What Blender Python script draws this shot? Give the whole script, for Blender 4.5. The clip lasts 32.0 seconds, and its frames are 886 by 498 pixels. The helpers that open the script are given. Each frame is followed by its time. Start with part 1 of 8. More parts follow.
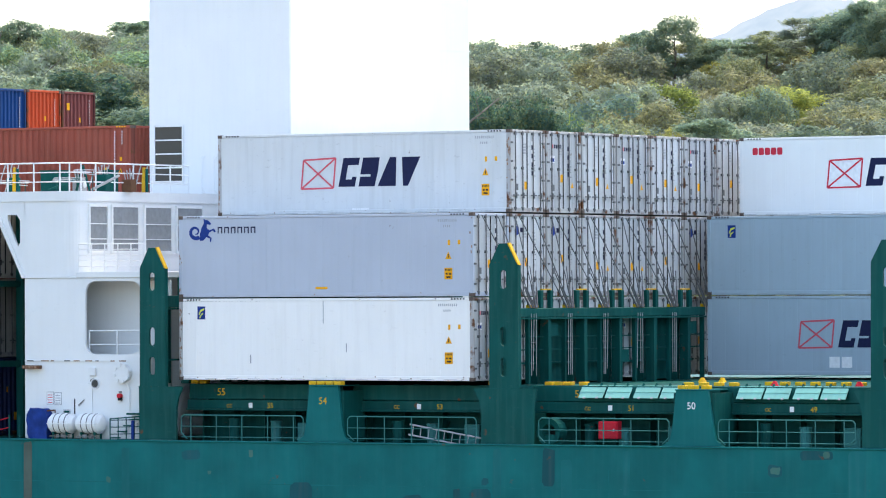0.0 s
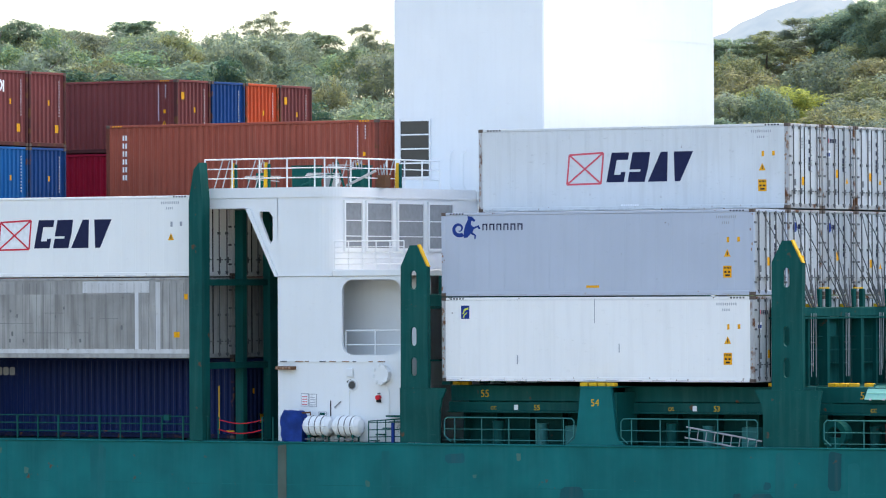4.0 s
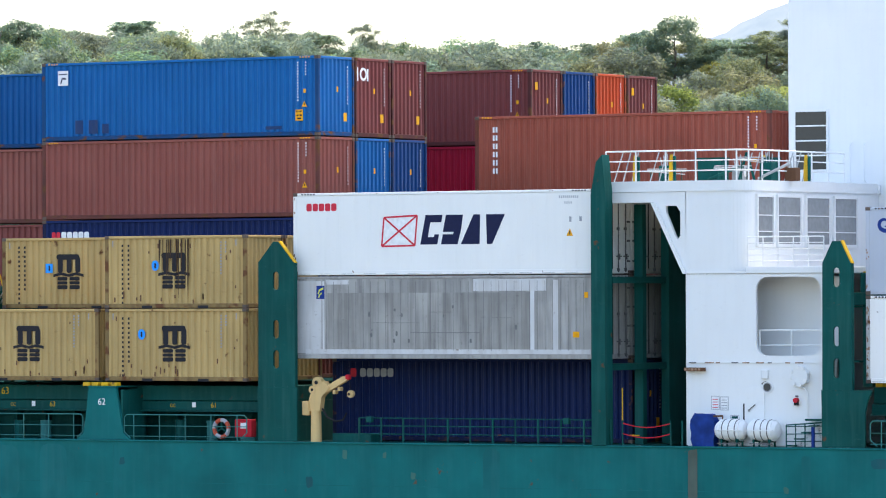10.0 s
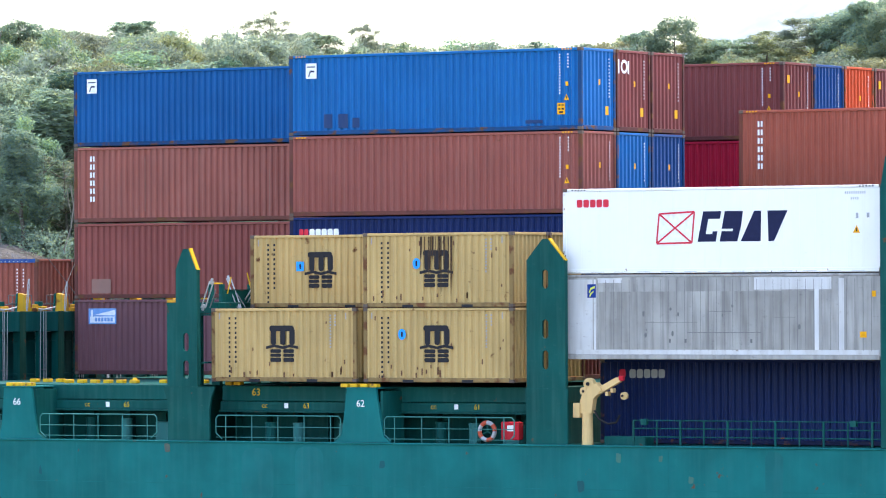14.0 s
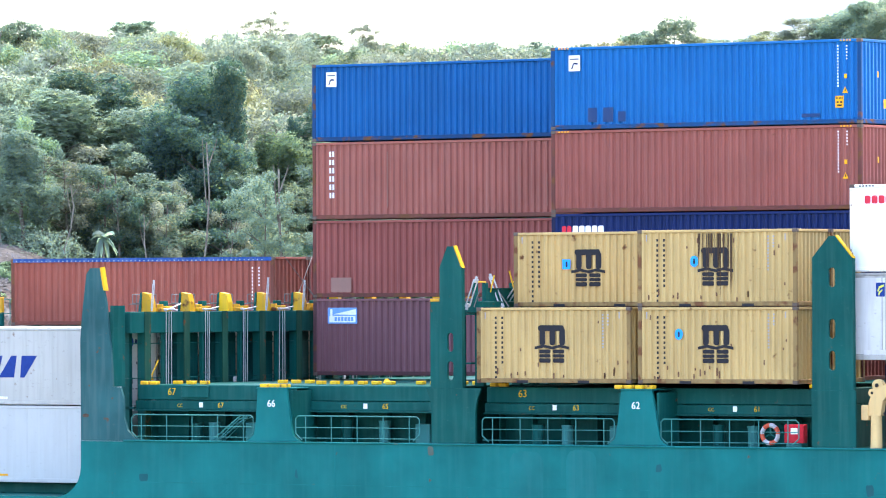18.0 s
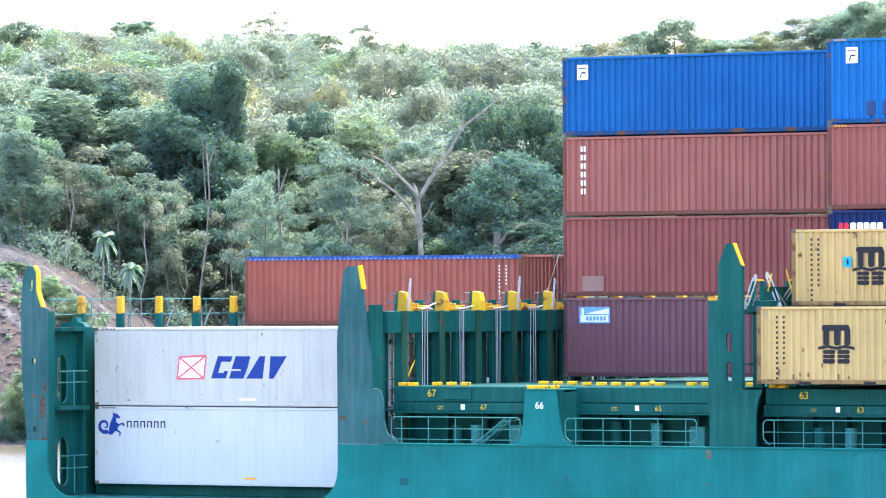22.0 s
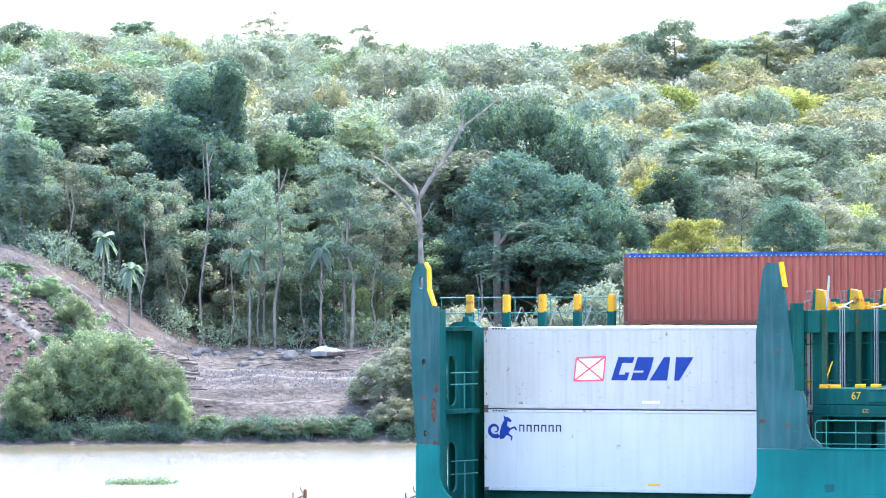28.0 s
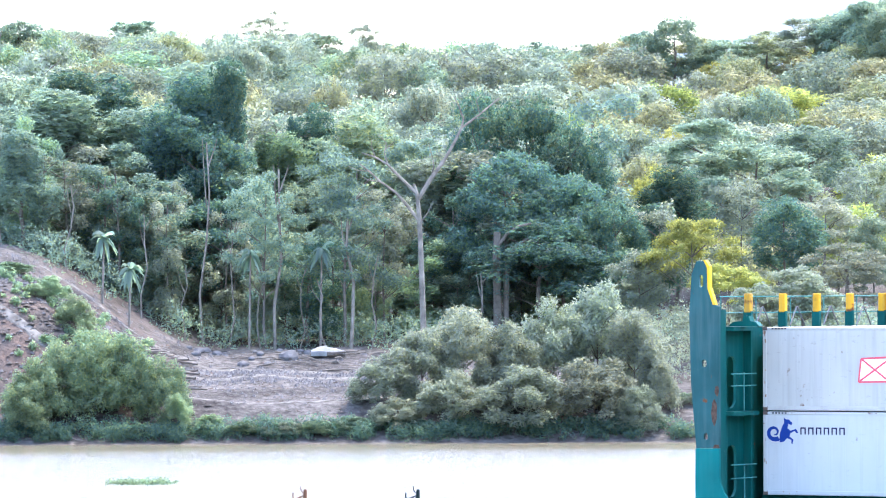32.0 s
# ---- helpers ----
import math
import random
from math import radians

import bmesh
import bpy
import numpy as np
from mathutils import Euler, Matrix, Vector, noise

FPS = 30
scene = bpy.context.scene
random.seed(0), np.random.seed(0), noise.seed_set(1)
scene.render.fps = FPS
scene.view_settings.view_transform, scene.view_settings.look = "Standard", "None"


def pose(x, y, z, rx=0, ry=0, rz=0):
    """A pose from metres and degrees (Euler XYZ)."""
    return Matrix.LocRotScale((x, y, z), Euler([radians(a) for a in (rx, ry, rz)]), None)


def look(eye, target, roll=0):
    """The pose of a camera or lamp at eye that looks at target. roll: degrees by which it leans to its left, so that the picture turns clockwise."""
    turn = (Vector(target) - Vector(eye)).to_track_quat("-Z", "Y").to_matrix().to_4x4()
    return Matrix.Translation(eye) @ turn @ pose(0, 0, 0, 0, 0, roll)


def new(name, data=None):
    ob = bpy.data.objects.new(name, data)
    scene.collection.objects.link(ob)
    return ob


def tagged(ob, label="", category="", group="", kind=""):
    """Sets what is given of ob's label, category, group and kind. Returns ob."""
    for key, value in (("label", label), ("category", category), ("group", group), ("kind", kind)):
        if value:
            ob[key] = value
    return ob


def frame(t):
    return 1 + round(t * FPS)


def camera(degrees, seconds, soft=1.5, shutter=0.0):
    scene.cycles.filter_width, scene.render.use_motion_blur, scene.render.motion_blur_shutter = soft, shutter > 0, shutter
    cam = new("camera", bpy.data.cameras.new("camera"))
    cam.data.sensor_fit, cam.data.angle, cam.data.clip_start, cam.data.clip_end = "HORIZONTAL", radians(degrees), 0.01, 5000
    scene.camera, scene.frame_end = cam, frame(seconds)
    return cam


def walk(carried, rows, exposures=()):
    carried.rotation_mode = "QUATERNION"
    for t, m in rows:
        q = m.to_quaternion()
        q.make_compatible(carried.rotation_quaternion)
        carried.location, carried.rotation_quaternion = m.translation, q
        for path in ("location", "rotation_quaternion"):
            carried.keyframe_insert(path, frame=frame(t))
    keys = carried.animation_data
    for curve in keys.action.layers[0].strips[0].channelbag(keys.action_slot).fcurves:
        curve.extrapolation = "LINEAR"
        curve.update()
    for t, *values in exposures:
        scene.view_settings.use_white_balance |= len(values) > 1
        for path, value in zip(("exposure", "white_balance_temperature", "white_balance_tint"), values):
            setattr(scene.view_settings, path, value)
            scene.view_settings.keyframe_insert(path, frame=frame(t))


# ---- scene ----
EYE = (0, 0, 12.5)
cam = camera(9.1645, 32.0, soft=1.1)
VIEW = look(EYE, (-51.88114, 85.484683, 12.5 + 0.846394), -0.25695)
walk(cam, [(0, VIEW), (32, VIEW)], [(0, 1.90, 6850, 10), (1.2, 1.78, 6850, 10), (6, 1.77, 6850, 10), (9, 1.84, 6800, 10), (14, 2.44, 6600, 13), (19, 2.98, 6400, 15), (25, 3.10, 6250, 16), (32, 3.10, 5950, 17)])

# ---- daylight: sun high behind the ship, to its bow side ----
SUN = Vector((0.06, 0.43, 0.89)).normalized()
world = bpy.data.worlds.new("sky")
scene.world = world
world.use_nodes = True
wn = world.node_tree.nodes
sky = wn.new("ShaderNodeTexSky")
sky.sky_type = "NISHITA"
sky.sun_disc = False
sky.sun_elevation = math.asin(SUN.z)
sky.sun_rotation = math.atan2(SUN.x, SUN.y)
sky.air_density, sky.dust_density, sky.ozone_density = 1.05, 2.4, 1.3
wn["Background"].inputs["Strength"].default_value = 0.15
world.node_tree.links.new(sky.outputs["Color"], wn["Background"].inputs["Color"])
sun_data = bpy.data.lights.new("sun", "SUN")
sun_data.energy, sun_data.angle, sun_data.color = 0.75, radians(10.0), (1.0, 0.85, 0.55)
sun = new("sun", sun_data)
sun.matrix_basis = look(SUN * 300, (0, 0, 0))

# ---- materials ----
MATS = {}


def node_mat(name):
    m = bpy.data.materials.new(name)
    m.use_nodes = True
    nt = m.node_tree
    return m, nt, nt.nodes, nt.links, nt.nodes["Principled BSDF"]


def ramp(nodes, a, b, ca=(0, 0, 0, 1), cb=(1, 1, 1, 1)):
    r = nodes.new("ShaderNodeValToRGB")
    r.color_ramp.elements[0].position, r.color_ramp.elements[0].color = a, ca
    r.color_ramp.elements[1].position, r.color_ramp.elements[1].color = b, cb
    return r


def paint(name, rgb, rough=0.45, dirt=0.25, rust=0.0, stain=(0.16, 0.13, 0.1), vary=0.12, bump=0.05, gloss=0.1):
    """Painted steel with vertical run marks, blotches and a little rust, in the thing's own space."""
    if name in MATS:
        return MATS[name]
    m, nt, N, L, b = node_mat(name)
    tc = N.new("ShaderNodeTexCoord")
    info = N.new("ShaderNodeObjectInfo")
    off = N.new("ShaderNodeVectorMath")
    off.operation = "ADD"
    mul = N.new("ShaderNodeMath")
    mul.operation = "MULTIPLY"
    mul.inputs[1].default_value = 37.0
    L.new(info.outputs["Random"], mul.inputs[0])
    L.new(tc.outputs["Object"], off.inputs[0])
    L.new(mul.outputs[0], off.inputs[1])
    mp = N.new("ShaderNodeMapping")
    mp.inputs["Scale"].default_value = (5.0, 5.0, 0.35)
    L.new(off.outputs[0], mp.inputs["Vector"])
    streak = N.new("ShaderNodeTexNoise")
    streak.inputs["Scale"].default_value, streak.inputs["Detail"].default_value = 1.0, 5.0
    L.new(mp.outputs[0], streak.inputs["Vector"])
    blot = N.new("ShaderNodeTexNoise")
    blot.inputs["Scale"].default_value, blot.inputs["Detail"].default_value = 0.55, 6.0
    L.new(off.outputs[0], blot.inputs["Vector"])
    sr = ramp(N, 0.46, 0.82)
    L.new(streak.outputs["Fac"], sr.inputs[0])
    br = ramp(N, 0.35, 0.75)
    L.new(blot.outputs["Fac"], br.inputs[0])
    tone = N.new("ShaderNodeMix")
    tone.data_type = "RGBA"
    tone.inputs["A"].default_value = (*[c * (1 - vary) for c in rgb], 1)
    tone.inputs["B"].default_value = (*[min(1, c * (1 + vary)) for c in rgb], 1)
    L.new(br.outputs[0], tone.inputs["Factor"])
    dm = N.new("ShaderNodeMath")
    dm.operation = "MULTIPLY"
    dm.inputs[1].default_value = dirt
    L.new(sr.outputs[0], dm.inputs[0])
    d = N.new("ShaderNodeMix")
    d.data_type = "RGBA"
    L.new(dm.outputs[0], d.inputs["Factor"])
    L.new(tone.outputs["Result"], d.inputs["A"])
    d.inputs["B"].default_value = (*stain, 1)
    sp = N.new("ShaderNodeMapping")
    sp.inputs["Scale"].default_value = (1.6, 1.6, 3.4)
    L.new(off.outputs[0], sp.inputs["Vector"])
    sc = N.new("ShaderNodeTexNoise")
    sc.inputs["Scale"].default_value, sc.inputs["Detail"].default_value, sc.inputs["Roughness"].default_value = 2.2, 9.0, 0.72
    L.new(sp.outputs[0], sc.inputs["Vector"])
    scr = ramp(N, 0.60, 0.74)
    L.new(sc.outputs["Fac"], scr.inputs[0])
    scm = N.new("ShaderNodeMath")
    scm.operation = "MULTIPLY"
    scm.inputs[1].default_value = min(0.75, dirt * 1.8)
    L.new(scr.outputs[0], scm.inputs[0])
    sd = N.new("ShaderNodeMix")
    sd.data_type = "RGBA"
    L.new(scm.outputs[0], sd.inputs["Factor"])
    L.new(d.outputs["Result"], sd.inputs["A"])
    sd.inputs["B"].default_value = (*[c * 0.75 for c in stain], 1)
    d = out = sd
    if rust:
        rn = N.new("ShaderNodeTexNoise")
        rn.inputs["Scale"].default_value, rn.inputs["Detail"].default_value = 2.3, 8.0
        L.new(off.outputs[0], rn.inputs["Vector"])
        rr = ramp(N, 0.74 - rust * 0.25, 0.8 - rust * 0.2)
        L.new(rn.outputs["Fac"], rr.inputs[0])
        mx = N.new("ShaderNodeMix")
        mx.data_type = "RGBA"
        L.new(rr.outputs[0], mx.inputs["Factor"])
        L.new(d.outputs["Result"], mx.inputs["A"])
        mx.inputs["B"].default_value = (0.13, 0.055, 0.025, 1)
        out = mx
    L.new(out.outputs["Result"], b.inputs["Base Color"])
    b.inputs["Roughness"].default_value = rough
    b.inputs["Specular IOR Level"].default_value = gloss
    bp = N.new("ShaderNodeBump")
    bp.inputs["Strength"].default_value, bp.inputs["Distance"].default_value = bump, 0.05
    L.new(blot.outputs["Fac"], bp.inputs["Height"])
    L.new(bp.outputs[0], b.inputs["Normal"])
    MATS[name] = m
    return m


def plain(name, rgb, rough=0.6, metal=0.0, vary=0.1, scale=6.0):
    if name in MATS:
        return MATS[name]
    m, nt, N, L, b = node_mat(name)
    tc = N.new("ShaderNodeTexCoord")
    n = N.new("ShaderNodeTexNoise")
    n.inputs["Scale"].default_value, n.inputs["Detail"].default_value = scale, 4.0
    L.new(tc.outputs["Object"], n.inputs["Vector"])
    r = ramp(N, 0.3, 0.7, (*[c * (1 - vary) for c in rgb], 1), (*[min(1, c * (1 + vary)) for c in rgb], 1))
    L.new(n.outputs["Fac"], r.inputs[0])
    L.new(r.outputs[0], b.inputs["Base Color"])
    b.inputs["Roughness"].default_value, b.inputs["Metallic"].default_value = rough, metal
    b.inputs["Specular IOR Level"].default_value = 0.5 if rough < 0.3 or metal else 0.12
    MATS[name] = m
    return m


def leaf_mat(name, a, b_, c, rough=0.55):
    """Foliage: three greens mixed leaf by leaf and tree by tree, some light through the leaf."""
    m, nt, N, L, b = node_mat(name)
    geo = N.new("ShaderNodeNewGeometry")
    info = N.new("ShaderNodeObjectInfo")
    r = N.new("ShaderNodeValToRGB")
    e = r.color_ramp.elements
    e[0].position, e[0].color = 0.0, (*a, 1)
    e[1].position, e[1].color = 1.0, (*c, 1)
    k = e.new(0.55)
    k.color = (*b_, 1)
    L.new(geo.outputs["Random Per Island"], r.inputs[0])
    hs = N.new("ShaderNodeHueSaturation")
    mr = N.new("ShaderNodeMapRange")
    mr.inputs["To Min"].default_value, mr.inputs["To Max"].default_value = 0.465, 0.52
    L.new(info.outputs["Random"], mr.inputs["Value"])
    L.new(mr.outputs[0], hs.inputs["Hue"])
    hs.inputs["Saturation"].default_value = 1.04
    mv = N.new("ShaderNodeMapRange")
    mv.inputs["To Min"].default_value, mv.inputs["To Max"].default_value = 0.82, 1.2
    f2 = N.new("ShaderNodeMath")
    f2.operation = "FRACT"
    m2 = N.new("ShaderNodeMath")
    m2.operation = "MULTIPLY"
    m2.inputs[1].default_value = 7.31
    L.new(info.outputs["Random"], m2.inputs[0])
    L.new(m2.outputs[0], f2.inputs[0])
    L.new(f2.outputs[0], mv.inputs["Value"])
    L.new(mv.outputs[0], hs.inputs["Value"])
    L.new(r.outputs[0], hs.inputs["Color"])
    L.new(hs.outputs[0], b.inputs["Base Color"])
    b.inputs["Roughness"].default_value = rough
    b.inputs["Specular IOR Level"].default_value = 0.15
    tr = N.new("ShaderNodeBsdfTranslucent")
    warm = N.new("ShaderNodeHueSaturation")
    warm.inputs["Hue"].default_value, warm.inputs["Saturation"].default_value, warm.inputs["Value"].default_value = 0.470, 1.3, 1.3
    L.new(hs.outputs[0], warm.inputs["Color"])
    L.new(warm.outputs[0], tr.inputs["Color"])
    mx = N.new("ShaderNodeMixShader")
    mx.inputs[0].default_value = 0.62
    L.new(b.outputs[0], mx.inputs[1])
    L.new(tr.outputs[0], mx.inputs[2])
    L.new(mx.outputs[0], N["Material Output"].inputs["Surface"])
    MATS[name] = m
    return m


TEAL = paint("teal_hull_paint", (0.004, 0.132, 0.13), 0.5, 0.16, 0.12, (0.05, 0.2, 0.19), 0.2, gloss=0.08)
DULL_GREEN = paint("dulled_green_paint", (0.016, 0.066, 0.045), 0.6, 0.5, 0.5, (0.06, 0.11, 0.07), 0.25, gloss=0.06)
GREEN = paint("green_deck_paint", (0.003, 0.074, 0.066), 0.5, 0.3, 0.2, (0.05, 0.15, 0.125), 0.22, gloss=0.08)
PALE_GREEN = paint("pale_green_paint", (0.22, 0.50, 0.42), 0.5, 0.2)
HOUSE = paint("white_house_paint", (0.77, 0.78, 0.775), 0.4, 0.07, 0.0, (0.5, 0.48, 0.45), 0.02)
YELLOW = paint("yellow_safety_paint", (0.72, 0.42, 0.02), 0.5, 0.35, 0.3)
WORN_YELLOW = paint("rusted_yellow_paint", (0.58, 0.31, 0.02), 0.6, 0.5, 0.55)
STEEL = plain("galvanised_steel", (0.40, 0.41, 0.42), 0.5, 0.3)
ROD = plain("dull_lock_rod", (0.12, 0.12, 0.125), 0.55, 0.3)
RUST = plain("rusty_steel", (0.14, 0.07, 0.04), 0.85)
DARK = plain("throat_shade_and_snag_black", (0.012, 0.02, 0.02), 0.7)
GASKET = plain("black_rubber", (0.02, 0.02, 0.022), 0.7)
GLASS = plain("dark_window_glass", (0.03, 0.035, 0.04), 0.08, 0.0, 0.05)
PANE = plain("grey_window_pane", (0.25, 0.26, 0.27), 0.25, 0.0, 0.1)
NAVY_INK = plain("navy_marking", (0.012, 0.016, 0.055), 0.5)
WEATHERED = paint("weathered_teal_paint", (0.022, 0.086, 0.092), 0.55, 0.6, 0.3, (0.085, 0.14, 0.14), 0.25, gloss=0.08)
BLUE_INK = plain("blue_marking", (0.012, 0.04, 0.21), 0.5)
RED_INK = plain("red_marking", (0.62, 0.035, 0.06), 0.5)
PALE_RED_INK = plain("faded_red_marking", (0.66, 0.10, 0.13), 0.5)
BLACK_INK = plain("black_marking", (0.02, 0.02, 0.025), 0.5)
WHITE_INK = plain("white_marking", (0.8, 0.8, 0.8), 0.5)
ORANGE_INK = plain("orange_marking", (0.80, 0.36, 0.01), 0.5)
GREY_INK = plain("grey_marking", (0.34, 0.35, 0.37), 0.5)
LIME_INK = plain("pale_lime_marking", (0.62, 0.66, 0.10), 0.5)
CYAN_INK = plain("bright_blue_marking", (0.02, 0.30, 0.85), 0.5)
CREAM = paint("cream_crane_paint", (0.66, 0.45, 0.20), 0.45, 0.2, 0.1)

# ---- mesh helpers ----
SHIP = []  # what is carried along with the ship


def mesh_of(bm, name="m"):
    me = bpy.data.meshes.new(name)
    bm.to_mesh(me)
    bm.free()
    return me


def hung(name, me, material, parent, at=(0, 0, 0), label=""):
    """A mesh, possibly shared, as one part under its thing."""
    if not me.materials:
        me.materials.append(None)
    ob = new(name, me)
    ob.material_slots[0].link = "OBJECT"
    ob.material_slots[0].material = material
    ob.parent = parent
    ob.location = at
    if label:
        tagged(ob, label)
    return ob


def part(name, bm, material, parent, label="", at=(0, 0, 0)):
    return hung(name, mesh_of(bm, name), material, parent, at, label)


def thing(name, at, label, category, group="", kind="", ship=True):
    ob = new(name)
    ob.location = at
    ob.empty_display_size = 0.3
    tagged(ob, label, category, group, kind)
    if ship:
        SHIP.append(ob)
    return ob


def solid(name, bm, material, at, label, category, group="", kind="", ship=True):
    me = mesh_of(bm, name)
    me.materials.append(material)
    ob = new(name, me)
    ob.location = at
    tagged(ob, label, category, group, kind)
    if ship:
        SHIP.append(ob)
    return ob


def box(bm, x0, y0, z0, x1, y1, z1, bevel=0.0):
    r = bmesh.ops.create_cube(bm, size=1.0)
    vs = r["verts"]
    for v in vs:
        v.co = Vector(((x0 + x1) / 2 + v.co.x * (x1 - x0), (y0 + y1) / 2 + v.co.y * (y1 - y0), (z0 + z1) / 2 + v.co.z * (z1 - z0)))
    if bevel:
        es = list({e for v in vs for e in v.link_edges})
        bmesh.ops.bevel(bm, geom=es, offset=bevel, segments=1, affect="EDGES")
    return bm


def boxes(*rows, bevel=0.0):
    bm = bmesh.new()
    for r in rows:
        box(bm, *r, bevel=bevel)
    return bm


def tube(bm, a, b, r, r2=None, n=8, cap=True):
    a, b = Vector(a), Vector(b)
    d = b - a
    q = d.to_track_quat("Z", "Y").to_matrix().to_4x4()
    bmesh.ops.create_cone(bm, cap_ends=cap, segments=n, radius1=r, radius2=r if r2 is None else r2, depth=d.length,
                          matrix=Matrix.Translation((a + b) / 2) @ q)
    return bm


def tubes(pts, r, n=6, bm=None):
    bm = bm or bmesh.new()
    for a, b in zip(pts, pts[1:]):
        tube(bm, a, b, r, n=n)
    return bm


def plate(outline, holes, y0, y1):
    """A flat plate in x and z with holes through it, from depth y0 to y1."""
    from mathutils.geometry import tessellate_polygon
    loops = [[Vector((x, 0, z)) for x, z in outline]] + [[Vector((x, 0, z)) for x, z in h] for h in holes]
    flat = [v for l in loops for v in l]
    bm = bmesh.new()
    front = [bm.verts.new((v.x, y0, v.z)) for v in flat]
    back = [bm.verts.new((v.x, y1, v.z)) for v in flat]
    for a, b, c in tessellate_polygon(loops):
        bm.faces.new((front[a], front[b], front[c]))
        bm.faces.new((back[c], back[b], back[a]))
    i = 0
    for l in loops:
        n = len(l)
        for k in range(n):
            p, q = i + k, i + (k + 1) % n
            bm.faces.new((front[p], front[q], back[q], back[p]))
        i += n
    bmesh.ops.recalc_face_normals(bm, faces=bm.faces)
    return bm


def oval(cx, cz, w, h, n=6):
    """A slot with round ends."""
    r = w / 2
    s = h / 2 - r
    pts = [(cx + r * math.cos(a), cz + s + r * math.sin(a)) for a in [math.pi * k / n for k in range(n + 1)]]
    pts += [(cx + r * math.cos(a), cz - s + r * math.sin(a)) for a in [math.pi + math.pi * k / n for k in range(n + 1)]]
    return pts


def round_rect(x0, z0, x1, z1, r, n=5):
    pts = []
    for cx, cz, a0 in ((x1 - r, z1 - r, 0), (x0 + r, z1 - r, 90), (x0 + r, z0 + r, 180), (x1 - r, z0 + r, 270)):
        pts += [(cx + r * math.cos(radians(a0 + 90 * k / n)), cz + r * math.sin(radians(a0 + 90 * k / n))) for k in range(n + 1)]
    return pts


def flat_poly(bm, pts, y):
    bm.faces.new([bm.verts.new((x, y, z)) for x, z in pts])


def lettering(text, size, material, parent, at, face="front", name="number"):
    """Upright writing on a face that looks along -y (front) or +x (end)."""
    cu = bpy.data.curves.new("writing", "FONT")
    cu.body, cu.size, cu.extrude = text, size, 0.003
    tmp = new("tmp", cu)
    me = bpy.data.meshes.new_from_object(tmp.evaluated_get(bpy.context.evaluated_depsgraph_get()))
    bpy.data.objects.remove(tmp)
    bpy.data.curves.remove(cu)
    me.transform(pose(0, 0, 0, 90, 0, 0 if face == "front" else 90))
    me.materials.clear()
    return hung(name, me, material, parent, at)

# ---- shipping containers ----
W = 2.438
MESHES = {}


def cached(key, maker):
    if key not in MESHES:
        MESHES[key] = mesh_of(maker(), "_".join(str(k) for k in key))
    return MESHES[key]


def corrugated(length, height, pitch=0.2785, depth=0.065):
    """A wall of trapezoid folds along x, its outer folds at y = 0."""
    n = max(1, round(length / pitch))
    p = length / n
    prof = []
    for i in range(n):
        x = i * p
        prof += [(x, 0), (x + 0.3 * p, 0), (x + 0.48 * p, depth), (x + 0.82 * p, depth)]
    prof.append((length, 0))
    bm = bmesh.new()
    lo = [bm.verts.new((x, y, 0)) for x, y in prof]
    hi = [bm.verts.new((x, y, height)) for x, y in prof]
    for k in range(len(prof) - 1):
        bm.faces.new((lo[k], lo[k + 1], hi[k + 1], hi[k]))
    return bm


def smooth_wall(length, height, step=0.61):
    """A flat insulated wall with shallow seams between its sheets."""
    n = max(1, round(length / step))
    p = length / n
    prof = [(0, 0)]
    for i in range(1, n):
        x = i * p
        prof += [(x - 0.014, 0), (x - 0.004, 0.005), (x + 0.004, 0.005), (x + 0.014, 0)]
    prof.append((length, 0))
    bm = bmesh.new()
    lo = [bm.verts.new((x, y, 0)) for x, y in prof]
    hi = [bm.verts.new((x, y, height)) for x, y in prof]
    for k in range(len(prof) - 1):
        bm.faces.new((lo[k], lo[k + 1], hi[k + 1], hi[k]))
    return bm


def turned(bm, m):
    bmesh.ops.transform(bm, matrix=m, verts=bm.verts)
    return bm


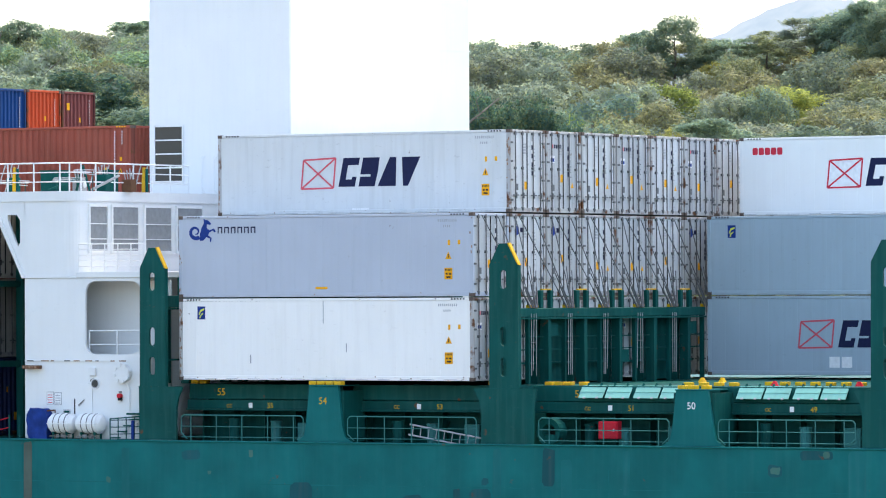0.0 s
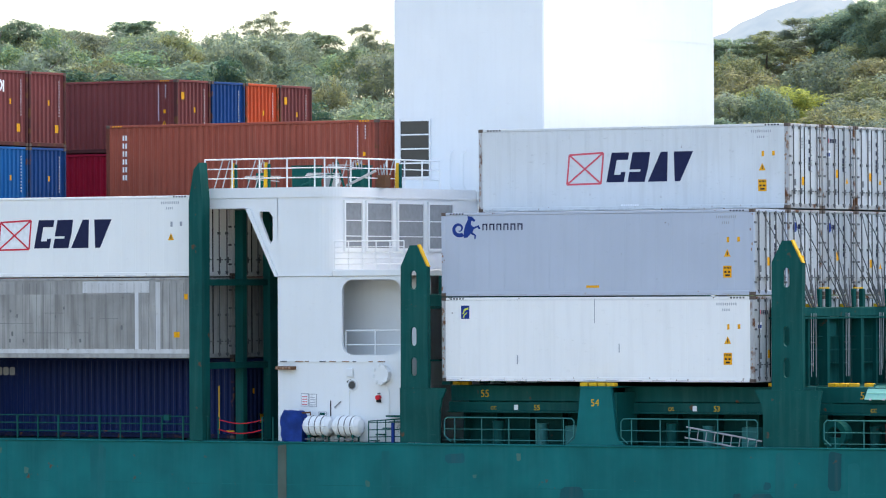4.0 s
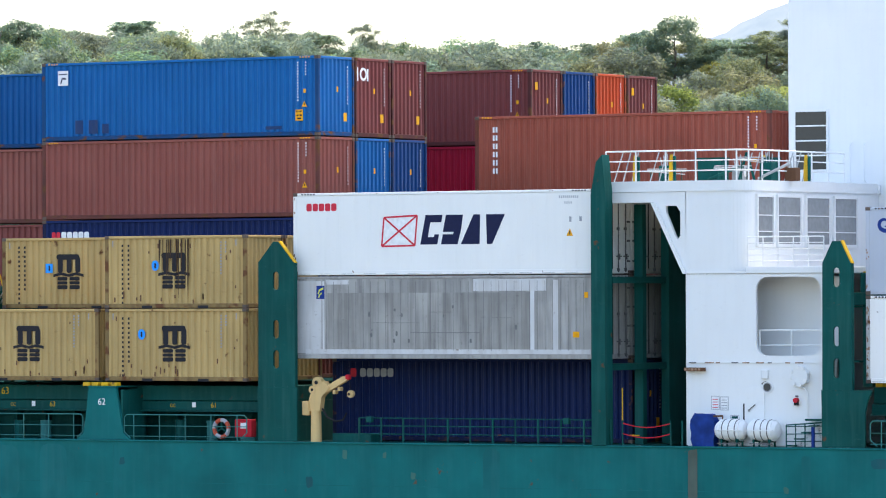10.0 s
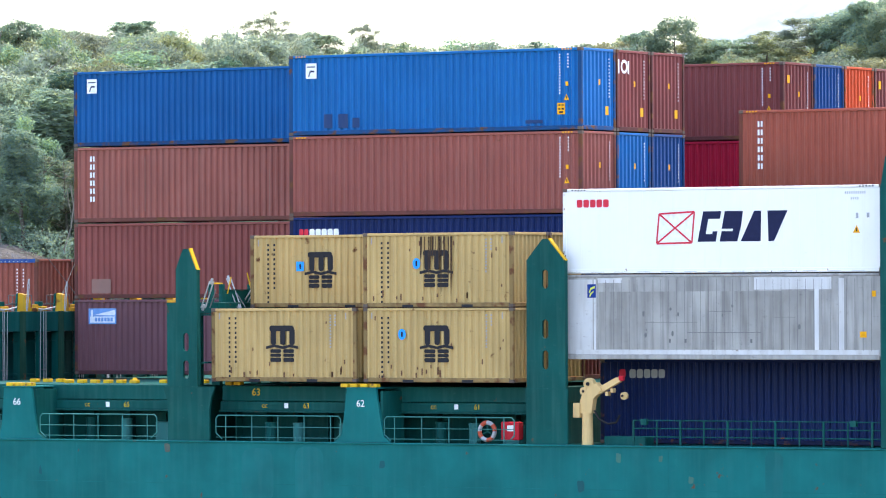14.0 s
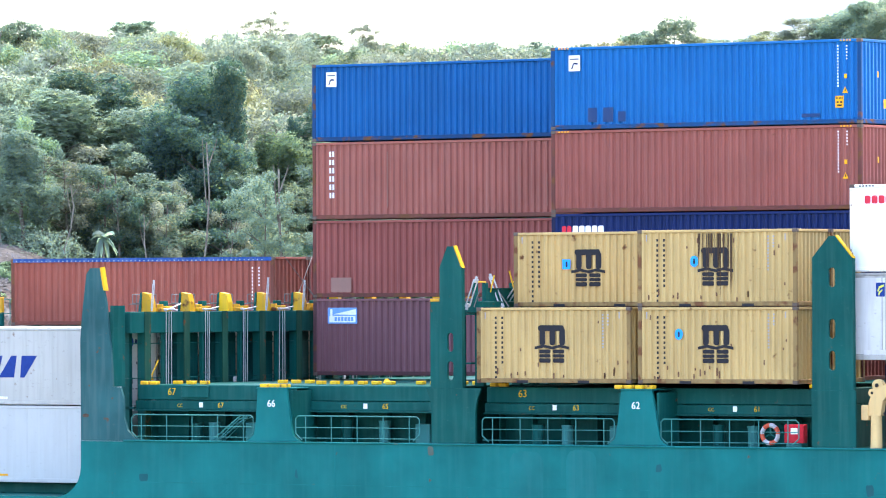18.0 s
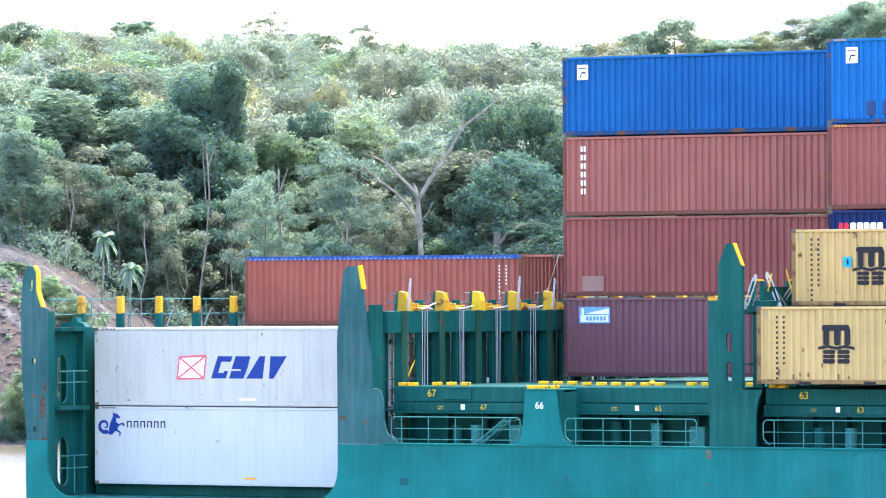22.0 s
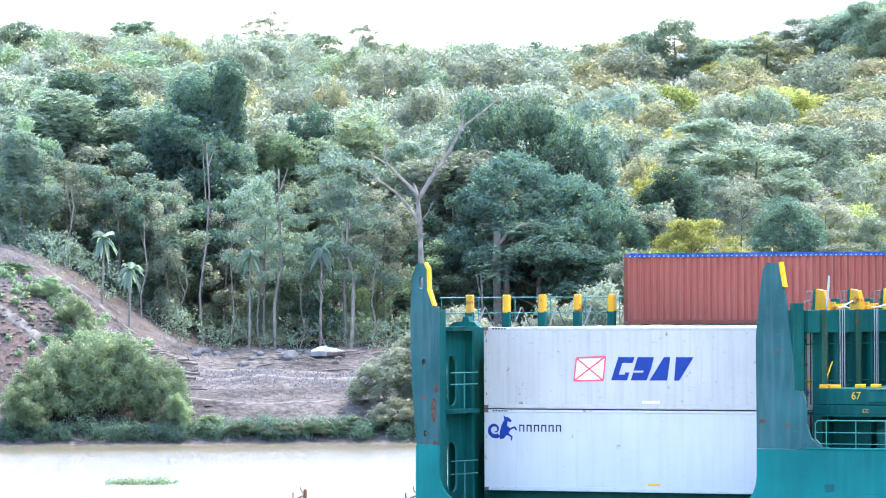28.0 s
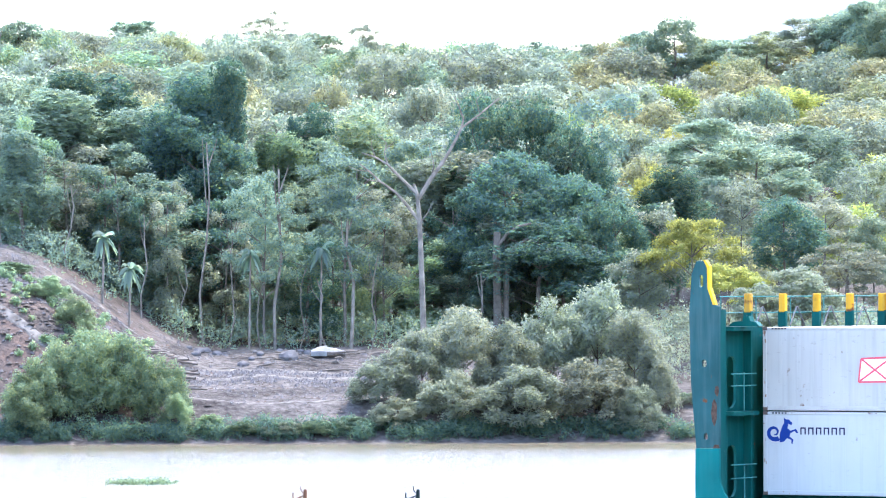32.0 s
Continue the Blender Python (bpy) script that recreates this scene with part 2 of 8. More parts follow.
def container(at, colour, kind="dry", length=12.192, height=2.896, label="", end=None, frame_mat=None, group="", doors=False, roof=None):
    """A freight container; at is its near lower after corner. kind: dry (folded walls) or reefer (smooth)."""
    L, H = length, height
    c = thing("shipping_container", at, label, "container", group)
    fm = frame_mat or colour
    worn = WORN_SHADED.get(colour.name, fm) if kind == "dry" else fm
    end = end or colour
    pw = 0.14
    side = corrugated if kind == "dry" else smooth_wall
    low = 0.16
    inset = 0.022 if kind == "dry" else 0.012
    near = cached(("side", kind, L, H), lambda: side(L - 2 * pw, H - low - 0.11))
    far = cached(("far", kind, L, H), lambda: turned(side(L - 2 * pw, H - low - 0.11), Matrix.Rotation(math.pi, 4, "Z")))
    hung("side_panel", near, colour, c, (pw, inset, low))
    hung("side_panel", far, colour, c, (L - pw, W - inset, low))
    e_r = cached(("end", kind, H, doors), lambda: turned((smooth_wall if doors else corrugated)(W - 2 * pw, H - low - 0.11, *([3] if doors else [])), Matrix.Rotation(math.pi / 2, 4, "Z")))
    e_l = cached(("end2", kind, H), lambda: turned(side(W - 2 * pw, H - low - 0.11), Matrix.Rotation(-math.pi / 2, 4, "Z")))
    hung("end_panel", e_r, end, c, (L - 0.03, pw, low))
    hung("end_panel", e_l, colour, c, (0.03, W - pw, low))
    hung("roof_panel", cached(("roof", L), lambda: boxes((0.05, 0.05, -0.03, L - 0.05, W - 0.05, 0))), roof or colour, c, (0, 0, H - 0.012))
    hung("floor", cached(("floor", L), lambda: boxes((0.05, 0.03, 0, L - 0.05, W - 0.03, 0.06))), GASKET, c, (0, 0, 0.09))
    post = cached(("post", H), lambda: boxes((0, 0, 0.118, pw + 0.01, 0.11, H - 0.118), bevel=0.012))
    for x in (0, L - pw - 0.01):
        for y in (0, W - 0.11):
            hung("corner_post", post, worn, c, (x, y, 0))
    top = cached(("toprail", L), lambda: boxes((0.17, 0, -0.105, L - 0.17, 0.08, -0.012), bevel=0.012))
    bot = cached(("botrail", L), lambda: boxes((0.17, 0, 0.012, L - 0.17, 0.08, low + 0.004), bevel=0.012))
    for y in (0, W - 0.08):
        hung("top_rail", top, colour, c, (0, y, H))
        hung("bottom_rail", bot, worn if kind == "dry" else colour, c, (0, y, 0))
    te = cached(("topend",), lambda: boxes((0, 0.16, -0.105, 0.08, W - 0.16, -0.012), bevel=0.012))
    be = cached(("botend",), lambda: boxes((0, 0.16, 0.012, 0.08, W - 0.16, low + 0.004), bevel=0.012))
    for x in (0, L - 0.08):
        hung("end_rail", te, fm, c, (x, 0, H))
        hung("end_sill", be, worn, c, (x, 0, 0))
    cast = cached(("cast",), lambda: boxes((0, 0, 0, 0.178, 0.162, 0.118), bevel=0.008))
    for x in (-0.004, L - 0.174):
        for y in (-0.004, W - 0.158):
            for z in (0, H - 0.118):
                hung("corner_casting", cast, CAST, c, (x, y, z))
    if doors:
        rod = cached(("rod", H), lambda: tube(bmesh.new(), (0, 0, 0.06), (0, 0, H - 0.06), 0.022, n=6))
        handle = cached(("handle",), lambda: boxes((0, 0, 0, 0.035, 0.34, 0.04), (0, 0.14, -0.09, 0.05, 0.2, 0.11)))
        hinge = cached(("hinge",), lambda: boxes((0, 0, 0, 0.05, 0.16, 0.07), bevel=0.01))
        keeper = cached(("keeper",), lambda: boxes((0, 0, 0, 0.06, 0.13, 0.09), bevel=0.01))
        hung("door_gasket", cached(("gasket", H), lambda: boxes((0, -0.03, 0.16, 0.012, 0.03, H - 0.12))), GASKET, c, (L - 0.028, W / 2, 0))
        for y in (0.36, 0.86, W - 0.86, W - 0.36):
            hung("lock_rod", rod, ROD, c, (L + 0.016, y, 0))
            for z in (0.1, 1.5, H - 0.19):
                hung("rod_keeper", keeper, ROD, c, (L - 0.028, y - 0.065, z))
        for y in (0.19, 0.69, W - 1.03, W - 0.53):
            hung("door_handle", handle, ROD, c, (L + 0.02, y, 0.58))
        for z in (0.4, 1.1, 1.75, 2.4):
            for y in (0.05, W - 0.21):
                hung("hinge", hinge, ROD, c, (L - 0.03, y, z))
    return c


CAST = paint("worn_casting_steel", (0.12, 0.09, 0.075), 0.7, 0.4, 0.5)
C = {
    "white": paint("white_container_paint", (0.78, 0.775, 0.745), 0.4, 0.3, 0.12, (0.46, 0.43, 0.39), 0.04),
    "bright": paint("scuffed_bright_white_container_paint", (0.86, 0.845, 0.82), 0.4, 0.14, 0.06, (0.52, 0.49, 0.46), 0.02),
    # door ends: weathering, and their shade put in as a greyer paint
    "door": paint("weathered_shaded_door_paint", (0.50, 0.51, 0.52), 0.5, 0.45, 0.3, (0.2, 0.18, 0.16), 0.1),
    "door_b": paint("grey_white_door_paint", (0.62, 0.63, 0.635), 0.5, 0.35, 0.25, (0.25, 0.23, 0.21), 0.08),
    "frame": paint("rusty_white_frame_paint", (0.46, 0.455, 0.45), 0.55, 0.6, 0.75, (0.2, 0.165, 0.14), 0.1),
    "stern": paint("weathered_white_container_paint", (0.445, 0.435, 0.40), 0.45, 0.45, 0.2, (0.27, 0.25, 0.22), 0.06),
    "stern_low": paint("white_stern_container_paint", (0.475, 0.485, 0.475), 0.45, 0.3, 0.06, (0.36, 0.35, 0.33), 0.04),
    "burnt": paint("orange_brown_container_paint", (0.30, 0.078, 0.052), 0.5, 0.25, 0.05, (0.36, 0.17, 0.12), 0.12),
    "clean": paint("clean_white_container_paint", (0.82, 0.815, 0.785), 0.35, 0.1, 0.0, (0.6, 0.6, 0.6), 0.02),
    "aged": paint("aged_white_container_paint", (0.63, 0.645, 0.64), 0.45, 0.3, 0.1, (0.40, 0.40, 0.38), 0.04),
    "lilac": paint("lilac_grey_container_paint", (0.46, 0.50, 0.575), 0.4, 0.16, 0.03, (0.36, 0.38, 0.42), 0.03),
    "grey": paint("blue_grey_container_paint", (0.37, 0.455, 0.515), 0.45, 0.2, 0.0, (0.25, 0.28, 0.3), 0.04),
    "dull": paint("dull_aluminium_sheet", (0.38, 0.37, 0.35), 0.45, 0.85, 0.05, (0.17, 0.165, 0.16), 0.25),
    "blue": paint("blue_container_paint", (0.007, 0.125, 0.36), 0.4, 0.15, 0.03, (0.02, 0.06, 0.2), 0.08),
    "blue_c": paint("weathered_blue_container_paint", (0.007, 0.10, 0.29), 0.45, 0.25, 0.08, (0.02, 0.06, 0.17), 0.1),
    "blue_b": paint("deep_blue_container_paint", (0.008, 0.06, 0.21), 0.4, 0.12, 0.03, (0.02, 0.05, 0.16), 0.08),
    "navy": paint("navy_container_paint", (0.008, 0.02, 0.088), 0.4, 0.14, 0.0, (0.03, 0.05, 0.12), 0.1),
    "brown": paint("red_brown_container_paint", (0.27, 0.078, 0.066), 0.5, 0.22, 0.04, (0.26, 0.12, 0.10), 0.1),
    "brown_a": paint("weathered_brown_container_paint", (0.275, 0.088, 0.072), 0.5, 0.3, 0.05, (0.27, 0.14, 0.115), 0.1),
    "brown_b": paint("faded_brown_container_paint", (0.325, 0.106, 0.082), 0.5, 0.3, 0.04, (0.33, 0.18, 0.15), 0.1),
    "brown_c": paint("dark_brown_container_paint", (0.21, 0.058, 0.054), 0.5, 0.2, 0.03, (0.2, 0.1, 0.09), 0.1),
    "plum": paint("plum_container_paint", (0.18, 0.08, 0.09), 0.5, 0.2, 0.02, (0.18, 0.1, 0.1), 0.1),
    "mustard": paint("mustard_container_paint", (0.52, 0.36, 0.15), 0.5, 0.35, 0.2, (0.28, 0.18, 0.08), 0.1),
    "orange": paint("orange_container_paint", (0.60, 0.085, 0.03), 0.45, 0.15, 0.02, (0.4, 0.12, 0.06), 0.1),
    "salmon": paint("salmon_container_paint", (0.25, 0.072, 0.052), 0.5, 0.3, 0.1, (0.33, 0.17, 0.13), 0.1),
    "red": paint("crimson_container_paint", (0.33, 0.012, 0.035), 0.45, 0.1, 0.0, (0.2, 0.02, 0.03), 0.08),
    "tarp": paint("blue_tarpaulin", (0.014, 0.055, 0.20), 0.5, 0.25, 0.0, (0.3, 0.35, 0.45), 0.15),
}
# frames of the ribbed boxes: scraped, rusty paint, darkened too for shadow between tiers
WORN_SHADED = {C[k].name: paint("rusty_" + k + "_frame_paint", rgb, 0.6, 0.5, 0.8, (0.05, 0.035, 0.03), 0.15) for k, rgb in (
    ("blue", (0.008, 0.06, 0.17)), ("blue_b", (0.006, 0.04, 0.13)), ("blue_c", (0.008, 0.05, 0.14)), ("navy", (0.008, 0.014, 0.05)), ("brown", (0.13, 0.042, 0.036)), ("brown_a", (0.14, 0.048, 0.04)), ("brown_b", (0.16, 0.055, 0.042)),
    ("brown_c", (0.10, 0.032, 0.03)), ("plum", (0.09, 0.04, 0.045)), ("mustard", (0.26, 0.17, 0.07)), ("salmon", (0.16, 0.05, 0.036)), ("burnt", (0.17, 0.05, 0.035)), ("orange", (0.34, 0.06, 0.025)), ("red", (0.2, 0.012, 0.025)))}
TA = (9.55, 12.47, 15.40)       # tiers before the house
PITCH = 2.525


def row(n):
    return 163.1 + PITCH * (n - 1)


REEFER = "white refrigerated container with smooth sides and barred doors, stacked on deck"
NEAR = {}
SA = -109.97
tints = ["white", "aged", "white", "aged", "clean", "aged", "white", "aged"]
for tier, z in enumerate(TA):
    for n in range(1, 9):
        if tier == 2 and n == 1:
            continue
        col, lab = C[tints[(n + 3 * tier) % 8]], REEFER
        if n == 1:
            col = C["bright"] if tier == 0 else C["lilac"]
            lab = ("scuffed white refrigerated container at the foot of a stack", "lilac-grey refrigerated container with a blue emblem, in a stack")[tier]
        if tier == 2 and n == 2:
            col, lab = C["aged"], "aged white refrigerated container with a red flag emblem, atop a stack"
        NEAR[("A", tier, n)] = container((SA, row(n), z), col, "reefer", label=lab, doors=True, end=C["door"] if n % 2 else C["door_b"], frame_mat=C["frame"] if tier != 1 or n > 1 else None, group="white reefer stack")
SF = -96.85
for tier, n, col, lab in ((0, 7, "grey", "blue-grey refrigerated container with a red flag emblem"), (1, 7, "grey", "plain blue-grey refrigerated container in a stack"),
                          (0, 8, "white", REEFER), (1, 8, "white", REEFER), (2, 8, "clean", "clean white refrigerated container with red and navy emblems, atop a stack")):
    NEAR[("F", tier, n)] = container((SF, row(n), TA[tier]), C[col], "reefer", label=lab, doors=True, group="forward reefer stack")
SB = -132.42
TB = (7.40, 10.31, 13.225, 16.14)
for tier, n, col, kind, lab in (
        (1, 1, "dull", "reefer", "dull grey patched refrigerated container with stained panels"), (2, 1, "clean", "reefer", "clean white refrigerated container with red and navy emblems"),
        (0, 2, "navy", "dry", "navy blue ribbed container in the shade under a stack"), (1, 2, "dull", "reefer", "grey refrigerated container in the shade"),
        (2, 2, "white", "reefer", REEFER), (0, 3, "navy", "dry", "navy blue ribbed container in the shade under a stack"), (1, 3, "dull", "reefer", "grey refrigerated container in the shade"),
        (2, 3, "dull", "reefer", "grey refrigerated container in the shade"), (0, 5, "brown", "dry", "red-brown ribbed container in a stack"),
        (1, 5, "brown", "dry", "red-brown ribbed container in a stack"), (2, 5, "brown", "dry", "red-brown ribbed container in a stack"),
        (3, 5, "burnt", "dry", "orange-brown ribbed container with white upright lettering bars, atop a stack")):
    x = SB if n != 5 else -131.05
    NEAR[("B", tier, n)] = container((x, row(n) + (0.05 if n == 5 else 0), TB[tier]), C[col], kind, label=lab, doors=kind == "reefer", group="midship stack")
SC = -146.78
MUST = "mustard yellow short ribbed container with a black emblem and rust streaks"
for tier, n in ((0, 1), (1, 1), (0, 2), (1, 2)):
    for half in (0, 1):
        if (tier, n, half) == (1, 1, 0):
            continue
        NEAR[("C", tier, n, half)] = container((SC + half * 6.32 - (0.0 if half else 0.03), row(n), (9.50, 12.10)[tier]), C["mustard"], "dry", 6.058, 2.591, MUST, group="mustard stack")
TC = (9.55, 12.46, 15.38, 18.30)
for tier, n, col, lab in (
        (0, 3, "brown", ""), (1, 3, "navy", "navy blue ribbed container with a white emblem bar, in a stack"), (2, 3, "brown_a", ""), (3, 3, "blue", "bright blue ribbed container with a white square badge, atop a stack"),
        (0, 4, "brown", ""), (1, 4, "brown", ""), (2, 4, "blue", "bright blue ribbed container in a stack"), (3, 4, "brown_c", ""),
        (0, 5, "brown", ""), (1, 5, "brown", ""), (2, 5, "blue_b", "deep blue ribbed container in a stack"), (3, 5, "brown_c", ""),
        (0, 9, "brown", ""), (1, 9, "brown", ""), (2, 9, "red", "crimson ribbed container in a stack"), (3, 9, "brown_c", ""),
        (0, 10, "brown", ""), (1, 10, "brown", ""), (2, 10, "brown", ""), (3, 10, "blue_b", "deep blue ribbed container atop a stack"),
        (0, 11, "brown", ""), (1, 11, "brown", ""), (2, 11, "brown", ""), (3, 11, "orange", "bright orange ribbed container atop a stack"),
        (0, 12, "brown", ""), (1, 12, "brown", ""), (2, 12, "brown", ""), (3, 12, "brown_c", "")):
    NEAR[("C", tier, n)] = container((-146.6, row(n) - 0.25, TC[tier]), C[col], "dry", label=lab or "red-brown ribbed steel container in a tall stack", group="tall brown and blue stack")
for tier, col, lab in ((0, "plum", "plum-brown ribbed container with a pale blue badge, lowest in a stack"), (1, "brown", "red-brown ribbed steel container in a tall stack"),
                       (2, "brown_b", "faded red-brown ribbed container with white upright lettering bars"), (3, "blue_c", "blue ribbed container with a white square badge, atop a stack")):
    NEAR[("D", tier)] = container((-161.35, 175.4, (9.52, 12.45, 15.39, 18.32)[tier]), C[col], "dry", label=lab, group="after brown and blue stack")
for n in range(5):
    y = 165.35 + 2.51 * n
    for tier, z in enumerate((5.72, 8.57)):
        col = ("stern_low", "stern")[tier]
        lab = ("white refrigerated container with a blue emblem, lowest tier aft", "aged white refrigerated container with a red flag emblem, aft")[tier] if n == 0 else REEFER
        NEAR[("E", tier, n)] = container((-175.25, y, z), C[col], "reefer", label=lab, doors=True, height=2.83, group="after reefer stack")
for n in (4, 5):
    y = 165.35 + 2.51 * n
    if n == 5:
        for z in (5.72, 8.57):
            container((-175.25, y, z), C["aged"], "reefer", label=REEFER, doors=True, height=2.83, group="after reefer stack")
    NEAR[("O", n)] = container((-175.3, y, 11.42), C["salmon" if n == 4 else "brown_c"], "dry", height=2.591, label="salmon-red ribbed open-top container under a blue tarpaulin", roof=C["tarp"], group="open-top containers")

# ---- hull, coamings and deck ----
SIDE = 162.6
BOW, STERN, FAR = -58.0, -176.35, 196.0


def arc(cx, cz, r, a0, a1, n=6):
    return [(cx + r * math.cos(radians(a0 + (a1 - a0) * k / n)), cz + r * math.sin(radians(a0 + (a1 - a0) * k / n))) for k in range(n + 1)]


hull = thing("ship_hull", (0, 0, 0), "teal-green painted steel hull of a container ship", "ship")
outline = [(STERN + 0.25, -2.5), (BOW, -2.5), (BOW, 7.36), (-161.3, 7.36), (-163.06, 7.36)]
outline += arc(-164.16, 6.45, 1.1, 0, -90) + arc(-174.35, 6.45, 1.1, 270, 180) + [(-175.45, 7.36), (STERN, 7.36), (STERN - 0.02, 6.0)]
part("side_plating", plate(outline, [], SIDE, SIDE + 0.12), TEAL, hull)
part("side_plating", boxes((STERN, FAR - 0.12, -2.5, BOW, FAR, 7.36)), TEAL, hull)
part("transom", boxes((STERN + 0.26, SIDE + 0.13, -2.5, STERN + 0.4, FAR - 0.13, 5.3)), TEAL, hull)
part("forward_bulkhead", boxes((BOW - 0.14, SIDE + 0.13, -2.5, BOW, FAR - 0.13, 7.3)), TEAL, hull)
part("bottom", boxes((STERN + 0.4, SIDE + 0.13, -2.5, BOW - 0.15, FAR - 0.13, -2.3)), TEAL, hull)
part("main_deck", boxes((-162.9, SIDE + 0.13, 7.12, BOW - 0.15, FAR - 0.13, 7.28)), GREEN, hull, "green steel deck")
part("after_deck", boxes((STERN + 0.41, SIDE + 0.13, 5.15, -162.9, FAR - 0.13, 5.33)), GREEN, hull, "green steel deck")
part("deck_step", boxes((-162.9, SIDE + 0.13, 5.15, -162.78, FAR - 0.13, 7.11)), GREEN, hull)
part("gunwale", boxes((-161.2, SIDE - 0.05, 7.361, BOW, SIDE + 0.22, 7.42), bevel=0.015), TEAL, hull)
wd = bmesh.new()
for x in (-165.2, -152.3, -139.8, -128.1, -116.5, -104.4, -92.2, -80.3, -69.0):
    box(wd, x, SIDE - 0.004, -2.4, x + 0.035, SIDE + 0.002, 7.3 if x > -164 else 5.2)
for z in (5.9, 3.4):
    box(wd, -162, SIDE - 0.0035, z, BOW, SIDE + 0.002, z + 0.03)
part("weld_seams", wd, TEAL, hull)
DULL = paint("dull_hull_mark", (0.05, 0.16, 0.13), 0.6)
PATCH_DARK = paint("touched_up_hull_paint", (0.010, 0.088, 0.098), 0.6, 0.5, 0.35, (0.05, 0.09, 0.09), 0.2)
PATCH_WASH = paint("washed_hull_paint", (0.006, 0.134, 0.134), 0.55, 0.3, 0.0, (0.05, 0.17, 0.17), 0.2)
RUST_RUN = paint("rusty_run_mark", (0.085, 0.115, 0.095), 0.7, 0.7, 0.3, (0.14, 0.10, 0.06), 0.3)
# paint repairs, draught marks and rust runs: left, foot, right, top
REPAIRS = {"dark": [(-109.53, 6.75, -108.76, 7.08), (-105.0, 5.18, -104.07, 6.0), (-100.36, 5.1, -99.56, 5.63), (-98.31, 5.4, -98.03, 5.86), (-97.67, 5.2, -96.82, 5.87), (-97.18, 6.0, -96.91, 6.27), (-94.76, 6.0, -94.27, 7.29),
                    (-84.88, 7.02, -83.67, 7.32), (-86.09, 6.43, -85.56, 6.83), (-131.6, 5.82, -131.33, 6.2), (-139.51, 6.54, -139.28, 6.8), (-153.94, 6.14, -153.82, 6.45), (-160.52, 5.95, -160.15, 6.22)],
           "pale": [(-106.71, 6.86, -106.52, 7.12), (-86.0, 6.52, -85.64, 6.76), (-84.02, 7.07, -83.79, 7.29), (-112.79, 5.88, -112.6, 6.08), (-108.45, 6.24, -108.28, 6.35), (-127.31, 6.18, -127.12, 6.41), (-130.1, 6.85, -129.91, 7.15), (-128.45, 6.88, -128.3, 7.1), (-75.4, 6.25, -75.1, 6.5)],
           "wash": [(-91.62, 5.72, -91.36, 7.24), (-94.05, 5.29, -93.6, 6.91), (-83.08, 5.51, -82.46, 7.33), (-96.73, 5.62, -96.39, 7.24), (-124.39, 5.0, -123.75, 7.26), (-112.13, 5.23, -111.79, 7.16), (-142.99, 5.09, -141.82, 7.24), (-145.22, 5.27, -143.88, 7.17)],
           "run": [(-116.41, 4.84, -116.03, 7.3), (-148.5, 7.0, -148.27, 7.32)]}
for lay, (kind_, mat_) in enumerate((("wash", PATCH_WASH), ("dark", PATCH_DARK), ("run", RUST_RUN), ("pale", DULL))):
    for x0, z0, x1, z1 in REPAIRS[kind_]:
        bm = bmesh.new()
        ragged = [(x + 0.05 * noise.noise((x * 9, z * 9, 1.0)), z + 0.06 * noise.noise((x * 9, z * 9, 5.0))) for x, z in round_rect(x0, z0, x1, z1, min(x1 - x0, z1 - z0) * 0.3)]
        flat_poly(bm, ragged, 0)
        part("hull_mark", bm, mat_, hull, "", (0, SIDE - 0.005 - 0.002 * lay, 0))


def coaming(x0, x1, top, depth=165.3):
    """Raised hatch coaming with its stiffeners and cover slab."""
    h = thing("hatch", (x0, depth, 7.28), "green steel hatch coaming and cover on the deck", "hatch", "hatches")
    w = x1 - x0
    part("coaming_wall", boxes((0, 0, 0, w, 0.12, top - 7.28 - 0.55)), GREEN, h)
    part("coaming_wall", boxes((0, 29.2, 0, w, 29.32, top - 7.28 - 0.55)), GREEN, h)
    for x in (0, w - 0.12):
        part("coaming_end", boxes((x, 0.12, 0, x + 0.12, 29.2, top - 7.28 - 0.55)), GREEN, h)
    part("coaming_girder", boxes((0, -1.35, top - 7.28 - 0.88, w, -1.2, top - 7.28 - 0.56), bevel=0.01), GREEN, h)
    part("girder_flange", boxes((0, -1.45, top - 7.28 - 0.93, w, -1.1, top - 7.28 - 0.882)), GREEN, h)
    part("hatch_cover", boxes((0.05, -1.3, top - 7.28 - 0.54, w - 0.05, 29.5, top - 7.28), bevel=0.02), GREEN, h)
    n = int(w / 1.3)
    for i in range(n + 1):
        x = i * (w - 0.06) / n
        part("stiffener", boxes((x, -0.38, 0, x + 0.05, -0.002, top - 7.28 - 0.76)), GREEN, h)
    return h


HATCH = [(-96.0, -89.1, 9.40), (-88.7, -82.2, 9.40), (-81.7, -70, 9.40), (-110.2, -103.6, 9.40), (-103.3, -97.0, 9.40), (-147.0, -140.5, 9.34), (-140.2, -133.8, 9.34), (-161.6, -155.2, 9.36), (-154.8, -148.4, 9.36)]
hatches = [coaming(*h) for h in HATCH]
low = thing("hatch", (-133, 164.2, 7.28), "low green hatch cover under the midship stack", "hatch", "hatches")
part("hatch_cover", boxes((0, 0, 0, 14.0, 30, 0.11), bevel=0.02), GREEN, low)
for x in (0.1, 6.9, 13.7):
    part("lifting_socket", boxes((x, -0.02, 0.02, x + 0.2, -0.001, 0.1)), STEEL, low)
aft = thing("hatch", (-175.6, 165.9, 5.33), "low green hatch cover under the after stack", "hatch", "hatches")
part("hatch_cover", boxes((0, 0, 0, 12.7, 28.7, 0.38), bevel=0.02), GREEN, aft)


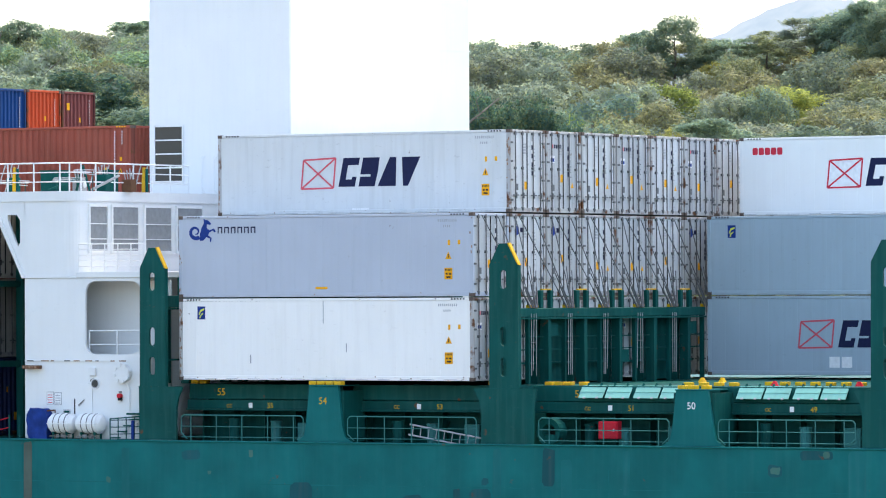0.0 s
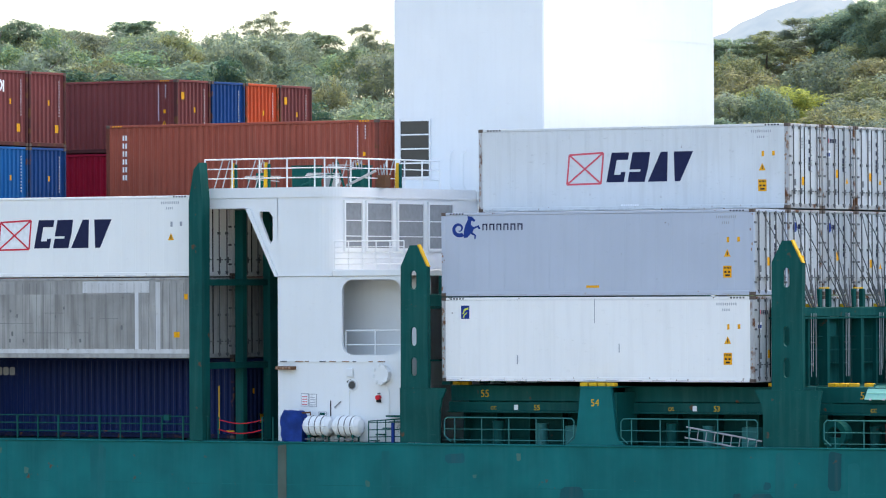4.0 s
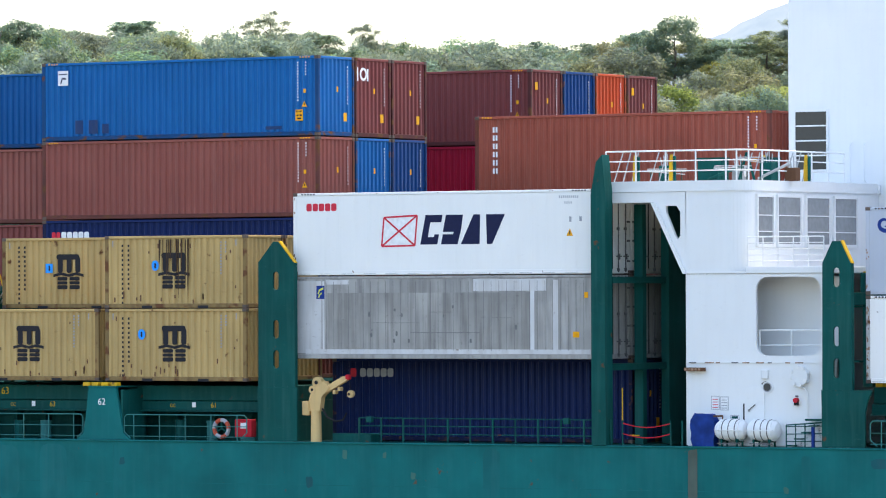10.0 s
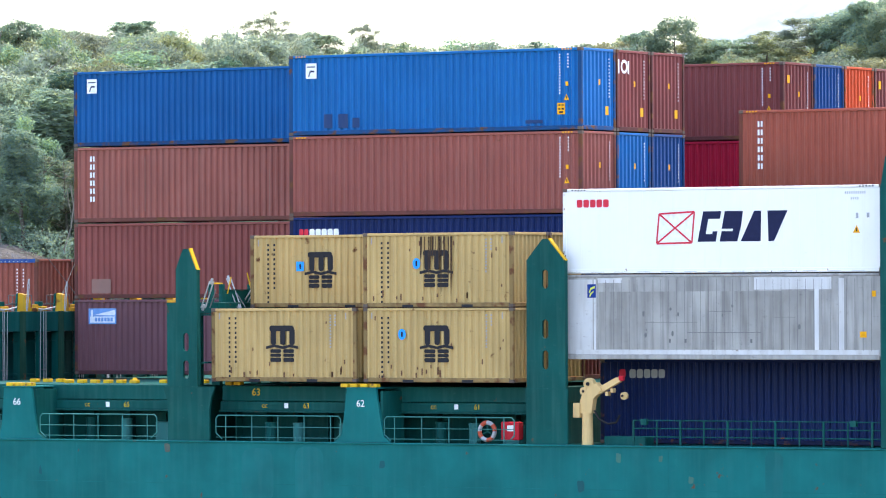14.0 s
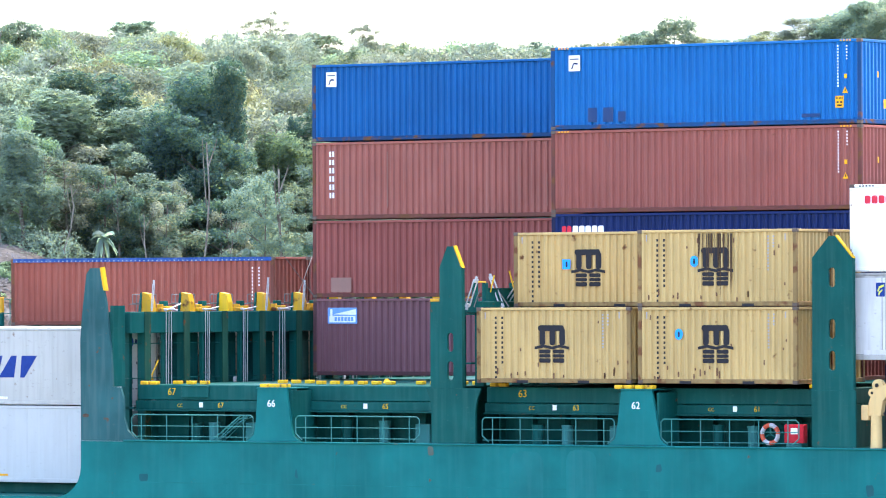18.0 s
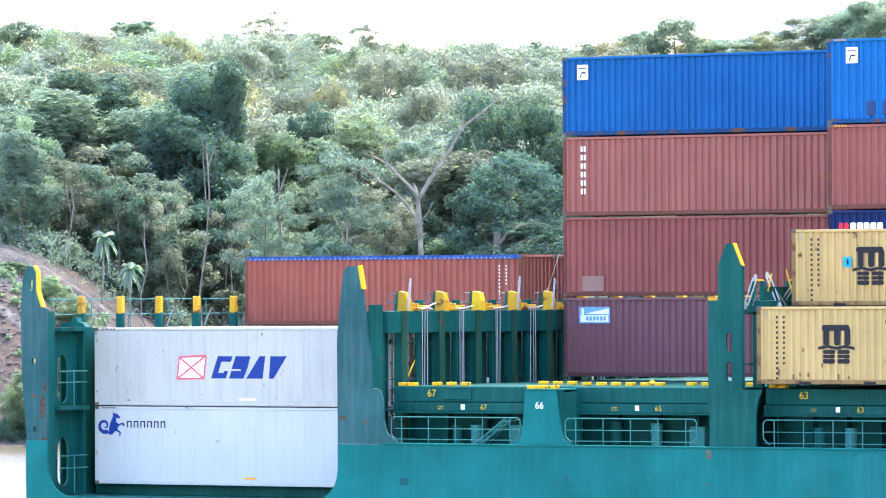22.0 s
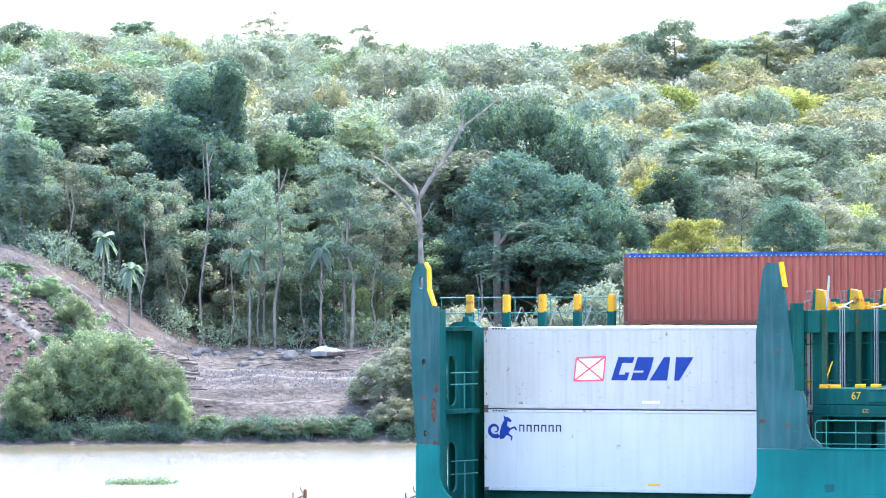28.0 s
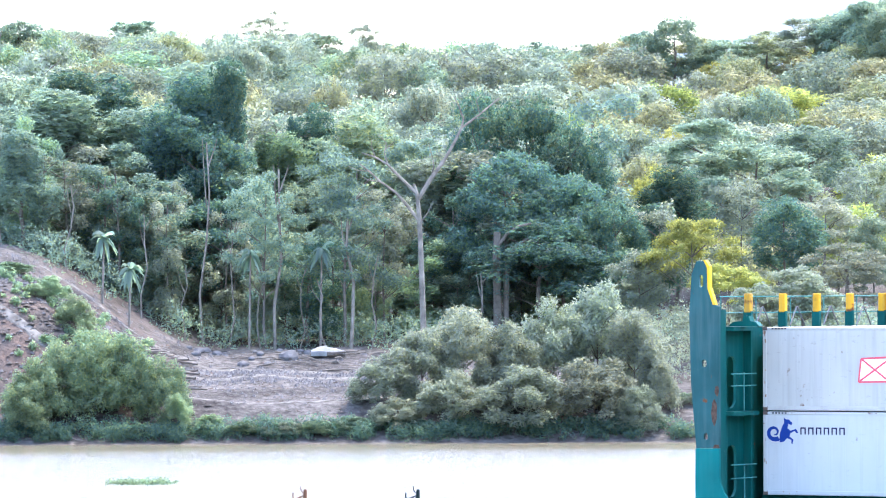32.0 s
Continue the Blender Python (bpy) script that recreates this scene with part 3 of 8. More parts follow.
def pedestal(x0, x1, b0, b1, top, number="", corner=0.35):
    """Side stanchion that carries the outer stack, wider at the foot."""
    p = thing("container_pedestal", (0, SIDE + 0.02, 0), "teal steel pedestal at the ship's side, flared at its foot", "pedestal", "pedestals")
    q = [(b0 - corner, 7.43), (b1 + corner, 7.43), (b1 + 0.08, 7.62), (b1, 7.9), (x1, top), (x0, top), (b0, 7.9), (b0 - 0.08, 7.62)]
    part("web", plate(q, [], 0, 0.12), TEAL, p)
    part("side_flange", boxes((b0 + 0.02, 0.121, 7.43, b0 + 0.12, 1.5, 9.2)), GREEN, p)
    part("side_flange", boxes((b1 - 0.12, 0.121, 7.43, b1 - 0.02, 1.5, 9.2)), GREEN, p)
    part("top_plate", boxes((x0 - 0.03, -0.04, top + 0.001, x1 + 0.03, 1.4, top + 0.05), bevel=0.01), TEAL, p)
    if number:
        lettering(number, 0.34, YELLOW if number == "54" else WHITE_INK, p, ((x0 + x1) / 2 - 0.2, -0.004, top - 0.62))
    return p


pedestal(-104.18, -103.0, -104.35, -102.82, 9.36, "54")
pedestal(-89.57, -88.36, -89.75, -88.14, 9.28, "50")
pedestal(-140.84, -139.67, -141.03, -139.42, 9.28, "62")
pedestal(-155.5, -154.3, -155.6, -154.1, 9.26, "66")


def lash_post(x0, x1, top, foot0, foot1, flare=(0, 0), slots=(13.05, 11.1, 10.05), tip=0.35, z_shoulder=None, label="green steel lashing post with slots and a yellow edge"):
    """Tall plate post between two stacks, with a pointed head."""
    p = thing("lashing_post", (0, SIDE + 0.02, 0), label, "post", "lashing posts")
    zs = z_shoulder or top - 0.72
    w = x1 - x0
    q = [(foot0, 7.43), (foot1, 7.43), (foot1, 8.55), (foot1 + (x1 + flare[1] - foot1) * 0.35, 8.95), (x1 + flare[1], 9.3), (x1 + 0.02, 9.32), (x1, zs), (x1 - w * tip, top), (x0 + w * tip, top), (x0, zs), (x0 - 0.02, 9.32), (x0 - flare[0], 9.3), (foot0 + (x0 - flare[0] - foot0) * 0.35, 8.95), (foot0, 8.55)]
    hs = [oval((x0 + x1) / 2 - 0.02, z, 0.24, 0.66) for z in slots]
    part("web", plate(q, hs, 0, 0.10), GREEN, p)
    part("back_web", plate([(x0 + 0.04, 9.3), (x1 - 0.04, 9.3), (x1 - 0.04, zs - 0.1), (x0 + 0.04, zs - 0.1)], [oval((x0 + x1) / 2 - 0.09, z, 0.46, 0.78) for z in slots], 0.17, 0.2), GREEN, p)
    part("side_flange", boxes((x0 + 0.001, 0.101, 7.5, x0 + 0.06, 0.22, zs)), GREEN, p)
    part("side_flange", boxes((x1 - 0.06, 0.101, 7.5, x1 - 0.001, 0.22, zs)), GREEN, p)
    e = plate([(x1 + 0.004, zs), (x1 + 0.065, zs - 0.02), (x1 - w * tip + 0.05, top + 0.025), (x1 - w * tip, top + 0.006)], [], -0.03, 0.14)
    part("yellow_edge", e, YELLOW, p, "worn yellow safety edge")
    part("weld_line", boxes((x0 - flare[0], -0.008, 9.3, x1 + flare[1], 0.001, 9.33)), GREEN, p)
    return p


lash_post(-96.85, -95.72, 14.28, -97.2, -95.12, (0.65, 0.72))
lash_post(-111.33, -110.27, 14.25, -111.38, -109.79, (0.06, 0.74))
lash_post(-133.58, -132.09, 14.42, -133.62, -132.0, (0.06, 0.1), slots=(13.05, 11.35, 10.3), tip=0.42)
p3 = lash_post(-148.0, -147.12, 14.2, -148.35, -146.6, (0.55, 0.75), slots=(10.9, 9.92))
part("after_stiffener", boxes((-148.4, 0.03, 9.34, -148.004, 0.1, 12.3)), GREEN, p3)
part("stiffener_cap", boxes((-148.4, 0.02, 12.301, -148.03, 0.3, 12.4), bevel=0.01), WORN_YELLOW, p3, "worn yellow cap")
lash_post(-82.25, -81.1, 14.28, -82.6, -80.5, (0.65, 0.72))

p5 = thing("lashing_post", (0, SIDE + 0.02, 0), "teal after lashing post rising from the ship's side", "post", "lashing posts")
q5 = [(-163.06, 7.37), (-160.0, 7.37), (-160.7, 7.47), (-161.05, 7.75), (-161.2, 8.2), (-161.22, 8.9), (-161.35, 9.28), (-161.68, 9.3), (-161.72, 10.2), (-161.95, 12.3), (-162.05, 12.75), (-162.2, 13.55), (-162.62, 13.55), (-162.8, 13.35), (-163.0, 11.9), (-163.08, 11.0)]
part("web", plate(q5, [], 0, 0.11), WEATHERED, p5)
part("inner_flange", boxes((-162.95, 0.111, 7.37, -162.85, 0.9, 12.0)), GREEN, p5)
part("inner_flange", boxes((-161.85, 0.111, 9.3, -161.75, 0.9, 12.2)), GREEN, p5)
part("yellow_edge", plate([(-162.05, 12.76), (-161.95, 12.74), (-162.1, 13.58), (-162.2, 13.56)], [], -0.03, 0.16), YELLOW, p5)
p6 = thing("lashing_post", (0, SIDE + 0.02, 0), "weathered teal stern post with rust patches and round holes", "post", "lashing posts")
q6 = [(STERN + 0.02, 7.37), (-175.45, 7.37), (-175.46, 10.0), (-175.44, 12.1), (-175.66, 12.15), (-175.86, 12.7), (-175.88, 13.4), (-176.0, 13.62), (-176.3, 13.62), (-176.48, 13.2), (-176.58, 11.8), (-176.52, 9.5)]
part("web", plate(q6, [oval(-176.12, 12.95, 0.16, 0.42), oval(-176.02, 10.2, 0.18, 0.26), oval(-175.97, 7.75, 0.16, 0.24)], 0, 0.12), WEATHERED, p6)
part("inner_flange", boxes((-175.6, 0.121, 5.4, -175.5, 0.6, 12.0)), GREEN, p6)
part("yellow_edge", plate([(-175.655, 12.16), (-175.56, 12.16), (-175.77, 12.74), (-175.79, 13.45), (-175.94, 13.66), (-176.0, 13.63), (-175.875, 13.4), (-175.855, 12.7)], [], -0.04, 0.14), YELLOW, p6, "yellow safety edge")

def lashing_bridge(s0, s1, d0, n, z0, zb, zt, lift=0.65, group="lashing bridges", clamps=True, rods=True):
    """Row of columns across the deck with a top beam, yellow heads and hanging lashing rods."""
    b = thing("lashing_bridge", (s0, d0, z0), "green steel lashing bridge across the deck with yellow heads", "lashing bridge", group)
    w, h = s1 - s0, zb - z0
    col = cached(("col", round(h, 2)), lambda: boxes((0, 0, 0, 0.34, 0.2, h)))
    slim = cached(("slim", round(h, 2)), lambda: boxes((0, 0, 0, 0.14, 0.12, h)))
    head = cached(("head", round(lift, 2)), lambda: boxes((0, 0, 0, 0.16, 0.2, lift), bevel=0.02))
    clamp = cached(("clamp",), lambda: plate([(0, 0), (0.46, 0), (0.45, 0.34), (0.36, 0.64), (0.08, 0.7), (0.04, 0.62)], [], 0, 0.3))
    cheek = cached(("cheek",), lambda: plate([(-0.08, 0), (0.03, 0), (0.07, 0.6), (0.06, 0.7), (0.0, 0.66)], [], -0.04, 0.34))
    flange = cached(("flange", round(h, 2)), lambda: boxes((0, 0, 0, 0.04, 0.36, zt - z0 + 0.01)))
    foot = cached(("clampfoot",), lambda: boxes((0, 0, 0, 0.2, 0.3, 0.14), bevel=0.02))
    tall = zt - z0 if clamps else h + 0.1
    rod = cached(("hangrod", round(tall, 2)), lambda: tube(bmesh.new(), (0, 0, h * 0.12), (0, 0, tall), 0.014, n=5))
    short = cached(("shortrod", round(tall, 2)), lambda: tube(bmesh.new(), (0, -0.08, h * 0.2), (0, 0, tall), 0.014, n=5))
    tie = cached(("rodtie",), lambda: boxes((0, -0.04, 0, 0.03, 0.4, 0.03)))
    cap = cached(("cap",), lambda: boxes((0, 0, 0, 0.1, 0.62, 0.05), bevel=0.01))
    gus = cached(("gusset",), lambda: boxes((0, 0, 0, 0.05, 0.75, 0.45)))
    stub = cached(("stub",), lambda: boxes((0, 0, 0, 0.3, 0.4, 0.2), bevel=0.02))
    for i in range(n):
        y = i * PITCH
        hung("column", col, GREEN, b, (w - 0.34, y, 0))
        hung("column", col, GREEN, b, (0, y, 0))
        hung("strut", slim, GREEN, b, (w - 0.2, y + 1.25, 0))
        if not clamps:
            hung("head", head, GREEN, b, (w - 0.26, y - 0.34, zt - z0))
            hung("head", head, GREEN, b, (w - 0.26, y + 0.34, zt - z0))
            hung("head_cap", cap, YELLOW, b, (w - 0.22, y - 0.2, zt - z0 + lift), "yellow painted cross bar")
            if i % 2:
                hung("gusset", gus, GREEN, b, (w - 0.2, y + 0.2, h * (0.72 if i % 4 == 1 else 0.3)))
        else:
            hung("seat", stub, WORN_YELLOW, b, (w - 0.35, y + 1.45, zt - z0), "worn yellow lashing seat")
            hung("junction_box", cached(("jbox",), lambda: boxes((0, 0, 0, 0.06, 0.14, 0.3), bevel=0.01)), STEEL, b, (w - 0.02, y + 0.7, h * (0.3 + 0.1 * (i % 3))))
        if clamps:
            hung("clamp", clamp, YELLOW if i % 3 == 2 else WORN_YELLOW, b, (w - 0.54, y + 0.5, zt - z0), "tapered yellow lashing clamp")
            hung("clamp_cheek", cheek, GREEN, b, (w - 0.54, y + 0.5, zt - z0))
            hung("clamp_foot", foot, WORN_YELLOW, b, (w - 0.16, y + 0.85, zt - z0))
            hung("column_flange", flange, DULL_GREEN, b, (w + 0.002, y - 0.06, 0), "dulled green flange running up over the beam")
        if rods:
            for k in range(3):
                hung("lashing_rod", short if (2 * i + k) % 5 == 1 else rod, STEEL, b, (w + 0.03, y + 1.3 + 0.15 * k + (0.04 if (i + k) % 3 else 0), 0.02))
            hung("rod_tie", tie, ROD, b, (w + 0.01, y + 1.28, h * 0.62))
    D = n * PITCH if clamps else (n - 1) * PITCH + 1.35
    back = cached(("backplate", round(h, 2)), lambda: boxes((0, 0, h * 0.02, 0.06, 2.08, h - 0.02)))
    for i in range(n):
        if (i == 0) if clamps else i in (0, 3, 5, 8):
            continue
        hung("back_plate", back, GREEN, b, (0.03, i * PITCH + 0.22, 0))
    part("top_beam", boxes((0, -0.95 if clamps else -0.05, h, w, D, zt - z0), bevel=0.02), GREEN, b)
    if not clamps:
        part("upper_walkway", boxes((-0.1, 0, h - 0.07, w + 0.05, D, h - 0.01)), GREEN, b)
    part("walkway", boxes((0.02, 0.0, h * 0.3, w - 0.5, D, h * 0.3 + 0.06)), GREEN, b)
    for z in (h * 0.3 + 0.5, h * 0.3 + 0.95):
        part("handrail", tube(bmesh.new(), (w - 0.2, 0, z), (w - 0.2, D, z), 0.02, n=6), GREEN, b)
    return b


lashing_bridge(-97.7, -96.9, 164.2, 6, 9.41, 11.74, 12.06, lift=0.62, clamps=False)
lashing_bridge(-111.55, -110.3, 164.2, 8, 9.41, 12.12, 12.55, clamps=False)
lashing_bridge(-82.6, -81.3, 164.2, 12, 9.41, 12.12, 12.55, clamps=False)
lb3 = lashing_bridge(-148.35, -147.2, 164.2, 11, 9.36, 11.9, 12.3, clamps=False)
lashing_bridge(-162.8, -161.75, 164.8, 12, 7.30, 11.2, 11.97, lift=0.06)

# ---- deckhouse ----
house = thing("deckhouse", (0, 0, 0), "white painted steel deckhouse with a tall casing and bridge wing", "deckhouse")
HX0, HX1, HY = -116.6, -114.3, 162.9
# casing
house.location = (-0.27, 0.45, 0)
casing = thing("engine_casing", (0, 0, 0), "tall plain white steel engine casing amidships", "deckhouse")
part("casing_wall", boxes((-118.13, 173.2, 7.28, -111.74, 186.2, 30.0), bevel=0.05), HOUSE, casing)
part("casing_seam", boxes((-118.14, 173.19, 22.08, -111.73, 186.21, 22.11)), HOUSE, casing)
lv = part("louvre", boxes((-117.82, 173.165, 16.86, -116.58, 173.198, 18.95)), GLASS, casing, "dark louvred window")
for k in range(5):
    z = 16.86 + k * 0.5225
    part("louvre_bar", boxes((-117.84, 173.13, z - 0.025, -116.56, 173.17, z + 0.025)), HOUSE, lv)
for x in (-117.86, -116.58):
    part("louvre_frame", boxes((x, 173.13, 16.8, x + 0.05, 173.198, 19.0)), HOUSE, lv)
# side wall with a rounded fore corner
bm = bmesh.new()
R = 0.7
prof = [(HX0, 171.5), (HX0, HY)] + [(HX1 - R + R * math.sin(radians(a)), HY + R - R * math.cos(radians(a))) for a in range(0, 91, 10)] + [(HX1, 173.19)]
for z0, z1 in ((13.2, 16.0),):
    lo = [bm.verts.new((x, y, z0)) for x, y in prof]
    hi = [bm.verts.new((x, y, z1)) for x, y in prof]
    for k in range(len(prof) - 1):
        bm.faces.new((lo[k], lo[k + 1], hi[k + 1], hi[k]))
bmesh.ops.recalc_face_normals(bm, faces=bm.faces)
part("upper_wall", bm, HOUSE, house)
# lower side plating with the large round-cornered opening
low_out = [(HX0, 7.43), (-111.35, 7.43), (-111.35, 13.19), (HX0, 13.19)]
part("side_plating", plate(low_out, [round_rect(-113.93, 10.45, -111.5, 13.08, 0.42)], HY, HY + 0.1), HOUSE, house)
part("after_wall", boxes((HX0, HY + 0.101, 7.29, HX0 + 0.1, 171.5, 13.19)), HOUSE, house)
part("fore_wall", boxes((-111.45, HY + 0.101, 7.29, -111.35, 164.4, 10.4)), HOUSE, house)
part("inner_wall", boxes((-116.4, 164.45, 7.29, -111.3, 164.55, 13.1)), HOUSE, house)
part("recess_floor", boxes((-116.4, HY + 0.101, 10.2, -111.46, 164.44, 10.3)), HOUSE, house)
part("balcony_floor", boxes((HX1 + 0.01, HY - 0.05, 13.2, -111.36, 173.1, 13.42), bevel=0.02), HOUSE, house)
part("ledge", boxes((HX0, HY - 0.04, 13.21, HX1 + 0.0, HY - 0.002, 13.27)), HOUSE, house)
part("ledge", boxes((HX0, HY - 0.03, 10.2, -111.36, HY - 0.002, 10.23)), HOUSE, house)
# windows on the fore wall
for y0, y1 in ((163.65, 164.75), (165.1, 166.75), (167.2, 168.9), (169.3, 170.95)):
    w = part("window", boxes((HX1 - 0.02, y0, 14.2, HX1 + 0.035, y1, 15.78)), PANE, house, "grey window panes")
    for a, b in ((y0 - 0.06, y0), (y1, y1 + 0.06)):
        part("window_frame", boxes((HX1 + 0.0, a, 14.1, HX1 + 0.09, b, 15.88)), HOUSE, w)
    for z, t_ in ((14.1, 0.1), (14.6, 0.035), (15.15, 0.035), (15.78, 0.1)):
        part("window_bar", boxes((HX1 + 0.036, y0, z, HX1 + 0.075, y1, z + t_)), HOUSE, w)
# wing deck
wing = [(-119.8, HY - 0.02)] + [(HX1 - R + (R + 0.04) * math.sin(radians(a)), HY + R - (R + 0.04) * math.cos(radians(a))) for a in range(0, 91, 10)] + [(HX1 + 0.04, 172.6), (-119.8, 172.6)]
bm = bmesh.new()
f = bm.faces.new([bm.verts.new((x, y, 15.98)) for x, y in wing])
r = bmesh.ops.extrude_face_region(bm, geom=[f])
bmesh.ops.translate(bm, vec=(0, 0, 0.36), verts=[v for v in r["geom"] if isinstance(v, bmesh.types.BMVert)])
bmesh.ops.recalc_face_normals(bm, faces=bm.faces)
part("wing_deck", bm, HOUSE, house)
part("wing_edge", plate([(-119.8, 15.62), (-117.85, 15.62), (-116.75, 13.3), (-116.6, 13.25), (HX0 + 0.02, 15.97), (-119.8, 15.97)], [[(-117.35, 15.5), (-116.95, 15.5), (-116.8, 15.3), (-116.8, 14.5), (-116.9, 14.35), (-117.0, 14.5), (-117.35, 15.3)]], HY, HY + 0.12), HOUSE, house)
part("brace_lip", plate([(-117.9, 15.6), (-117.72, 15.6), (-116.55, 13.2), (-116.68, 13.2)], [], HY - 0.08, HY - 0.002), HOUSE, house)
# hidden deck slab added to keep skylight out of the bay
part("after_deck", boxes((-119.8, 172.61, 15.98, -114.2, 186.0, 16.3)), HOUSE, house)
# wall added behind the bay to block light from the rear
part("rear_bulkhead", boxes((-120.0, 176.0, 7.3, -118.2, 176.12, 15.97)), GREEN, house, "green wall added to keep light out of the bay")
part("wing_after_edge", boxes((-119.8, HY + 0.121, 15.62, -119.68, 173, 15.97)), HOUSE, house)


def railing(parent, pts, z, h, mat, rails=3, r=0.028, step=1.2):
    for k in range(rails):
        zz = z + h * (k + 1) / rails
        part("rail", tubes([(x, y, zz) for x, y in pts], r if k == rails - 1 else r * 0.7), mat, parent)
    for (x0, y0), (x1, y1) in zip(pts, pts[1:]):
        d = math.hypot(x1 - x0, y1 - y0)
        n = max(1, round(d / step))
        for k in range(n + 1 if (x1, y1) == pts[-1] else n):
            x, y = x0 + (x1 - x0) * k / n, y0 + (y1 - y0) * k / n
            part("rail_post", tube(bmesh.new(), (x, y, z), (x, y, z + h), r, n=6), mat, parent)


rail_w = thing("railing", (-0.27, 0.45, 0), "white tubular railing round the bridge wing", "railing", "white railings")
railing(rail_w, [(-119.72, 163.0), (-115.1, 163.0), (-114.75, 163.1), (-114.45, 163.4), (-114.36, 164.2), (-114.35, 170.2)], 16.34, 1.02, HOUSE)
rail_b = thing("railing", (-0.27, 0.45, 0), "white barred railing on the balcony", "railing", "white railings")
railing(rail_b, [(HX1 + 0.05, 162.95), (-111.4, 162.95)], 13.42, 1.0, HOUSE, rails=5, r=0.022, step=0.62)
rail_r = thing("railing", (-0.27, 0.45, 0), "white railing inside the round-cornered opening", "railing", "white railings")
railing(rail_r, [(-113.9, 163.1), (-111.5, 163.1)], 10.3, 1.0, HOUSE, rails=2)
# after post of the house bay and frame behind it
p2 = thing("lashing_post", (0, 0, 0), "tall dark green post between the stack and the deckhouse", "post", "lashing posts")
part("web", plate([(-120.06, 7.43), (-119.5, 7.43), (-119.52, 10.0), (-119.5, 16.0), (-119.62, 17.25), (-119.85, 17.0), (-120.06, 15.9)], [], 162.5, 163.0), GREEN, p2)
part("web", boxes((-119.95, 165.3, 7.3, -119.62, 165.55, 15.6)), GREEN, p2)
part("web", boxes((-119.95, 170.4, 7.3, -119.62, 170.65, 15.6)), GREEN, p2)
# plate added in place of the deep shade inside the bay
part("inner_web", boxes((-119.7, 166.75, 7.3, -119.4, 168.9, 15.6)), GREEN, p2)
part("cross_beam", boxes((-119.95, 163.01, 12.9, -119.5, 175, 13.12)), GREEN, p2)
part("cross_beam", boxes((-119.95, 163.01, 9.95, -119.5, 175, 10.17)), GREEN, p2)

# ---- river, bank and hill ----
FW = Vector((-0.51883, 0.85488, 0.0))
RT = Vector((0.85488, 0.51883, 0.0))


def spot(u, d):
    """Place on the far bank: u metres along the shore, d metres away across the river."""
    return FW * d + RT * u


def smooth(a, b, x):
    t = min(1.0, max(0.0, (x - a) / (b - a)))
    return t * t * (3 - 2 * t)


PROFILE = [(-400, -3), (440, -3), (466, -0.6), (470, 0.1), (478, 3.3), (490, 4.8), (505, 7.0), (520, 8.0), (560, 11.0), (700, 26.5), (850, 43.5), (900, 43.5), (1000, 34.0), (1500, 20.0), (2600, 10.0), (5000, 0.0)]


def ground_z(u, d):
    z = PROFILE[-1][1]
    for (d0, z0), (d1, z1) in zip(PROFILE, PROFILE[1:]):
        if d0 <= d < d1:
            z = z0 + (z1 - z0) * (d - d0) / (d1 - d0)
            break
    if d > 468:
        z += 9.5 * smooth(-20, -42, u) * smooth(474, 491, d) * (1 - 0.6 * smooth(520, 640, d))
        z += 5.0 * smooth(25, 70, u) * smooth(600, 850, d)
        k = smooth(468, 480, d)
        z += k * (0.5 * noise.noise((u * 0.15, d * 0.15, 1.0)) + 2.0 * smooth(520, 600, d) * noise.noise((u * 0.02, d * 0.02, 4.0)))
    return z


us = sorted(set([-2500, -1200, -600, -350, -220, -150, -110] + [-80 + 1.6 * k for k in range(101)] + [110, 150, 220, 350, 600, 1200, 2500]))
ds = sorted(set([-400, 0, 250, 400, 440, 455, 463, 466, 468] + [469 + 0.9 * k for k in range(62)] + [526 + 6 * k for k in range(20)] + [650 + 20 * k for k in range(22)] + [1150, 1300, 1500, 2000, 2600, 3500, 5000]))
gv, gf = [], []
for d in ds:
    for u in us:
        p = spot(u, d)
        gv.append((p.x, p.y, ground_z(u, d)))
nu = len(us)
for j in range(len(ds) - 1):
    for i in range(nu - 1):
        gf.append((j * nu + i, j * nu + i + 1, (j + 1) * nu + i + 1, (j + 1) * nu + i))
gm = bpy.data.meshes.new("ground")
gm.from_pydata(gv, [], gf)
gm.polygons.foreach_set("use_smooth", [True] * len(gm.polygons))


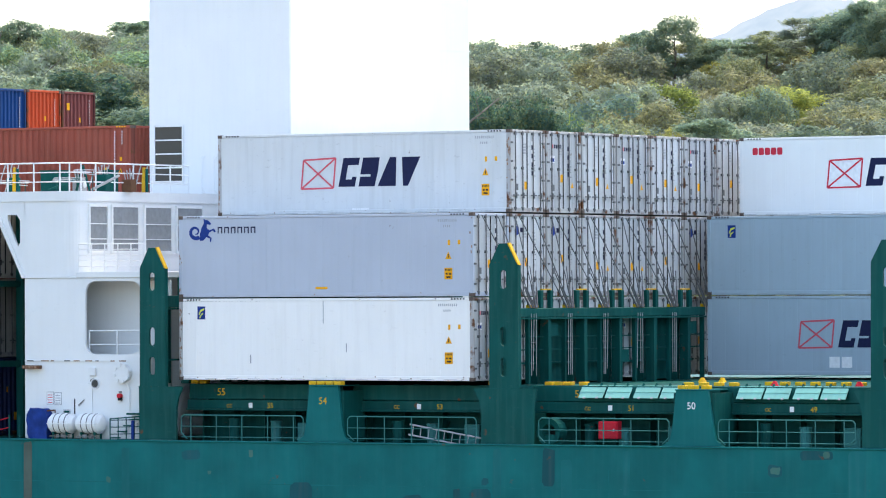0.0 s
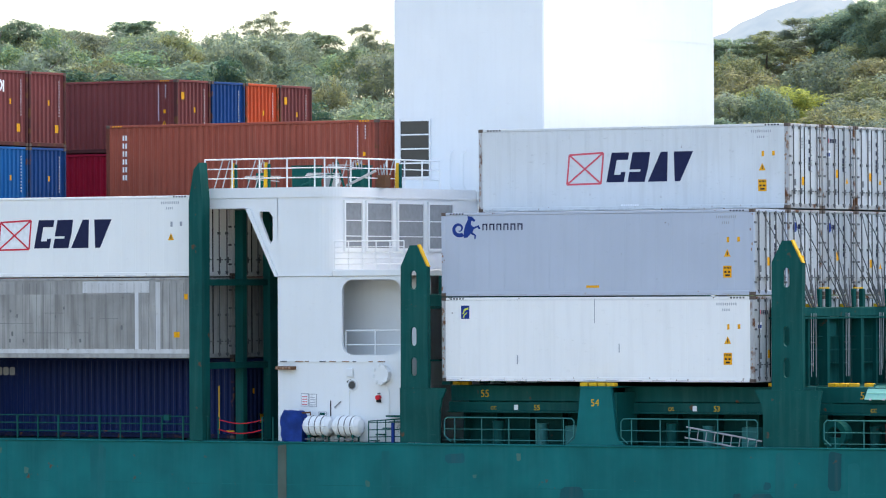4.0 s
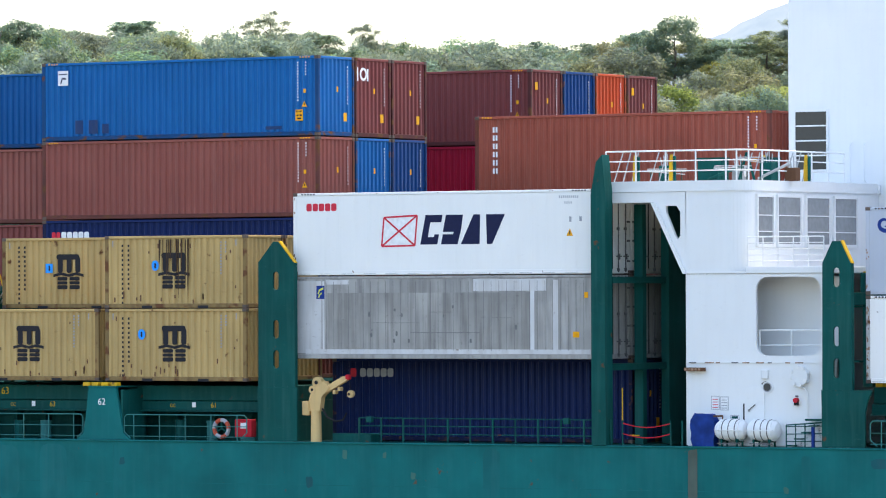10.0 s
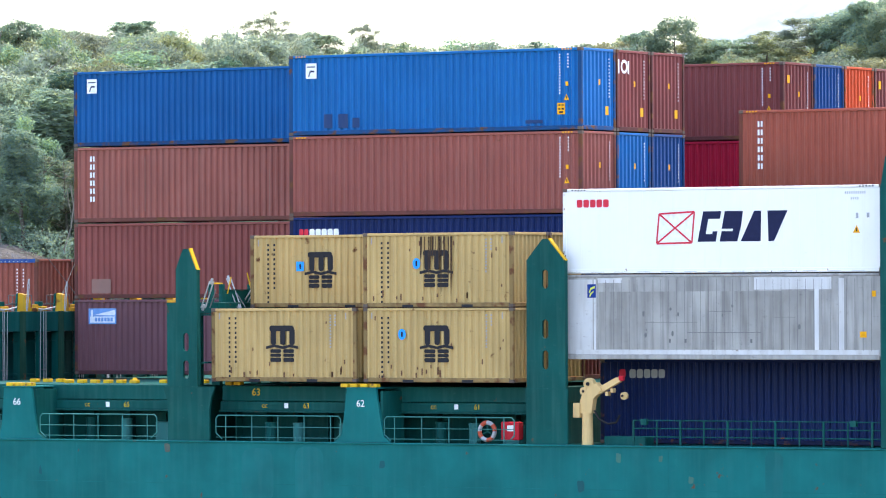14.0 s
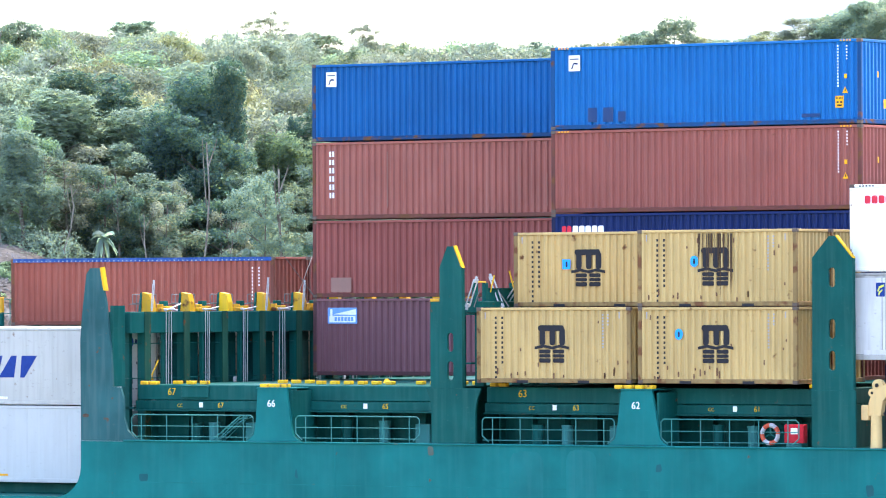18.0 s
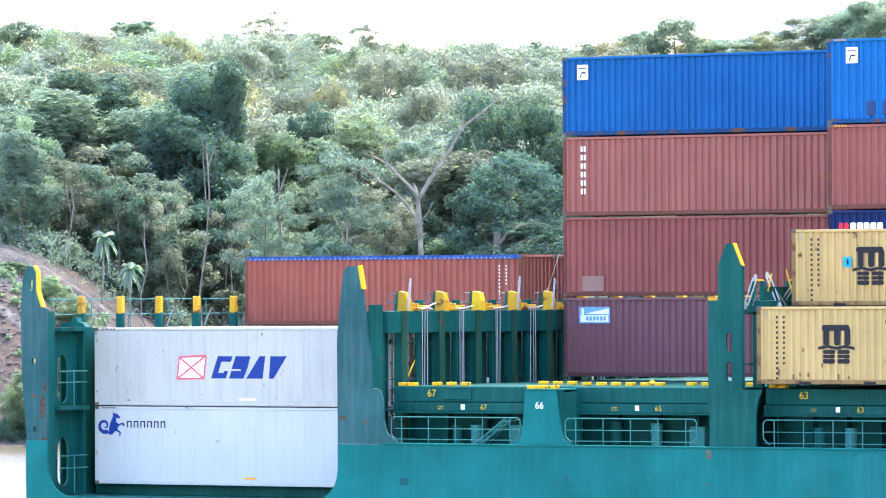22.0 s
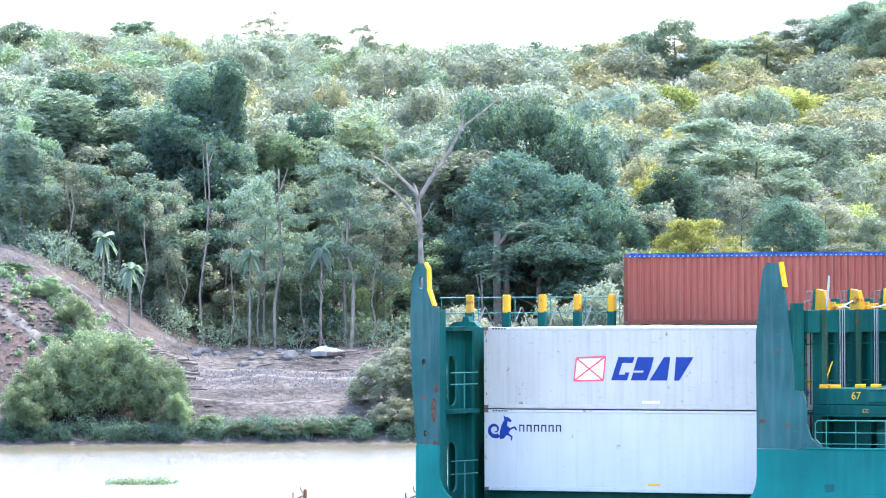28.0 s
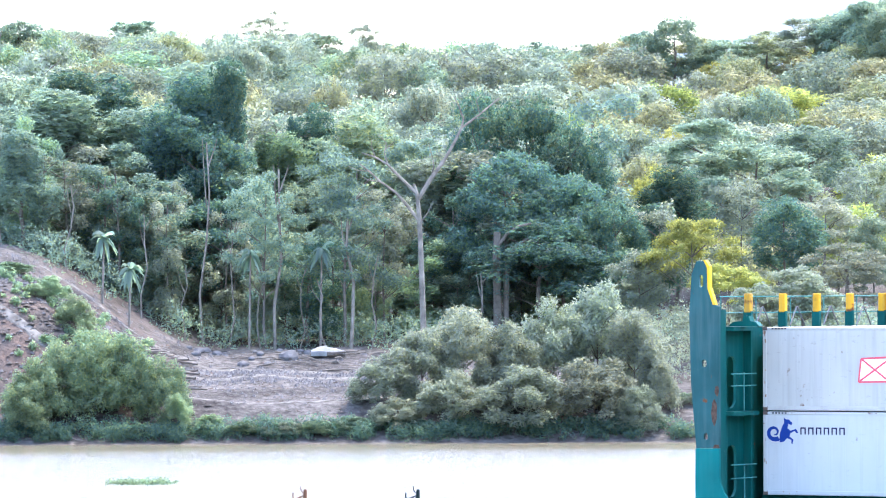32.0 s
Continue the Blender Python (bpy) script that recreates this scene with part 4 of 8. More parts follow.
def earth():
    m, nt, N, L, b = node_mat("bank_earth")
    geo = N.new("ShaderNodeNewGeometry")
    n1 = N.new("ShaderNodeTexNoise")
    n1.inputs["Scale"].default_value, n1.inputs["Detail"].default_value = 0.22, 8.0
    n2 = N.new("ShaderNodeTexNoise")
    n2.inputs["Scale"].default_value, n2.inputs["Detail"].default_value = 1.7, 6.0
    for n in (n1, n2):
        L.new(geo.outputs["Position"], n.inputs["Vector"])
    r = N.new("ShaderNodeValToRGB")
    e = r.color_ramp.elements
    e[0].position, e[0].color = 0.38, (0.034, 0.031, 0.029, 1)
    e[1].position, e[1].color = 0.70, (0.165, 0.155, 0.142, 1)
    k = e.new(0.52)
    k.color = (0.082, 0.076, 0.07, 1)
    mx = N.new("ShaderNodeMix")
    mx.data_type = "FLOAT"
    mx.inputs["Factor"].default_value = 0.5
    L.new(n1.outputs["Fac"], mx.inputs["A"])
    L.new(n2.outputs["Fac"], mx.inputs["B"])
    L.new(mx.outputs["Result"], r.inputs[0])
    sx = N.new("ShaderNodeSeparateXYZ")  # fresh red earth where the slope is cut steep
    L.new(geo.outputs["Normal"], sx.inputs[0])
    st = ramp(N, 0.80, 0.93, (1, 1, 1, 1), (0, 0, 0, 1))
    L.new(sx.outputs["Z"], st.inputs[0])
    red = N.new("ShaderNodeMix")
    red.data_type = "RGBA"
    sf = N.new("ShaderNodeMath")
    sf.operation = "MULTIPLY"
    L.new(st.outputs[0], sf.inputs[0])
    rr = ramp(N, 0.35, 0.6)
    L.new(n1.outputs["Fac"], rr.inputs[0])
    L.new(rr.outputs[0], sf.inputs[1])
    L.new(sf.outputs[0], red.inputs["Factor"])
    L.new(r.outputs[0], red.inputs["A"])
    red.inputs["B"].default_value = (0.105, 0.078, 0.064, 1)
    L.new(red.outputs["Result"], b.inputs["Base Color"])
    b.inputs["Roughness"].default_value = 0.95
    b.inputs["Specular IOR Level"].default_value = 0.1
    bp = N.new("ShaderNodeBump")
    bp.inputs["Strength"].default_value, bp.inputs["Distance"].default_value = 0.8, 0.4
    L.new(n2.outputs["Fac"], bp.inputs["Height"])
    L.new(bp.outputs[0], b.inputs["Normal"])
    return m


EARTH = earth()
gm.materials.append(EARTH)
ground = tagged(new("ground", gm), "bare brown river bank rising to a wooded hill", "ground", kind="structure")


def river():
    m, nt, N, L, b = node_mat("river_water")
    geo = N.new("ShaderNodeNewGeometry")
    mp = N.new("ShaderNodeMapping")
    mp.inputs["Rotation"].default_value = (0, 0, radians(31.25))
    mp.inputs["Scale"].default_value = (0.6, 1.0, 1.0)
    L.new(geo.outputs["Position"], mp.inputs["Vector"])
    n1 = N.new("ShaderNodeTexNoise")
    n1.inputs["Scale"].default_value, n1.inputs["Detail"].default_value = 0.6, 9.0
    L.new(mp.outputs[0], n1.inputs["Vector"])
    bp = N.new("ShaderNodeBump")
    bp.inputs["Strength"].default_value, bp.inputs["Distance"].default_value = 1.0, 1.0
    L.new(n1.outputs["Fac"], bp.inputs["Height"])
    # calmer water in the lee of the bank
    away = N.new("ShaderNodeVectorMath")
    away.operation = "DOT_PRODUCT"
    away.inputs[1].default_value = tuple((spot(0, 100) - spot(0, 0)) / 100)
    L.new(geo.outputs["Position"], away.inputs[0])
    n2 = N.new("ShaderNodeTexNoise")
    n2.inputs["Scale"].default_value, n2.inputs["Detail"].default_value = 0.05, 4.0
    L.new(mp.outputs[0], n2.inputs["Vector"])
    wind = N.new("ShaderNodeMath")
    wind.operation = "MULTIPLY_ADD"
    wind.inputs[1].default_value = 55.0
    L.new(n2.outputs["Fac"], wind.inputs[0])
    L.new(away.outputs["Value"], wind.inputs[2])
    lee = N.new("ShaderNodeMapRange")
    for key, v in (("From Min", 440.0), ("From Max", 488.0), ("To Min", 1.0), ("To Max", 0.16)):
        lee.inputs[key].default_value = v
    L.new(wind.outputs[0], lee.inputs["Value"])
    L.new(lee.outputs["Result"], bp.inputs["Strength"])
    L.new(bp.outputs[0], b.inputs["Normal"])
    b.inputs["Base Color"].default_value = (0.19, 0.168, 0.112, 1)
    b.inputs["Roughness"].default_value = 0.12
    return m


wm = bmesh.new()
g = [spot(u, d) for u, d in ((-2500, -400), (2500, -400), (2500, 475), (-2500, 475))]
wm.faces.new([wm.verts.new((p.x, p.y, 0)) for p in g])
water_me = mesh_of(wm, "water")
water_me.materials.append(river())
tagged(new("water", water_me), "muddy river water with small ripples under glare", "water", kind="structure")

# far mountain, its distance haze put in as a pale blue glow
mv, mf = [], []
rows_m, cols_m = 12, 90
for j in range(rows_m):
    for i in range(cols_m):
        u = 60 + 420 * i / (cols_m - 1)
        d = 3300 + 40 * j
        rise = 176 + 38 * math.exp(-((u - 256) / 66) ** 2) + 5 * noise.noise((u * 0.05, 1, 2)) + 3.0 * noise.noise((u * 0.16, 5, 2)) + 1.4 * noise.noise((u * 0.45, 9, 2))
        z = rise * smooth(60, 165, u) * (j / (rows_m - 1)) ** 0.7 + 4 * noise.noise((u * 0.08, j * 0.9, 3)) * (j < rows_m - 1)
        p = spot(u, d)
        mv.append((p.x, p.y, z))
for j in range(rows_m - 1):
    for i in range(cols_m - 1):
        a = j * cols_m + i
        mf.append((a, a + 1, a + cols_m + 1, a + cols_m))
mm = bpy.data.meshes.new("mountain")
mm.from_pydata(mv, [], mf)
mm.polygons.foreach_set("use_smooth", [True] * len(mm.polygons))
hm, _, hN, hL, hb = node_mat("distant_hill_haze_glow")
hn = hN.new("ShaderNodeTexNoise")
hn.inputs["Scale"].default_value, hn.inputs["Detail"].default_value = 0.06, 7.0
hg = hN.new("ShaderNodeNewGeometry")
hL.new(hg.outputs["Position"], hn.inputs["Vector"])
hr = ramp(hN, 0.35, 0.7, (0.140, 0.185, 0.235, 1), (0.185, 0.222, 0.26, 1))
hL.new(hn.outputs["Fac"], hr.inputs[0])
# emission stands for the haze in front of the ridge
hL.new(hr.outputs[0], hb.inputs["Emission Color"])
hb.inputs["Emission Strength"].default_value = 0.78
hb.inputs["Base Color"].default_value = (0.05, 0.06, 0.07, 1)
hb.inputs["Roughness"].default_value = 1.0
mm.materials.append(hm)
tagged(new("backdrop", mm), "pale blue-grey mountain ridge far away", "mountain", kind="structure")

# ---- trees ----
# greens paled and greyed: the haze over the far bank is in these colours
LEAF = [leaf_mat("leaves_mid_green", (0.174, 0.234, 0.209), (0.200, 0.263, 0.209), (0.238, 0.301, 0.177)),
        leaf_mat("leaves_dark_green", (0.156, 0.220, 0.210), (0.186, 0.252, 0.210), (0.229, 0.296, 0.177)),
        leaf_mat("leaves_grey_green", (0.191, 0.226, 0.201), (0.214, 0.254, 0.201), (0.250, 0.288, 0.176)),
        leaf_mat("leaves_yellow_green", (0.191, 0.248, 0.120), (0.236, 0.296, 0.125), (0.287, 0.342, 0.135)),
        leaf_mat("leaves_fresh_green", (0.153, 0.224, 0.177), (0.188, 0.263, 0.177), (0.238, 0.312, 0.159)),
        leaf_mat("leaves_deep_green", (0.072, 0.121, 0.126), (0.091, 0.148, 0.127), (0.130, 0.195, 0.103)),
        leaf_mat("leaves_silver_green", (0.183, 0.226, 0.201), (0.203, 0.249, 0.199), (0.237, 0.280, 0.176)),
        leaf_mat("leaves_olive_green", (0.197, 0.226, 0.165), (0.221, 0.253, 0.165), (0.254, 0.283, 0.148))]
DIM_BARK = plain("grey_bark", (0.135, 0.12, 0.10), 0.9, 0, 0.3, 2.0)
BARK = plain("pale_bark", (0.192, 0.172, 0.142), 0.9, 0, 0.45, 1.2)


def swell(v, phase, waves):
    """How far a lobe bulges in each direction: a few slow and quick waves over its skin."""
    return 1 + 0.5 * np.sin(v @ waves.T + phase).mean(axis=1) * 1.3


def unit(v):
    return v / np.maximum(1e-6, np.linalg.norm(v, axis=1, keepdims=True))


def leaves_on(lobes, leaves, size, seed, up=0.25, deep=0.45, spray=3.2, lift=0.5, drape=0.0, each=7):
    """Sprays of leaves over and within many lobes. deep: how far the leaves reach inward; drape: metres by which they hang below a lobe."""
    rg = np.random.RandomState(seed)
    waves = np.concatenate((rg.normal(0, 2.4, (5, 3)), rg.normal(0, 6.0, (4, 3))))
    L = np.array(lobes, float)
    area = L[:, 3] ** 2 + 2 * L[:, 3] * L[:, 4] + L[:, 3] * drape * 1.6
    n = max(len(L), int(leaves / each))
    pick = rg.choice(len(L), n, p=area / area.sum())
    c, rx, rz = L[pick, :3], L[pick, 3], L[pick, 4]
    v = unit(rg.normal(0, 1, (n, 3)) + (0, 0, up))
    k = swell(v, (c * 3.1).sum(axis=1, keepdims=True), waves) * (1 - deep * rg.rand(n) ** 1.8) * (1 + 0.22 * (rg.rand(n) < 0.07) * rg.rand(n))
    at = c + v * np.stack((rx, rx, rz), axis=1) * k[:, None]
    hang = np.zeros(n)
    if drape:  # strands that hang from the rim of each lobe
        low = rg.rand(n) < drape / (drape + 2.2 * rz)
        th = rg.rand(n) * 6.283
        th = np.where(rg.rand(n) < 0.7, np.round(th * 2.6) / 2.6 + rg.normal(0, 0.1, n), th)
        rim = np.stack((np.cos(th), np.sin(th), 0 * th), axis=1)
        far = drape * (0.35 + 0.65 * np.abs(np.sin(th * 2.3 + pick * 1.7))) * rg.rand(n) ** 1.15
        kr = (0.9 + 0.12 * np.sin(th * 5 + pick)) * (1 - 0.25 * rg.rand(n) ** 2)
        drop = c + rim * (rx * kr)[:, None] - np.stack((0 * th, 0 * th, far), axis=1)
        at = np.where(low[:, None], drop, at)
        v = np.where(low[:, None], rim, v)
        hang = low.astype(float)
    # each spray fans its leaves out over a small tilted disc
    at, v, hang = (np.repeat(q, each, axis=0) for q in (at, v, hang))
    m = len(at)
    axis = unit(v * 0.7 + np.array((0, 0, lift)) * (1 - hang)[:, None] + 0.45 * rg.normal(0, 1, (m, 3)))
    side = unit(np.cross(axis, rg.normal(0, 1, (m, 3))))
    out = rg.rand(m) ** 0.6 * size * spray
    nrm = unit(axis + 0.55 * rg.normal(0, 1, (m, 3)))
    t = unit(side + 0.4 * rg.normal(0, 1, (m, 3)) - np.array((0, 0, 1.0)) * (0.25 + 1.1 * hang)[:, None])
    t = unit(t - nrm * (t * nrm).sum(axis=1, keepdims=True))
    sz = (size * rg.uniform(0.6, 1.35, m))[:, None]
    o = at + side * out[:, None] + axis * (rg.normal(0, 0.45, m) * size * spray)[:, None] - np.array((0, 0, 0.35)) * (out ** 2 / (size * spray))[:, None]
    w = np.cross(nrm, t) * sz * 0.62
    vs = np.stack((o - t * sz * 0.8 - w, o + t * sz, o - t * sz * 0.8 + w), axis=1).reshape(-1, 3)
    ns = np.repeat(unit(v * 0.75 + nrm * 0.5), 3, axis=0)
    return vs, np.arange(3 * m).reshape(-1, 3), ns


def leaf_mesh(name, *a, **k):
    vs, fs, ns = leaves_on(*a, **k)
    me = bpy.data.meshes.new(name)
    me.from_pydata(vs.tolist(), [], fs.tolist())
    me.polygons.foreach_set("use_smooth", [True] * len(me.polygons))
    me.normals_split_custom_set_from_vertices(ns.tolist())
    return me


def trunk_mesh(name, height, r, limbs, rnd, span, lean=0.06, low=2):
    bm = bmesh.new()
    pts = [Vector((0, 0, -0.6))]
    x = y = 0
    n = 6
    for k in range(1, n + 1):
        x += rnd.uniform(-lean, lean) * height / n
        y += rnd.uniform(-lean, lean) * height / n
        pts.append(Vector((x, y, height * k / n)))
    for k in range(n):
        tube(bm, pts[k], pts[k + 1], r * (1 - 0.75 * k / n), r * (1 - 0.75 * (k + 1) / n), n=6, cap=False)
    for _ in range(limbs):
        k = rnd.randint(low, n - 1)
        a = rnd.uniform(0, 6.28)
        l = span * rnd.uniform(0.5, 1.0)
        p = pts[k]
        mid = p + Vector((math.cos(a) * l * 0.5, math.sin(a) * l * 0.5, l * 0.45))
        tip = mid + Vector((math.cos(a + 0.4) * l * 0.5, math.sin(a + 0.4) * l * 0.5, l * 0.35))
        tube(bm, p, mid, r * 0.42, r * 0.28, n=5, cap=False)
        tube(bm, mid, tip, r * 0.28, r * 0.1, n=5, cap=False)
    return mesh_of(bm, name)


def cap(rnd, low=0.0):
    """A direction over the top of a crown, down to a given slope."""
    while True:
        v = Vector((rnd.gauss(0, 1), rnd.gauss(0, 1), rnd.gauss(0, 1))).normalized()
        if v.z > low:
            return v


def tree_kind(style, seed, leaves, size, H=24.0, S=5.0):
    """Trunk and crown of a tree H metres high with a crown of radius S, its height, and how far its crown reaches to the side."""
    rnd = random.Random(seed)
    lobes, limbs, r, low, form = [], 5, 0.2, 2, {}
    if style == "umbrella":
        for _ in range(34):
            a, q = rnd.uniform(0, 6.28), rnd.random() ** 0.5 * S * 0.88
            z = H * (0.95 - 0.3 * (q / S) ** 2 - 0.16 * rnd.random())
            lobes.append((math.cos(a) * q, math.sin(a) * q, z, S * rnd.uniform(0.14, 0.26), S * rnd.uniform(0.05, 0.1)))
        limbs, form = 12, {"deep": 0.5, "up": 0.6}
    elif style == "vine":  # a tower of leafy knobs with curtains hanging from them
        for k in range(15):
            a = rnd.uniform(0, 6.28)
            f = k / 14
            q = S * (0.1 + 0.62 * rnd.random()) * (0.45 + 0.55 * f)
            z = H * (0.94 - 0.5 * f ** 1.2 + rnd.uniform(-0.04, 0.04))
            x = S * rnd.uniform(0.3, 0.46)
            lobes.append((math.cos(a) * q, math.sin(a) * q, z, x, x * rnd.uniform(0.7, 1.1)))
        form = {"drape": H * 0.2, "deep": 0.12, "up": 0.5, "spray": 2.2, "lift": 0.05}
    elif style == "curtain":  # understorey: leafy shreds down the whole height of the trunk
        for k in range(26):
            a, q = rnd.uniform(0, 6.28), rnd.random() ** 0.5 * S * 0.8
            x = S * rnd.uniform(0.14, 0.3)
            lobes.append((math.cos(a) * q, math.sin(a) * q, H * rnd.uniform(0.12, 0.95), x, x * rnd.uniform(0.5, 1.2)))
        limbs, form, low = 9, {"drape": H * 0.07, "deep": 0.6, "spray": 3.4, "lift": 0.2}, 1
    elif style == "dome":
        for k in range(64):
            v = cap(rnd, -0.35) * rnd.uniform(0.66, 0.86)
            x = S * rnd.uniform(0.17, 0.3)
            lobes.append((v.x * S, v.y * S, H * 0.5 + v.z * H * 0.46, x, x * rnd.uniform(0.75, 1.15)))
        limbs, form = 9, {"deep": 0.22, "up": 0.3, "drape": 1.2, "lift": 0.1, "spray": 2.6}
    elif style == "wispy":
        for k in range(40):
            a, q = rnd.uniform(0, 6.28), rnd.random() ** 0.5 * S * 0.85
            z = H * (0.96 - 0.25 * (q / S) ** 2 - 0.5 * rnd.random() ** 1.3)
            x = S * rnd.uniform(0.1, 0.22)
            lobes.append((math.cos(a) * q, math.sin(a) * q, z, x, x * rnd.uniform(0.4, 0.8)))
        limbs, r, form = 14, 0.15, {"deep": 0.7, "spray": 3.8, "lift": 0.15, "drape": 0.5}
    elif style == "bush":
        for k in range(60):
            v = cap(rnd, 0.02) * rnd.uniform(0.55, 0.86)
            x = S * rnd.uniform(0.14, 0.27)
            lobes.append((v.x * S, v.y * S, H * 0.08 + abs(v.z) * H * 0.86, x, x * rnd.uniform(0.8, 1.3)))
        limbs, low, form = 12, 1, {"deep": 0.5, "up": 0.4, "lift": 0.4}
    else:  # spreading or round crowns in layered boughs
        flat, mid = (0.72, 0.66) if style == "broad" else (0.95, 0.56)
        for k in range(52):
            v = cap(rnd, -0.55) * rnd.uniform(0.5, 0.86)
            x = S * rnd.uniform(0.13, 0.27)
            lobes.append((v.x * S, v.y * S, H * mid + v.z * H * (0.96 - mid), x, x * flat * rnd.uniform(0.75, 1.2)))
        limbs, form = 8, {"deep": 0.5, "up": 0.3, "lift": 0.15, "drape": 0.4}
    top = max(l[2] + l[4] for l in lobes)
    lobes = [(a, b, c * 0.985 * H / top, d, e) for a, b, c, d, e in lobes]
    crown = leaf_mesh("crown", lobes, leaves, size, seed, **form)
    trunk = trunk_mesh("trunk", H * (0.6 if style == "bush" else 0.86), r * H / 20, limbs, rnd, S * 0.8, low=low)
    reach = max(max(abs(l[0]), abs(l[1])) + 0.8 * l[3] for l in lobes)
    return trunk, crown, H, reach


KINDS = {
    "broad": [tree_kind("broad", 11 + i, 17000, 0.15) for i in range(3)],
    "umbrella": [tree_kind("umbrella", 21 + i, 15000, 0.12, 13.0, 5.0) for i in range(2)],
    "vine": [tree_kind("vine", 31 + i, 24000, 0.125, 24.0, 3.4) for i in range(4)],
    "curtain": [tree_kind("curtain", 71 + i, 8400, 0.165, 20.0, 3.6) for i in range(4)],
    "dome": [tree_kind("dome", 41 + i, 25000, 0.15, 22.0, 5.0) for i in range(3)],
    "round": [tree_kind("round", 51 + i, 17000, 0.145, 20.0, 4.2) for i in range(3)],
    "wispy": [tree_kind("wispy", 61 + i, 13000, 0.125, 20.0, 4.4) for i in range(4)],
    "bush": [tree_kind("bush", 81 + i, 23000, 0.105, 8.0, 3.6) for i in range(4)],
    "far": [tree_kind(("broad", "round", "broad", "round", "dome", "wispy", "round")[i], 91 + i, 6400, 0.21, 13.0, 5.4) for i in range(7)],
}
TREE_LABEL = {"broad": "spreading rainforest tree with a layered green crown", "vine": "tall rainforest tree draped in climbing vines", "round": "dense rounded rainforest tree", "curtain": "slender shaded tree hung with ragged creepers",
              "far": "leafy green tree on the wooded hill", "umbrella": "flat-crowned yellow-green tree behind the bank", "dome": "huge dark green domed tree at the forest edge",
              "wispy": "slender tree with pale bark and thin foliage", "bush": "dense green shrub at the water's edge"}


def tree(kind, i, u, d, top, half, mat=0, turn=0.0):
    trunk, crown, tall, reach = KINDS[kind][i % len(KINDS[kind])]
    p = spot(u, d)
    z = ground_z(u, d) - 0.2
    t = thing("shrub" if kind == "bush" else "tree", (p.x, p.y, z), TREE_LABEL[kind], "shrub" if kind == "bush" else "tree",
              {"far": "far woods", "bush": "bank shrubs"}.get(kind, "forest edge"), ship=False)
    t.rotation_euler.z = turn
    half *= 1.2 if kind == "vine" else 1.0
    t.scale = (half / reach * 1.12, half / reach * 1.12, max(1.2, top - z) / tall)
    hung("stem" if kind == "bush" else "trunk", trunk, DIM_BARK, t)
    hung("crown", crown, LEAF[mat], t)
    return t


# kind, metres along the bank, metres away, height of the top, half width, leaf colour
WEST_WOOD = [  # tall vine-hung trees up the bank
    ('vine', -39.6, 520, 28.4, 2.6, 1), ('vine', -36.6, 548, 35.2, 3.6, 5), ('vine', -32.6, 550, 34.9, 3.2, 5), ('broad', -41.8, 565, 35.3, 4.6, 0),
    ('vine', -24.0, 541, 34.5, 4.1, 5), ('vine', -20.8, 538, 36.1, 2.5, 5), ('vine', -26.0, 536, 31.5, 2.6, 5), ('round', -22.4, 534, 29.5, 4.6, 5), ('curtain', -30.7, 527, 26.2, 4.2, 1),
    ('curtain', -25.9, 523, 23.1, 3.6, 1), ('curtain', -36.0, 530, 24.6, 4.3, 1), ('curtain', -21.3, 528, 23.0, 3.4, 5), ('curtain', -40.0, 523, 20.2, 2.9, 1),
    ('vine', -16.5, 548, 29.0, 3.6, 4), ('vine', -13.2, 553, 32.1, 2.0, 5), ('round', -15.2, 553, 31.0, 1.9, 5), ('wispy', -16.5, 514, 24.3, 3.8, 1),
    ('curtain', -12.7, 520, 18.0, 3.4, 5),
]
MIDDLE_WOOD = [  # great domed trees
    ('vine', -8.6, 552, 30.8, 3.5, 4), ('vine', -11.6, 545, 28.3, 2.5, 4), ('round', -4.8, 556, 28.6, 3.4, 0), ('wispy', -9.2, 516, 26.3, 4.9, 1),
    ('wispy', -5.5, 520, 22.8, 3.2, 2), ('dome', 3.6, 540, 33.1, 3.8, 5), ('dome', 8.0, 538, 32.5, 4.8, 5), ('dome', 12.4, 536, 30.3, 3.8, 5),
    ('dome', 6.2, 526, 26.7, 5.6, 5), ('dome', 11.6, 525, 24.5, 4.8, 5), ('dome', 16.3, 522, 22.1, 3.2, 5), ('curtain', 0.9, 530, 23.0, 3.4, 5),
    ('dome', 9.4, 520, 20.2, 6.4, 5), ('round', 17.9, 505, 16.8, 3.1, 2),
]
EAST_WOOD = [  # lower trees toward the hill
    ('vine', 22.5, 536, 25.3, 3.5, 5), ('vine', 20.4, 530, 21.4, 2.6, 5), ('umbrella', 22.6, 505, 19.5, 4.4, 3), ('umbrella', 25.9, 500, 15.3, 3.6, 3),
    ('round', 32.7, 528, 22.2, 4.0, 5), ('wispy', 29.0, 540, 23.8, 3.3, 2), ('wispy', 37.3, 510, 17.4, 4.2, 2), ('broad', 37.3, 540, 22.1, 3.9, 2),
    ('round', 41.2, 530, 20.3, 2.7, 0), ('broad', 32.4, 580, 28.7, 6.5, 0), ('broad', 39.6, 600, 31.1, 5.5, 0), ('broad', 29.1, 610, 32.1, 5.6, 0),
    ('wispy', 42.7, 560, 25.9, 4.0, 2), ('round', 32.5, 500, 15.3, 3.6, 2), ('round', 28.2, 496, 13.7, 3.0, 2),
]
